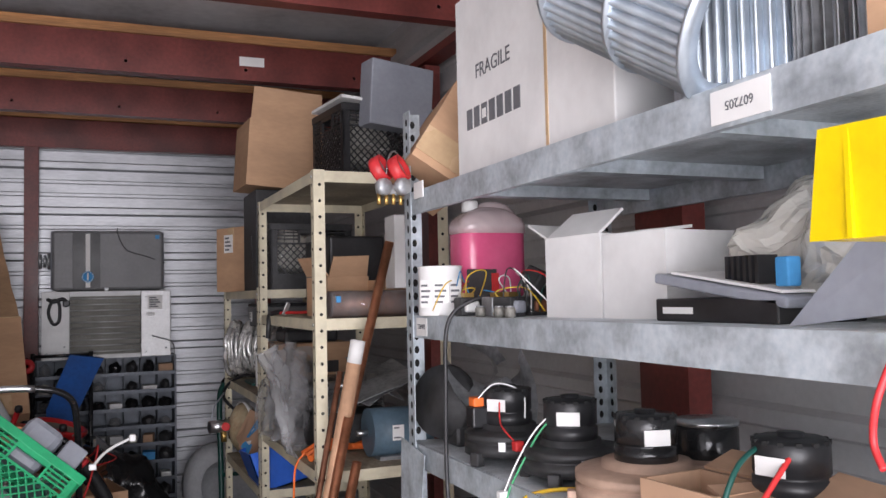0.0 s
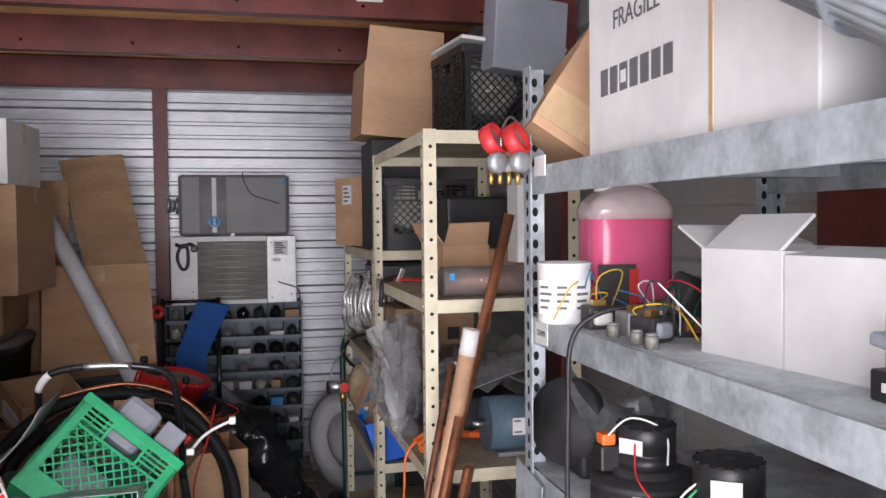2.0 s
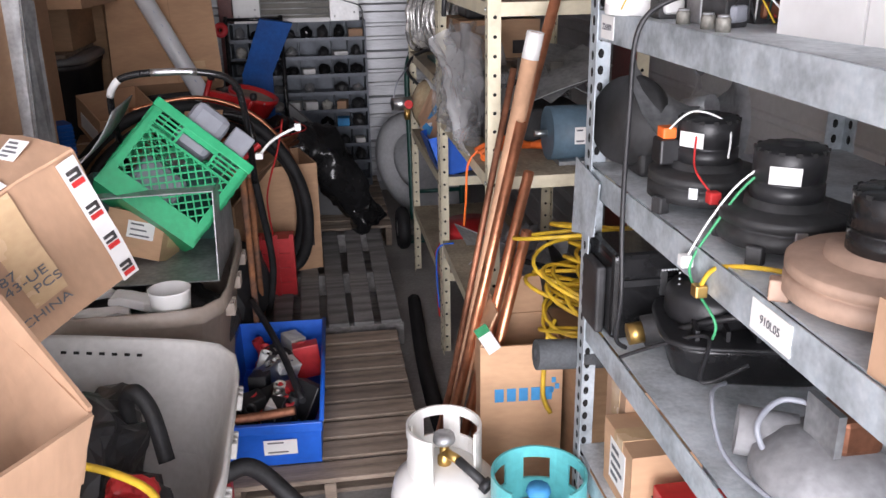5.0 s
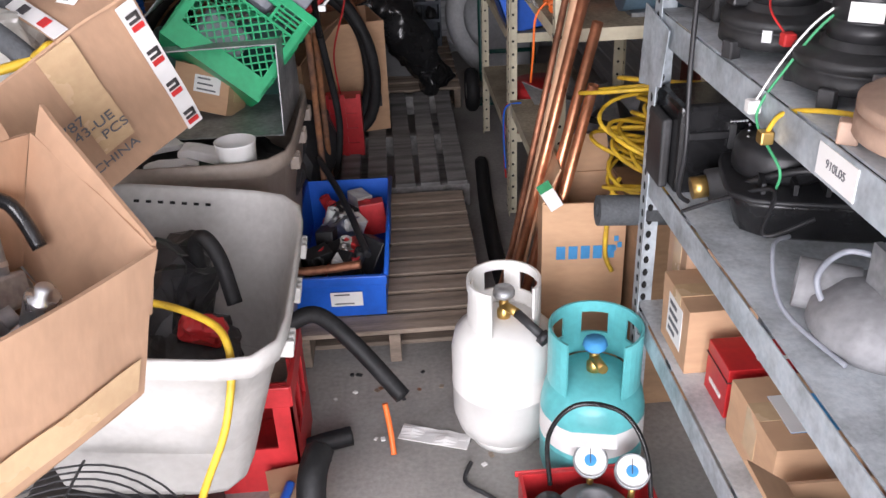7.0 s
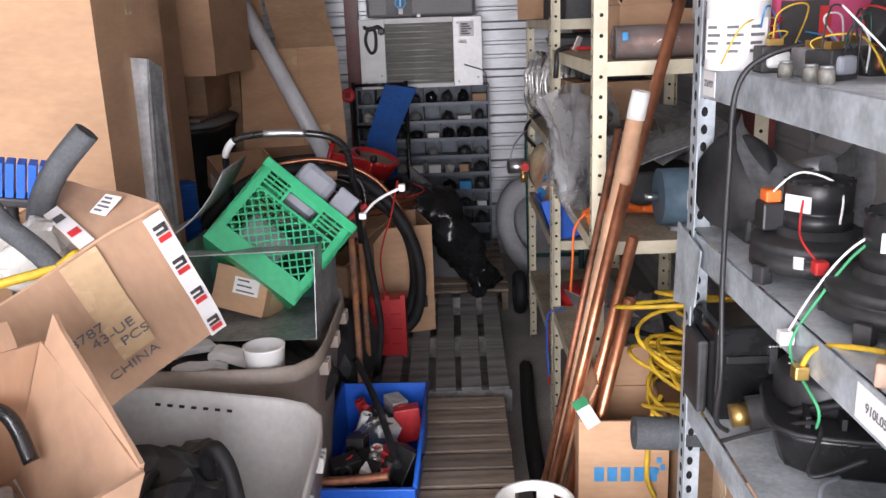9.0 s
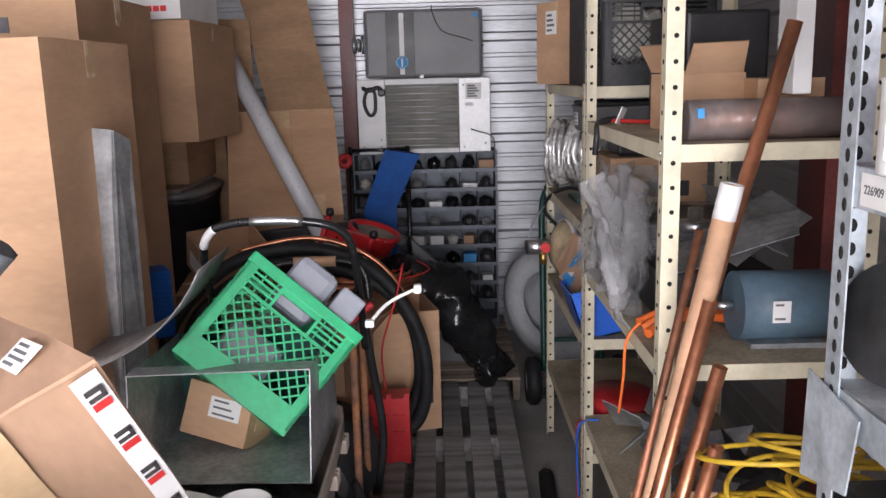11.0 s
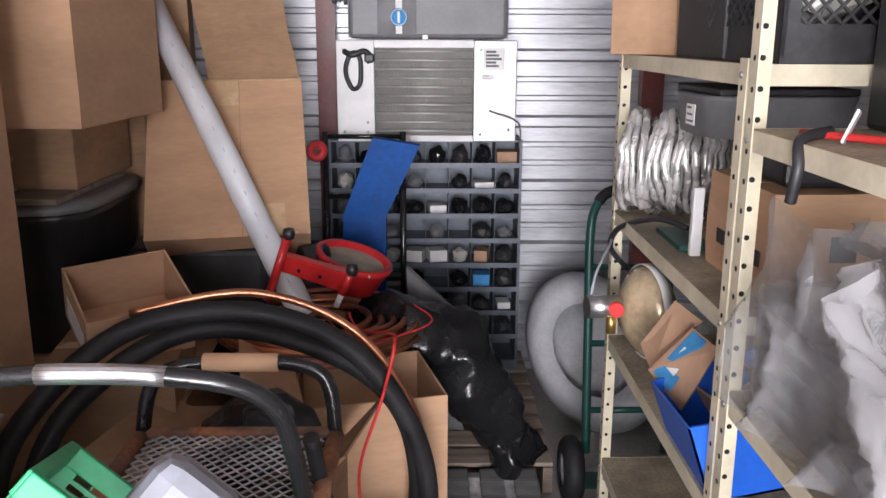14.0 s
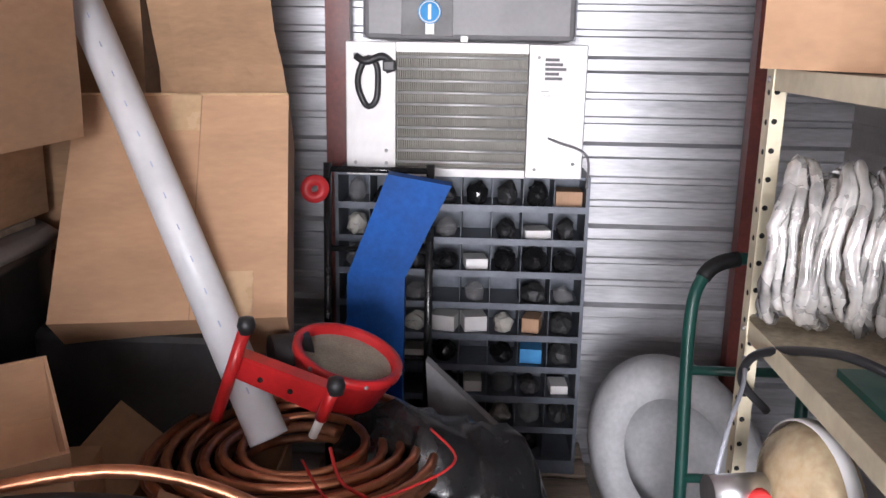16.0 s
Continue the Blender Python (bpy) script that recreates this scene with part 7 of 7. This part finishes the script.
wire("wire_lead", "grey lead hanging across the lower shelf", [(1.12, 1.62, 0.85), (1.08, 1.75, 0.87), (1.10, 1.85, 0.92), (1.16, 1.92, 0.90)], 0.004, "grey_plastic", cat="cable")
t = plain_carton("brown carton with a white label on the bottom shelf", 1.075, 2.10, zE, 1.27, 2.265, zE + 0.155)
sticker(t, pose(-0.0985, 0.0, 0.08, 0, 0, -90), 0.09, 0.10, 4)
t = thing("red_carton", "glossy red printed carton on the bottom shelf", "box", pose(1.20, 2.005, zE))
part("body", box(-0.095, -0.055, 0, 0.10, 0.055, 0.115, bev=0.002), "red_paint", t)
part("lid_edge", box(-0.097, -0.057, 0.085, 0.102, 0.057, 0.0865), "ink", t)
part("printed_mark", box(-0.0965, -0.03, 0.03, -0.0945, 0.03, 0.04), "paper", t)
part("printed_mark", box(-0.03, -0.03, 0.1148, 0.05, -0.02, 0.1160), "paper", t)
t = plain_carton("brown carton with a blue label on the bottom shelf", 1.10, 1.72, zE, 1.30, 1.92, zE + 0.12)
part("label_sticker", box(-0.06, -0.06, 0.1202, 0.06, 0.04, 0.1216), "ink_blue", t)
part("label_sticker", box(-0.06, -0.06, 0.1214, -0.02, 0.04, 0.1226), "paper", t)
plain_carton("tan carton at the back of the bottom shelf", 1.12, 2.27, zE, 1.40, 2.39, zE + 0.20, 0, "card_light")
t = carton("carton", "open carton of fittings on the bottom shelf", pose(1.19, 1.54, zE), 0.2, 0.26, 0.10, "card", (40, None, None, 50))
for k in range(7):
    solid("pipe_fitting", lathe([(0.018, 0), (0.028, 0), (0.028, 0.04), (0.02, 0.05), (0.02, 0.09), (0.014, 0.09), (0.018, 0)], 14), dd.choice(["steel", "black_plastic", "dull_steel"]), "metal fitting in a carton", "fitting", pose(1.13 + 0.12 * dd.random(), 1.45 + 0.18 * dd.random(), zE + 0.008, 70 * dd.random(), 0, 360 * dd.random()), "fittings in the carton")

# ---- on the tall beige shelving ----
cy = thing("copper_cylinder", "shrink-wrapped copper cylinder on the shelf", "cylinder", pose(1.02, 3.06, 1.485))
part("shell", tube([(0, 0, 0.043), (0.33, 0, 0.043)], 0.043, 28), "old_copper", cy)
part("wrap", tube([(-0.005, 0, 0.043), (0.34, 0, 0.043)], 0.0445, 28), "film", cy, "clear shrink film")
part("blue_mark", box(0.01, -0.0475, 0.050, 0.024, -0.030, 0.070), "ink_blue", cy)
wire("red_stick", "thin red rod with a white tag lying on the shelf", [(0.97, 3.75, 1.495), (1.10, 3.55, 1.497), (1.30, 3.4, 1.50)], 0.006, "ink_red", cat="rod")
solid("paper_tag", box(-0.02, -0.002, 0, 0.02, 0.002, 0.05), "paper", "white barcode tag on a red rod", "tag", pose(1.0, 3.68, 1.487, 20, 10, 60))
wire("black_strap", "black clip and strap hanging off the shelf", [(1.0, 3.72, 1.50), (0.95, 3.70, 1.49), (0.94, 3.68, 1.45), (0.938, 3.69, 1.40)], 0.009, "black_plastic", cat="strap")
carton("carton", "small open brown carton on the middle shelf", pose(1.14, 3.40, 1.486, 0, 0, 8), 0.16, 0.2, 0.14, "card", (25, None, None, 30))
plain_carton("brown printed carton on the middle shelf", 1.23, 3.22, 1.486, 1.385, 3.5, 1.61)
solid("black_binder", box(-0.11, -0.2, 0, 0.11, 0.2, 0.30, bev=0.01), "black_plastic", "black plastic case on the middle shelf", "case", pose(1.25, 3.70, 1.486))
solid("white_sleeve", box(-0.02, -0.05, 0, 0.02, 0.05, 0.25, bev=0.003), "white_card", "white paper sleeve standing on the shelf", "sleeve", pose(1.27, 3.12, 1.578))
mb = thing("motor", "blue-grey electric motor on the shelf", "motor", pose(1.27, 3.12, 1.011))
part("motor_body", tube([(-0.11, 0, 0.085), (0.10, 0, 0.085)], 0.08, 28), "tank_teal", mb)
M["motor_blue"] = mat("motor_blue", (0.10, 0.16, 0.21), 0.5, var=0.12, bump=0.1, stain=0.3)
mb.children[0].data.materials[0] = M["motor_blue"]
part("foot", box(-0.09, -0.07, 0, 0.08, 0.07, 0.012), "dull_steel", mb)
part("shaft", tube([(-0.15, 0, 0.085), (-0.11, 0, 0.085)], 0.01, 10), "steel", mb)
sticker(mb, pose(-0.03, -0.083, 0.09), 0.04, 0.05, 2)
fb = thing("fan_blade_set", "grey steel fan blades stacked with pulleys", "fan", pose(1.15, 3.35, 1.011))
for k in range(3):
    q = quad_sheet(bmesh.new(), (-0.14, -0.16, 0.0), (0.16, -0.22, 0.10), (0.20, -0.10, 0.14), (-0.10, -0.02, 0.05), 0.003)
    bmesh.ops.subdivide_edges(q, edges=q.edges[:], cuts=3, use_grid_fill=True)
    part("fan_blade", crumple(q, 0.02, 6, k), "dull_steel", fb).matrix_basis = pose(0.02, 0.05, 0.13 + 0.02 * k, 0, 0, 50 * k)
for x, y in ((0.10, 0.0), (0.02, 0.12)):
    part("pulley", lathe([(0, 0), (0.05, 0), (0.045, 0.012), (0.05, 0.024), (0.02, 0.024), (0.02, 0.06), (0, 0.06)], 24, m=pose(x, y, 0.20)), "steel", fb)
part("block", box(-0.12, -0.05, 0, 0.18, 0.25, 0.125, bev=0.01), "black_dusty", fb)


def drape(label, nm, m, w, h, amp, seed, material, sag=0.0):
    b = bmesh.new()
    n = 64
    g = [[b.verts.new((w * (i / n - 0.5), 0, h * j / n)) for i in range(n + 1)] for j in range(n + 1)]
    for j in range(n):
        for i in range(n):
            b.faces.new((g[j][i], g[j][i + 1], g[j + 1][i + 1], g[j + 1][i])).smooth = True
    for v in b.verts:
        u = v.co.copy()
        ridge = 1 - abs(noise.noise(u * 5 + Vector((seed, 0, 0)))) * 2.2
        fine = 1 - abs(noise.noise(u * 15 + Vector((0, seed, 3)))) * 2.2
        v.co.y += amp * 1.1 * ridge * abs(ridge) + amp * 0.16 * fine * abs(fine)
        v.co.x += amp * 0.9 * noise.noise(u * 7 + Vector((seed, 5, 0)))
        v.co.z += amp * noise.noise(u * 5 + Vector((9, seed, 0))) - sag * (u.x / w) ** 2
    return solid(nm, b, material, label, "plastic sheet", m)


drape("crumpled clear plastic sheet hanging off the shelf", "plastic_sheet", pose(0.965, 3.55, 1.02, 6, 0, 92), 0.62, 0.36, 0.045, 1, "film")
drape("crumpled clear plastic sheet bunched over black parts", "plastic_sheet", pose(1.10, 3.45, 1.05, -20, 0, 60), 0.55, 0.36, 0.06, 7, "film_grey")
bp = thing("filter_stack", "stack of black filters wrapped in film", "filter", pose(1.16, 3.68, 1.011))
for k in range(6):
    part("filter_panel", box(-0.17, -0.18, 0.035 * k, 0.18, 0.20, 0.035 * k + 0.03, bev=0.004), "black_dusty" if k % 2 else "black_gloss", bp)
part("wrap", box(-0.178, -0.188, 0.0, 0.188, 0.208, 0.215, bev=0.01), "film", bp, "clear plastic wrap")
st_ = thing("orange_strap", "orange ratchet strap lying on the shelf", "strap", pose(1.02, 3.2, 1.012))
for k in range(3):
    part("webbing", tube(smooth_path([(-0.05, -0.05 + 0.05 * k, 0.01), (0.02, 0.0, 0.03 + 0.012 * k), (0.12, 0.05, 0.02), (0.18, -0.02 + 0.04 * k, 0.03)]), 0.012, 6), "orange", st_)
part("loose_end", tube(smooth_path([(-0.05, 0.02, 0.02), (-0.082, 0.03, -0.03), (-0.085, 0.05, -0.14), (-0.084, 0.10, -0.25)]), 0.004, 6), "orange", st_)
for k, (x, y, a, c) in enumerate(((1.10, 3.25, 20, "dull_steel"), (1.2, 3.5, -30, "grey_cloth"), (1.12, 3.65, 60, "dull_steel"), (1.28, 3.3, 80, "black_dusty"))):
    t = thing("ventilator", "dusty grey sheet-metal fan part on the low shelf", "fan", pose(x, y, 0.503 + 0.0 * k, 0, 0, a), "fan parts on the low shelf")
    part("hub", tube([(0, 0, 0), (0, 0, 0.08)], 0.04, 16), c, t)
    for j in range(4):
        q = quad_sheet(bmesh.new(), (0.03, -0.04, 0.02), (0.14, -0.06, 0.0), (0.15, 0.05, 0.12), (0.03, 0.04, 0.08), 0.003)
        part("fan_blade", q, c, t).matrix_basis = pose(0, 0, 0.02, 0, 0, 90 * j)
# ---- on the lower beige shelving ----
fd = thing("flexible_duct", "coil of crinkled silver flexible duct", "duct", pose(1.16, 4.78, 1.148))
bm = bmesh.new()
for k in range(34):
    x = -0.20 + 0.4 * k / 33
    r = 0.128 + 0.012 * math.sin(k * 2.1)
    tube_into(bm, [(x + 0.012 * math.sin(a + k), r * math.cos(a) * 0.96, r * math.sin(a)) for a in [2 * math.pi * i / 40 for i in range(36)]], 0.0095, 6, True)
bmesh.ops.transform(bm, matrix=pose(0.0, 0, 0.152, 0, 0, -24), verts=bm.verts)
part("foil_coil", crumple(crumple(bm, 0.014, 11), 0.007, 45), "duct_foil", fd, "crinkled silver foil loops")["kind"] = "stuff"
ty = thing("plastic_tray", "grey plastic tray with a barcode label", "tray", pose(1.16, 4.40, 1.425, 0, 0, 2))
part("tub", rounded_prism(0.34, 0.30, ((0.92, 0), (0.98, 0.075), (1.0, 0.08), (1.0, 0.09))), "grey_case", ty)
part("lid", box(-0.15, -0.14, 0.091, 0.15, 0.14, 0.105, bev=0.004), "black_dusty", ty)
sticker(ty, pose(-0.172, -0.03, 0.045, 0, 0, -90), 0.055, 0.045, 3)
t = plain_carton("brown printed carton on the lower shelving", 1.04, 4.0, 1.147, 1.36, 4.33, 1.355, 2)
for y, z, h_ in ((-0.10, 0.06, 0.03), (-0.03, 0.13, 0.02), (0.08, 0.06, 0.03)):
    part("printed_mark", box(-0.1645, y - 0.02, z, -0.1615, y + 0.02, z + h_), "ink", t)
for k in range(2):
    part("printed_mark", box(-0.05 + 0.1 * k, -0.1685, 0.08, 0.0 + 0.1 * k, -0.1655, 0.13), "ink", t)
solid("black_tool_case", box(-0.12, -0.10, 0, 0.12, 0.10, 0.055, bev=0.012), "black_plastic", "black tool case on a carton", "case", pose(1.20, 4.15, 1.357))
pcx = thing("circuit_strip", "strip of circuit boards and a grey bracket", "electronics", pose(1.02, 4.5, 1.146))
part("board", box(-0.02, -0.09, 0, 0.06, 0.12, 0.012), "green_paint", pcx)
part("bracket", box(-0.01, -0.14, 0, 0.015, -0.12, 0.16, bev=0.003), "ac_white", pcx)
wire("black_cable", "black cable hanging down the shelving end", [(1.06, 4.55, 1.17), (1.0, 4.62, 1.18), (0.94, 4.78, 1.12), (0.93, 4.83, 1.05), (0.99, 4.86, 0.98)], 0.008, "black_plastic", cat="cable")
vs = thing("pressure_vessel", "dusty amber expansion vessel with a chrome control", "vessel", pose(1.03, 4.66, 0.762))
part("shell", lathe([(0, -0.07), (0.06, -0.062), (0.11, -0.03), (0.125, 0.0), (0.11, 0.03), (0.06, 0.062), (0, 0.07)], 36, m=pose(-0.03, 0.0, 0.155, 0, 90, 12)), "bulb", vs)
part("band", lathe([(0.126, -0.012), (0.129, -0.012), (0.129, 0.012), (0.126, 0.012), (0.126, -0.012)], 36, m=pose(-0.03, 0.0, 0.155, 0, 90, 12)), "white_plastic", vs)
part("control", tube([(-0.20, -0.03, 0.175), (-0.11, -0.015, 0.175)], 0.030, 20), "steel", vs, "chrome control body")
part("red_cap", tube([(-0.125, -0.06, 0.175), (-0.125, -0.03, 0.175)], 0.020, 14), "ink_red", vs)
part("union", tube([(-0.13, -0.02, 0.15), (-0.13, -0.02, 0.10)], 0.014, 10), "brass", vs)
part("capillary", tube(smooth_path([(-0.19, -0.03, 0.21), (-0.17, 0.0, 0.27), (-0.12, 0.1, 0.31), (-0.09, 0.2, 0.32)]), 0.004, 6), "grey_plastic", vs)
t = carton("carton", "torn brown carton with a blue printed panel", axes((1.12, 4.33, 0.775), (0.35, -0.80, -0.12), (-0.52, 0.0, 0.85)), 0.18, 0.12, 0.14, "card_light", (None, None, None, None))
TM = t.matrix_basis.inverted()
PA, PB, PC, PD = [Vector(p) for p in [(0.923, 4.32, 0.885), (0.975, 4.22, 0.828), (1.019, 4.14, 1.004), (0.993, 4.24, 1.016)]]
part("front_flap", quad_sheet(bmesh.new(), *[TM @ p for p in (PA, PB, PC, PD)], 0.005), "card_light", t)
part("side_flap", quad_sheet(bmesh.new(), *[TM @ Vector(p) for p in [(0.929, 4.42, 0.911), (0.935, 4.34, 0.877), (1.02, 4.26, 1.024), (0.982, 4.34, 1.046)]], 0.005), "card_light", t)
TN = (PB - PA).cross(PD - PA).normalized()
TN = -TN if TN.y > 0 else TN
for f0, f1, g0, g1, mt_, up in ((0.12, 0.62, 0.06, 0.98, "ink_blue", 0.007), (0.25, 0.5, 0.28, 0.72, "paper", 0.009)):
    part("printed_mark", quad_sheet(bmesh.new(), *[TM @ (PA.lerp(PB, f).lerp(PD.lerp(PC, f), g) + TN * up) for f, g in ((f0, g0), (f1, g0), (f1, g1), (f0, g1))], 0.001), mt_, t, "blue printed panel" if mt_ == "ink_blue" else "")
bn = thing("parts_bin", "tilted bright blue plastic parts bin", "bin", pose(1.06, 4.12, 0.765, 0, -12, 0))
for nm, q, th in (("front_panel", ((-0.10, -0.15, 0), (-0.10, 0.15, 0), (-0.12, 0.15, 0.14), (-0.12, -0.15, 0.17)), 0.005), ("side_panel", ((-0.10, -0.15, 0), (0.14, -0.15, 0), (0.16, -0.16, 0.17), (-0.12, -0.15, 0.17)), -0.005), ("side_panel", ((-0.10, 0.15, 0), (0.14, 0.15, 0), (0.16, 0.16, 0.17), (-0.12, 0.15, 0.14)), 0.005), ("base", ((-0.10, -0.15, 0), (0.14, -0.15, 0), (0.14, 0.15, 0), (-0.10, 0.15, 0)), 0.005)):
    part(nm, quad_sheet(bmesh.new(), *q, th), "blue_plastic", bn)
rd = thing("drum_cap", "red ribbed plastic drum cap on the low shelf", "cap", pose(1.10, 4.06, 0.352))
part("shell", lathe([(0, 0), (0.13, 0), (0.135, 0.02)] + [(0.13 + 0.004 * (k % 2), 0.02 + 0.012 * k) for k in range(12)] + [(0.11, 0.175), (0, 0.18)], 40), "red_plastic", rd)
wire("red_blue_wire", "tangle of red and blue wires hanging off the low shelf", [(0.97, 3.95, 0.50), (0.93, 3.93, 0.45), (0.935, 3.96, 0.36), (0.93, 3.92, 0.25), (0.94, 3.95, 0.15)], 0.004, "ink_red")
wire("red_blue_wire", "blue wire hanging off the low shelf", [(0.99, 3.86, 0.505), (0.93, 3.88, 0.48), (0.925, 3.90, 0.36), (0.93, 3.88, 0.22)], 0.004, "blue_plastic")

# ---- hand trucks and tub at the back ----
gt = thing("hand_truck", "dark green tube hand truck with rubber wheels", "hand truck", pose(1.02, 5.35, 0))
fp = smooth_path([(-0.03, 0.0, 0.14), (-0.03, 0.06, 0.6), (-0.03, 0.10, 0.95), (0.0, 0.13, 1.06), (0.06, 0.15, 1.10), (0.16, 0.16, 1.10), (0.24, 0.13, 1.05), (0.26, 0.10, 0.95), (0.26, 0.06, 0.6), (0.26, 0.0, 0.14)], 6)
part("frame", tube(fp, 0.016, 12), "green_paint", gt)
part("grip", tube(fp[18:27], 0.020, 12), "rubber", gt)
for z, yy in ((0.30, 0.02), (0.55, 0.05), (0.83, 0.085)):
    part("crossbar", tube([(-0.03, yy, z), (0.26, yy, z)], 0.012, 10), "green_paint", gt)
part("toe_plate", box(-0.05, -0.02, 0.0, 0.28, 0.10, 0.012), "green_paint", gt)
for x in (-0.10, 0.33):
    wh = part("tyre", lathe([(0.062, -0.035), (0.10, -0.035), (0.118, -0.02), (0.122, 0.0), (0.118, 0.02), (0.10, 0.035), (0.062, 0.035), (0.062, -0.035)], 36, m=pose(x, -0.10, 0.125, 0, 90)), "rubber", gt)
    part("rim", lathe([(0, -0.02), (0.02, -0.026), (0.035, -0.012), (0.055, -0.022), (0.063, -0.03), (0.063, 0.03), (0, 0.02)], 28, m=pose(x, -0.10, 0.125, 0, 90)), "white_plastic", gt, "white wheel hub")
part("axle", tube([(-0.10, -0.10, 0.125), (0.33, -0.10, 0.125)], 0.01, 8), "steel", gt)
tbm = thing("foam_tub", "grey-white moulded foam tub leaning on the wall", "tub", pose(1.10, 5.86, 0.35, 62, -28, 0))
part("rim", lathe([(0.155, 0.0), (0.20, 0.03), (0.245, 0.01), (0.27, -0.06), (0.26, -0.16), (0.20, -0.20), (0.16, -0.15), (0.10, -0.17), (0, -0.17)] , 44), "grey_plastic", tbm)
M["foam_white"] = mat("foam_white", (0.45, 0.46, 0.47), 0.55, var=0.1, scale=6, bump=0.1, stain=0.2)
tbm.children[0].data.materials[0] = M["foam_white"]
for v in tbm.children[0].data.vertices:
    v.co.y *= 1.35
bh = thing("hand_truck", "black hand truck with a blue bent plate and pink wheel", "hand truck", pose(0.0, 5.93, 0.137))
for x in (-0.02, 0.30):
    part("upright", tube([(x, 0.0, 0.0), (x, 0.06, 1.12)], 0.013, 10), "black_gloss", bh)
for z in (0.15, 0.5, 0.85, 1.10):
    part("crossbar", tube([(-0.02, 0.055 * z, z), (0.30, 0.055 * z, z)], 0.010, 8), "black_gloss", bh)
part("wheel", lathe([(0.012, -0.012), (0.04, -0.012), (0.044, 0), (0.04, 0.012), (0.012, 0.012), (0.012, -0.012)], 24, m=pose(-0.045, -0.02, 1.05, 90, 0, 20)), "red_plastic", bh, "pink caster wheel")
bm = quad_sheet(bmesh.new(), (0.05, -0.03, 0.10), (0.225, -0.03, 0.10), (0.235, -0.03, 0.80), (0.06, -0.03, 0.80), 0.05)
part("lower_plate", bm, "blue_paint", bh)
part("upper_plate", quad_sheet(bmesh.new(), (0.06, -0.031, 0.80), (0.237, -0.031, 0.80), (0.372, -0.05, 1.085), (0.185, -0.05, 1.115), 0.05), "blue_paint", bh)
